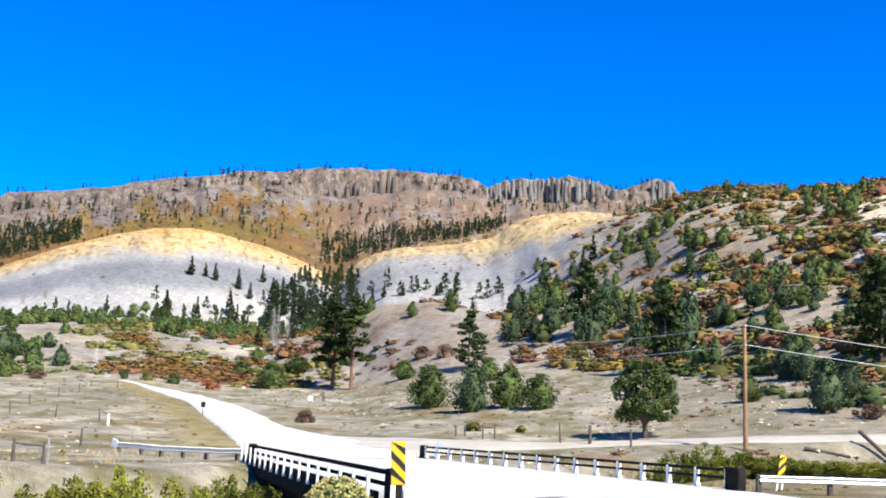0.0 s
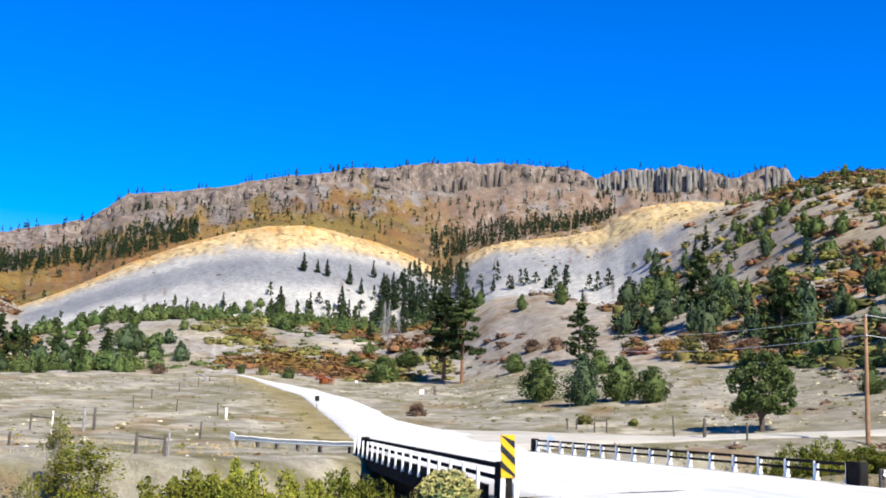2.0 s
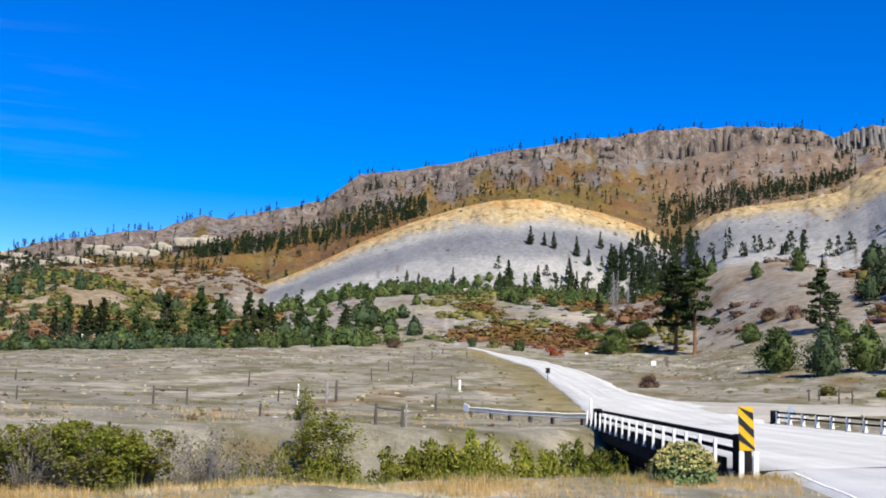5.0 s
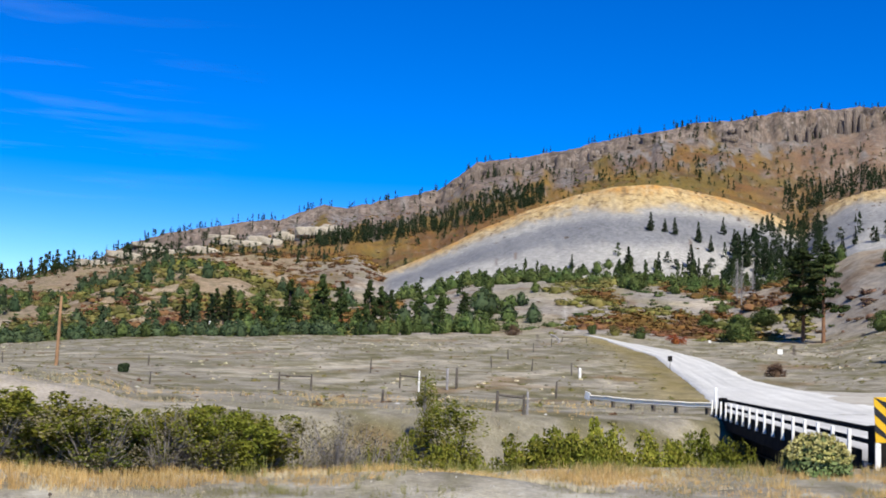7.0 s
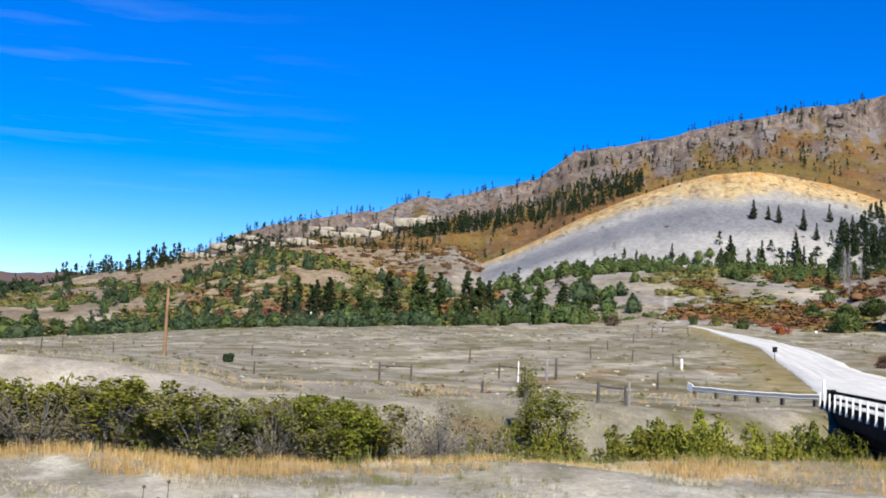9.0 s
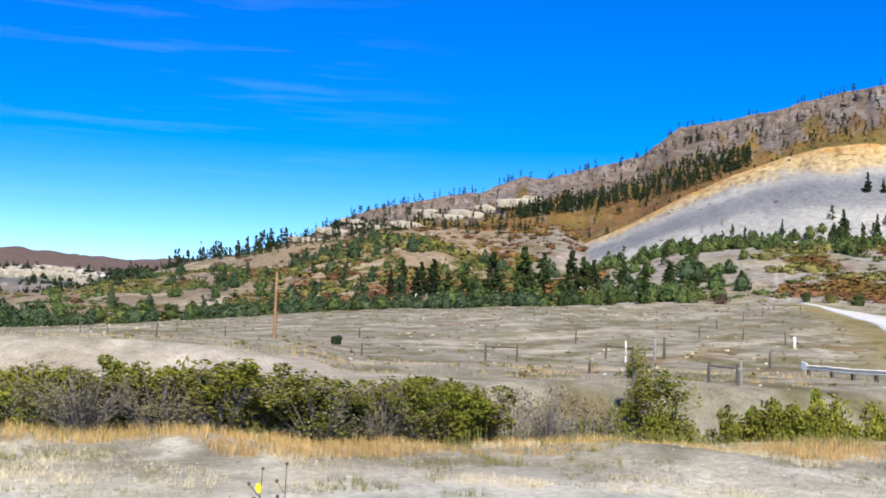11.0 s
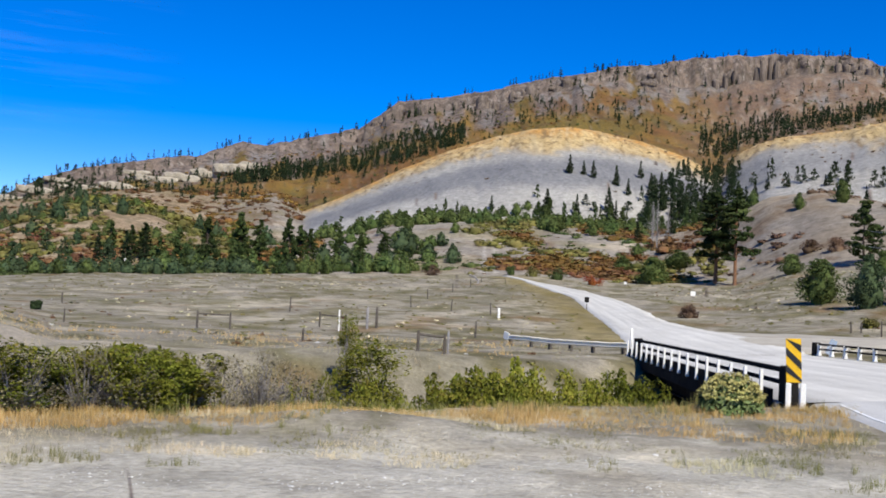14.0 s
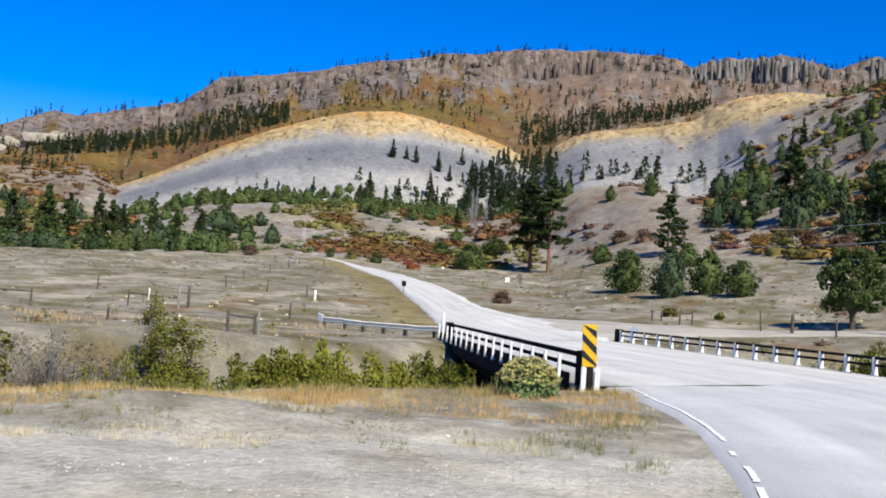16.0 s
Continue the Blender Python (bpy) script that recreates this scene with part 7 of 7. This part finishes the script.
for x, y, h, w, m, lab in ((20.5, 160, 3.2, 6.5, M_OLIVE, "large olive and orange oak thicket on the hillside"), (17.5, 163, 3.0, 5.0, M_ORANGE, "large orange oak thicket on the hillside"), (23, 158, 3.0, 5.0, M_RUST, "large rust-brown oak thicket on the hillside"), (26.5, 147.5, 2.6, 4.6, M_MAROON, "dark maroon bush at the foot of the hill"), (25.2, 148, 2.2, 3.0, M_RUST, "rust-red bush at the foot of the hill"), (-22, 224, 2.6, 7.0, M_ORANGE, "orange oak thicket behind the pines"), (-3.5, 195, 2.6, 5.5, M_MAROON, "maroon thicket on the grey knoll"), (1.0, 190, 2.4, 4.0, M_MAROON, "maroon thicket on the grey knoll")):
    lone_bush(x, y, h, w, m, lab, 0.15)


def dead_tree(x, y, h, label):
    t = new("dead_tree")
    t.matrix_basis = pose(x, y, gz(x, y))
    tagged(t, label, "dead tree", "dead trees")
    rng = np.random.default_rng(int(abs(x * 10 + y)))
    part("trunk", rod([(0, 0, -0.3), (0.05, 0, h * 0.5), (0.1, 0.05, h)], [0.16, 0.10, 0.02], 7, M_SNAG), None, t)
    br = []
    for _ in range(190):
        z, th = rng.uniform(0.1, 0.98) ** 0.9 * h, rng.uniform(0, 6.28)
        ln = ((1.02 - z / h) * h * 0.2 + 0.3) * rng.uniform(0.35, 1.1)
        e = np.array([math.cos(th) * ln, math.sin(th) * ln, z + ln * rng.uniform(0.1, 0.9)])
        br.append(tube([(0.05, 0, z), e * (0.5, 0.5, 1) - (0, 0, ln * 0.15), e], [0.026, 0.018, 0.006], 3))
    part("branchwork", raw_mesh("branchwork", *join(br), M_SNAG), None, t)


for x, y, h in ((-35.5, 238.9, 9.9), (-37.5, 246, 9.0), (-33.8, 243, 8.0), (-40, 262, 8.5)):
    dead_tree(x, y, h, "bare grey dead tree among green conifers")

# ---- thin cirrus ----
def cirrus(name, a0, a1, e0, e1, label, strength):
    aa, ee = np.meshgrid(np.radians(np.linspace(a0, a1, 40)), np.radians(np.linspace(e0, e1, 16)))
    V = np.stack([4400 * np.cos(ee) * np.sin(aa), 4400 * np.cos(ee) * np.cos(aa), 4400 * np.sin(ee)], -1).reshape(-1, 3)
    i, j = np.meshgrid(np.arange(15), np.arange(39), indexing="ij")
    k = i * 40 + j
    me = raw_mesh(name, V, np.stack([k, k + 1, k + 41, k + 40], -1).reshape(-1, 4), None, True)
    at = me.attributes.new("sheet", "FLOAT_VECTOR", "POINT")
    u, v = (aa.ravel() - aa.min()) / np.ptp(aa), (ee.ravel() - ee.min()) / np.ptp(ee)
    at.data.foreach_set("vector", np.stack([np.degrees(aa.ravel()), np.degrees(ee.ravel()), np.sin(np.pi * u) * np.sin(np.pi * v)], -1).astype(np.float32).ravel())
    m, n, l, b = material(name, 1.0, 0.0)
    src = n.new("ShaderNodeAttribute")
    src.attribute_name = "sheet"
    mp = n.new("ShaderNodeMapping")
    mp.inputs["Scale"].default_value, mp.inputs["Rotation"].default_value = (0.07, 1.1, 0), (0, 0, radians(-6))
    l.new(src.outputs["Vector"], mp.inputs["Vector"])
    f = value_noise(n, l, 1.0, 6, 0.62, mp.outputs[0])
    r = n.new("ShaderNodeMapRange")
    r.inputs["From Min"].default_value, r.inputs["From Max"].default_value, r.inputs["To Max"].default_value = 0.53, 0.78, strength
    l.new(f, r.inputs["Value"])
    sep = n.new("ShaderNodeSeparateXYZ")
    l.new(src.outputs["Vector"], sep.inputs[0])
    x = n.new("ShaderNodeMath")
    x.operation = "MULTIPLY"
    l.new(r.outputs[0], x.inputs[0])
    l.new(sep.outputs["Z"], x.inputs[1])
    b.inputs["Base Color"].default_value = (0.9, 0.92, 0.95, 1)
    l.new(x.outputs[0], b.inputs["Alpha"])
    me.materials.append(m)
    return tagged(new(name, me), label, "backdrop", kind="structure")


cirrus("backdrop_cirrus", -66, -33, 3, 22, "faint streaks of thin white cirrus cloud", 0.06)
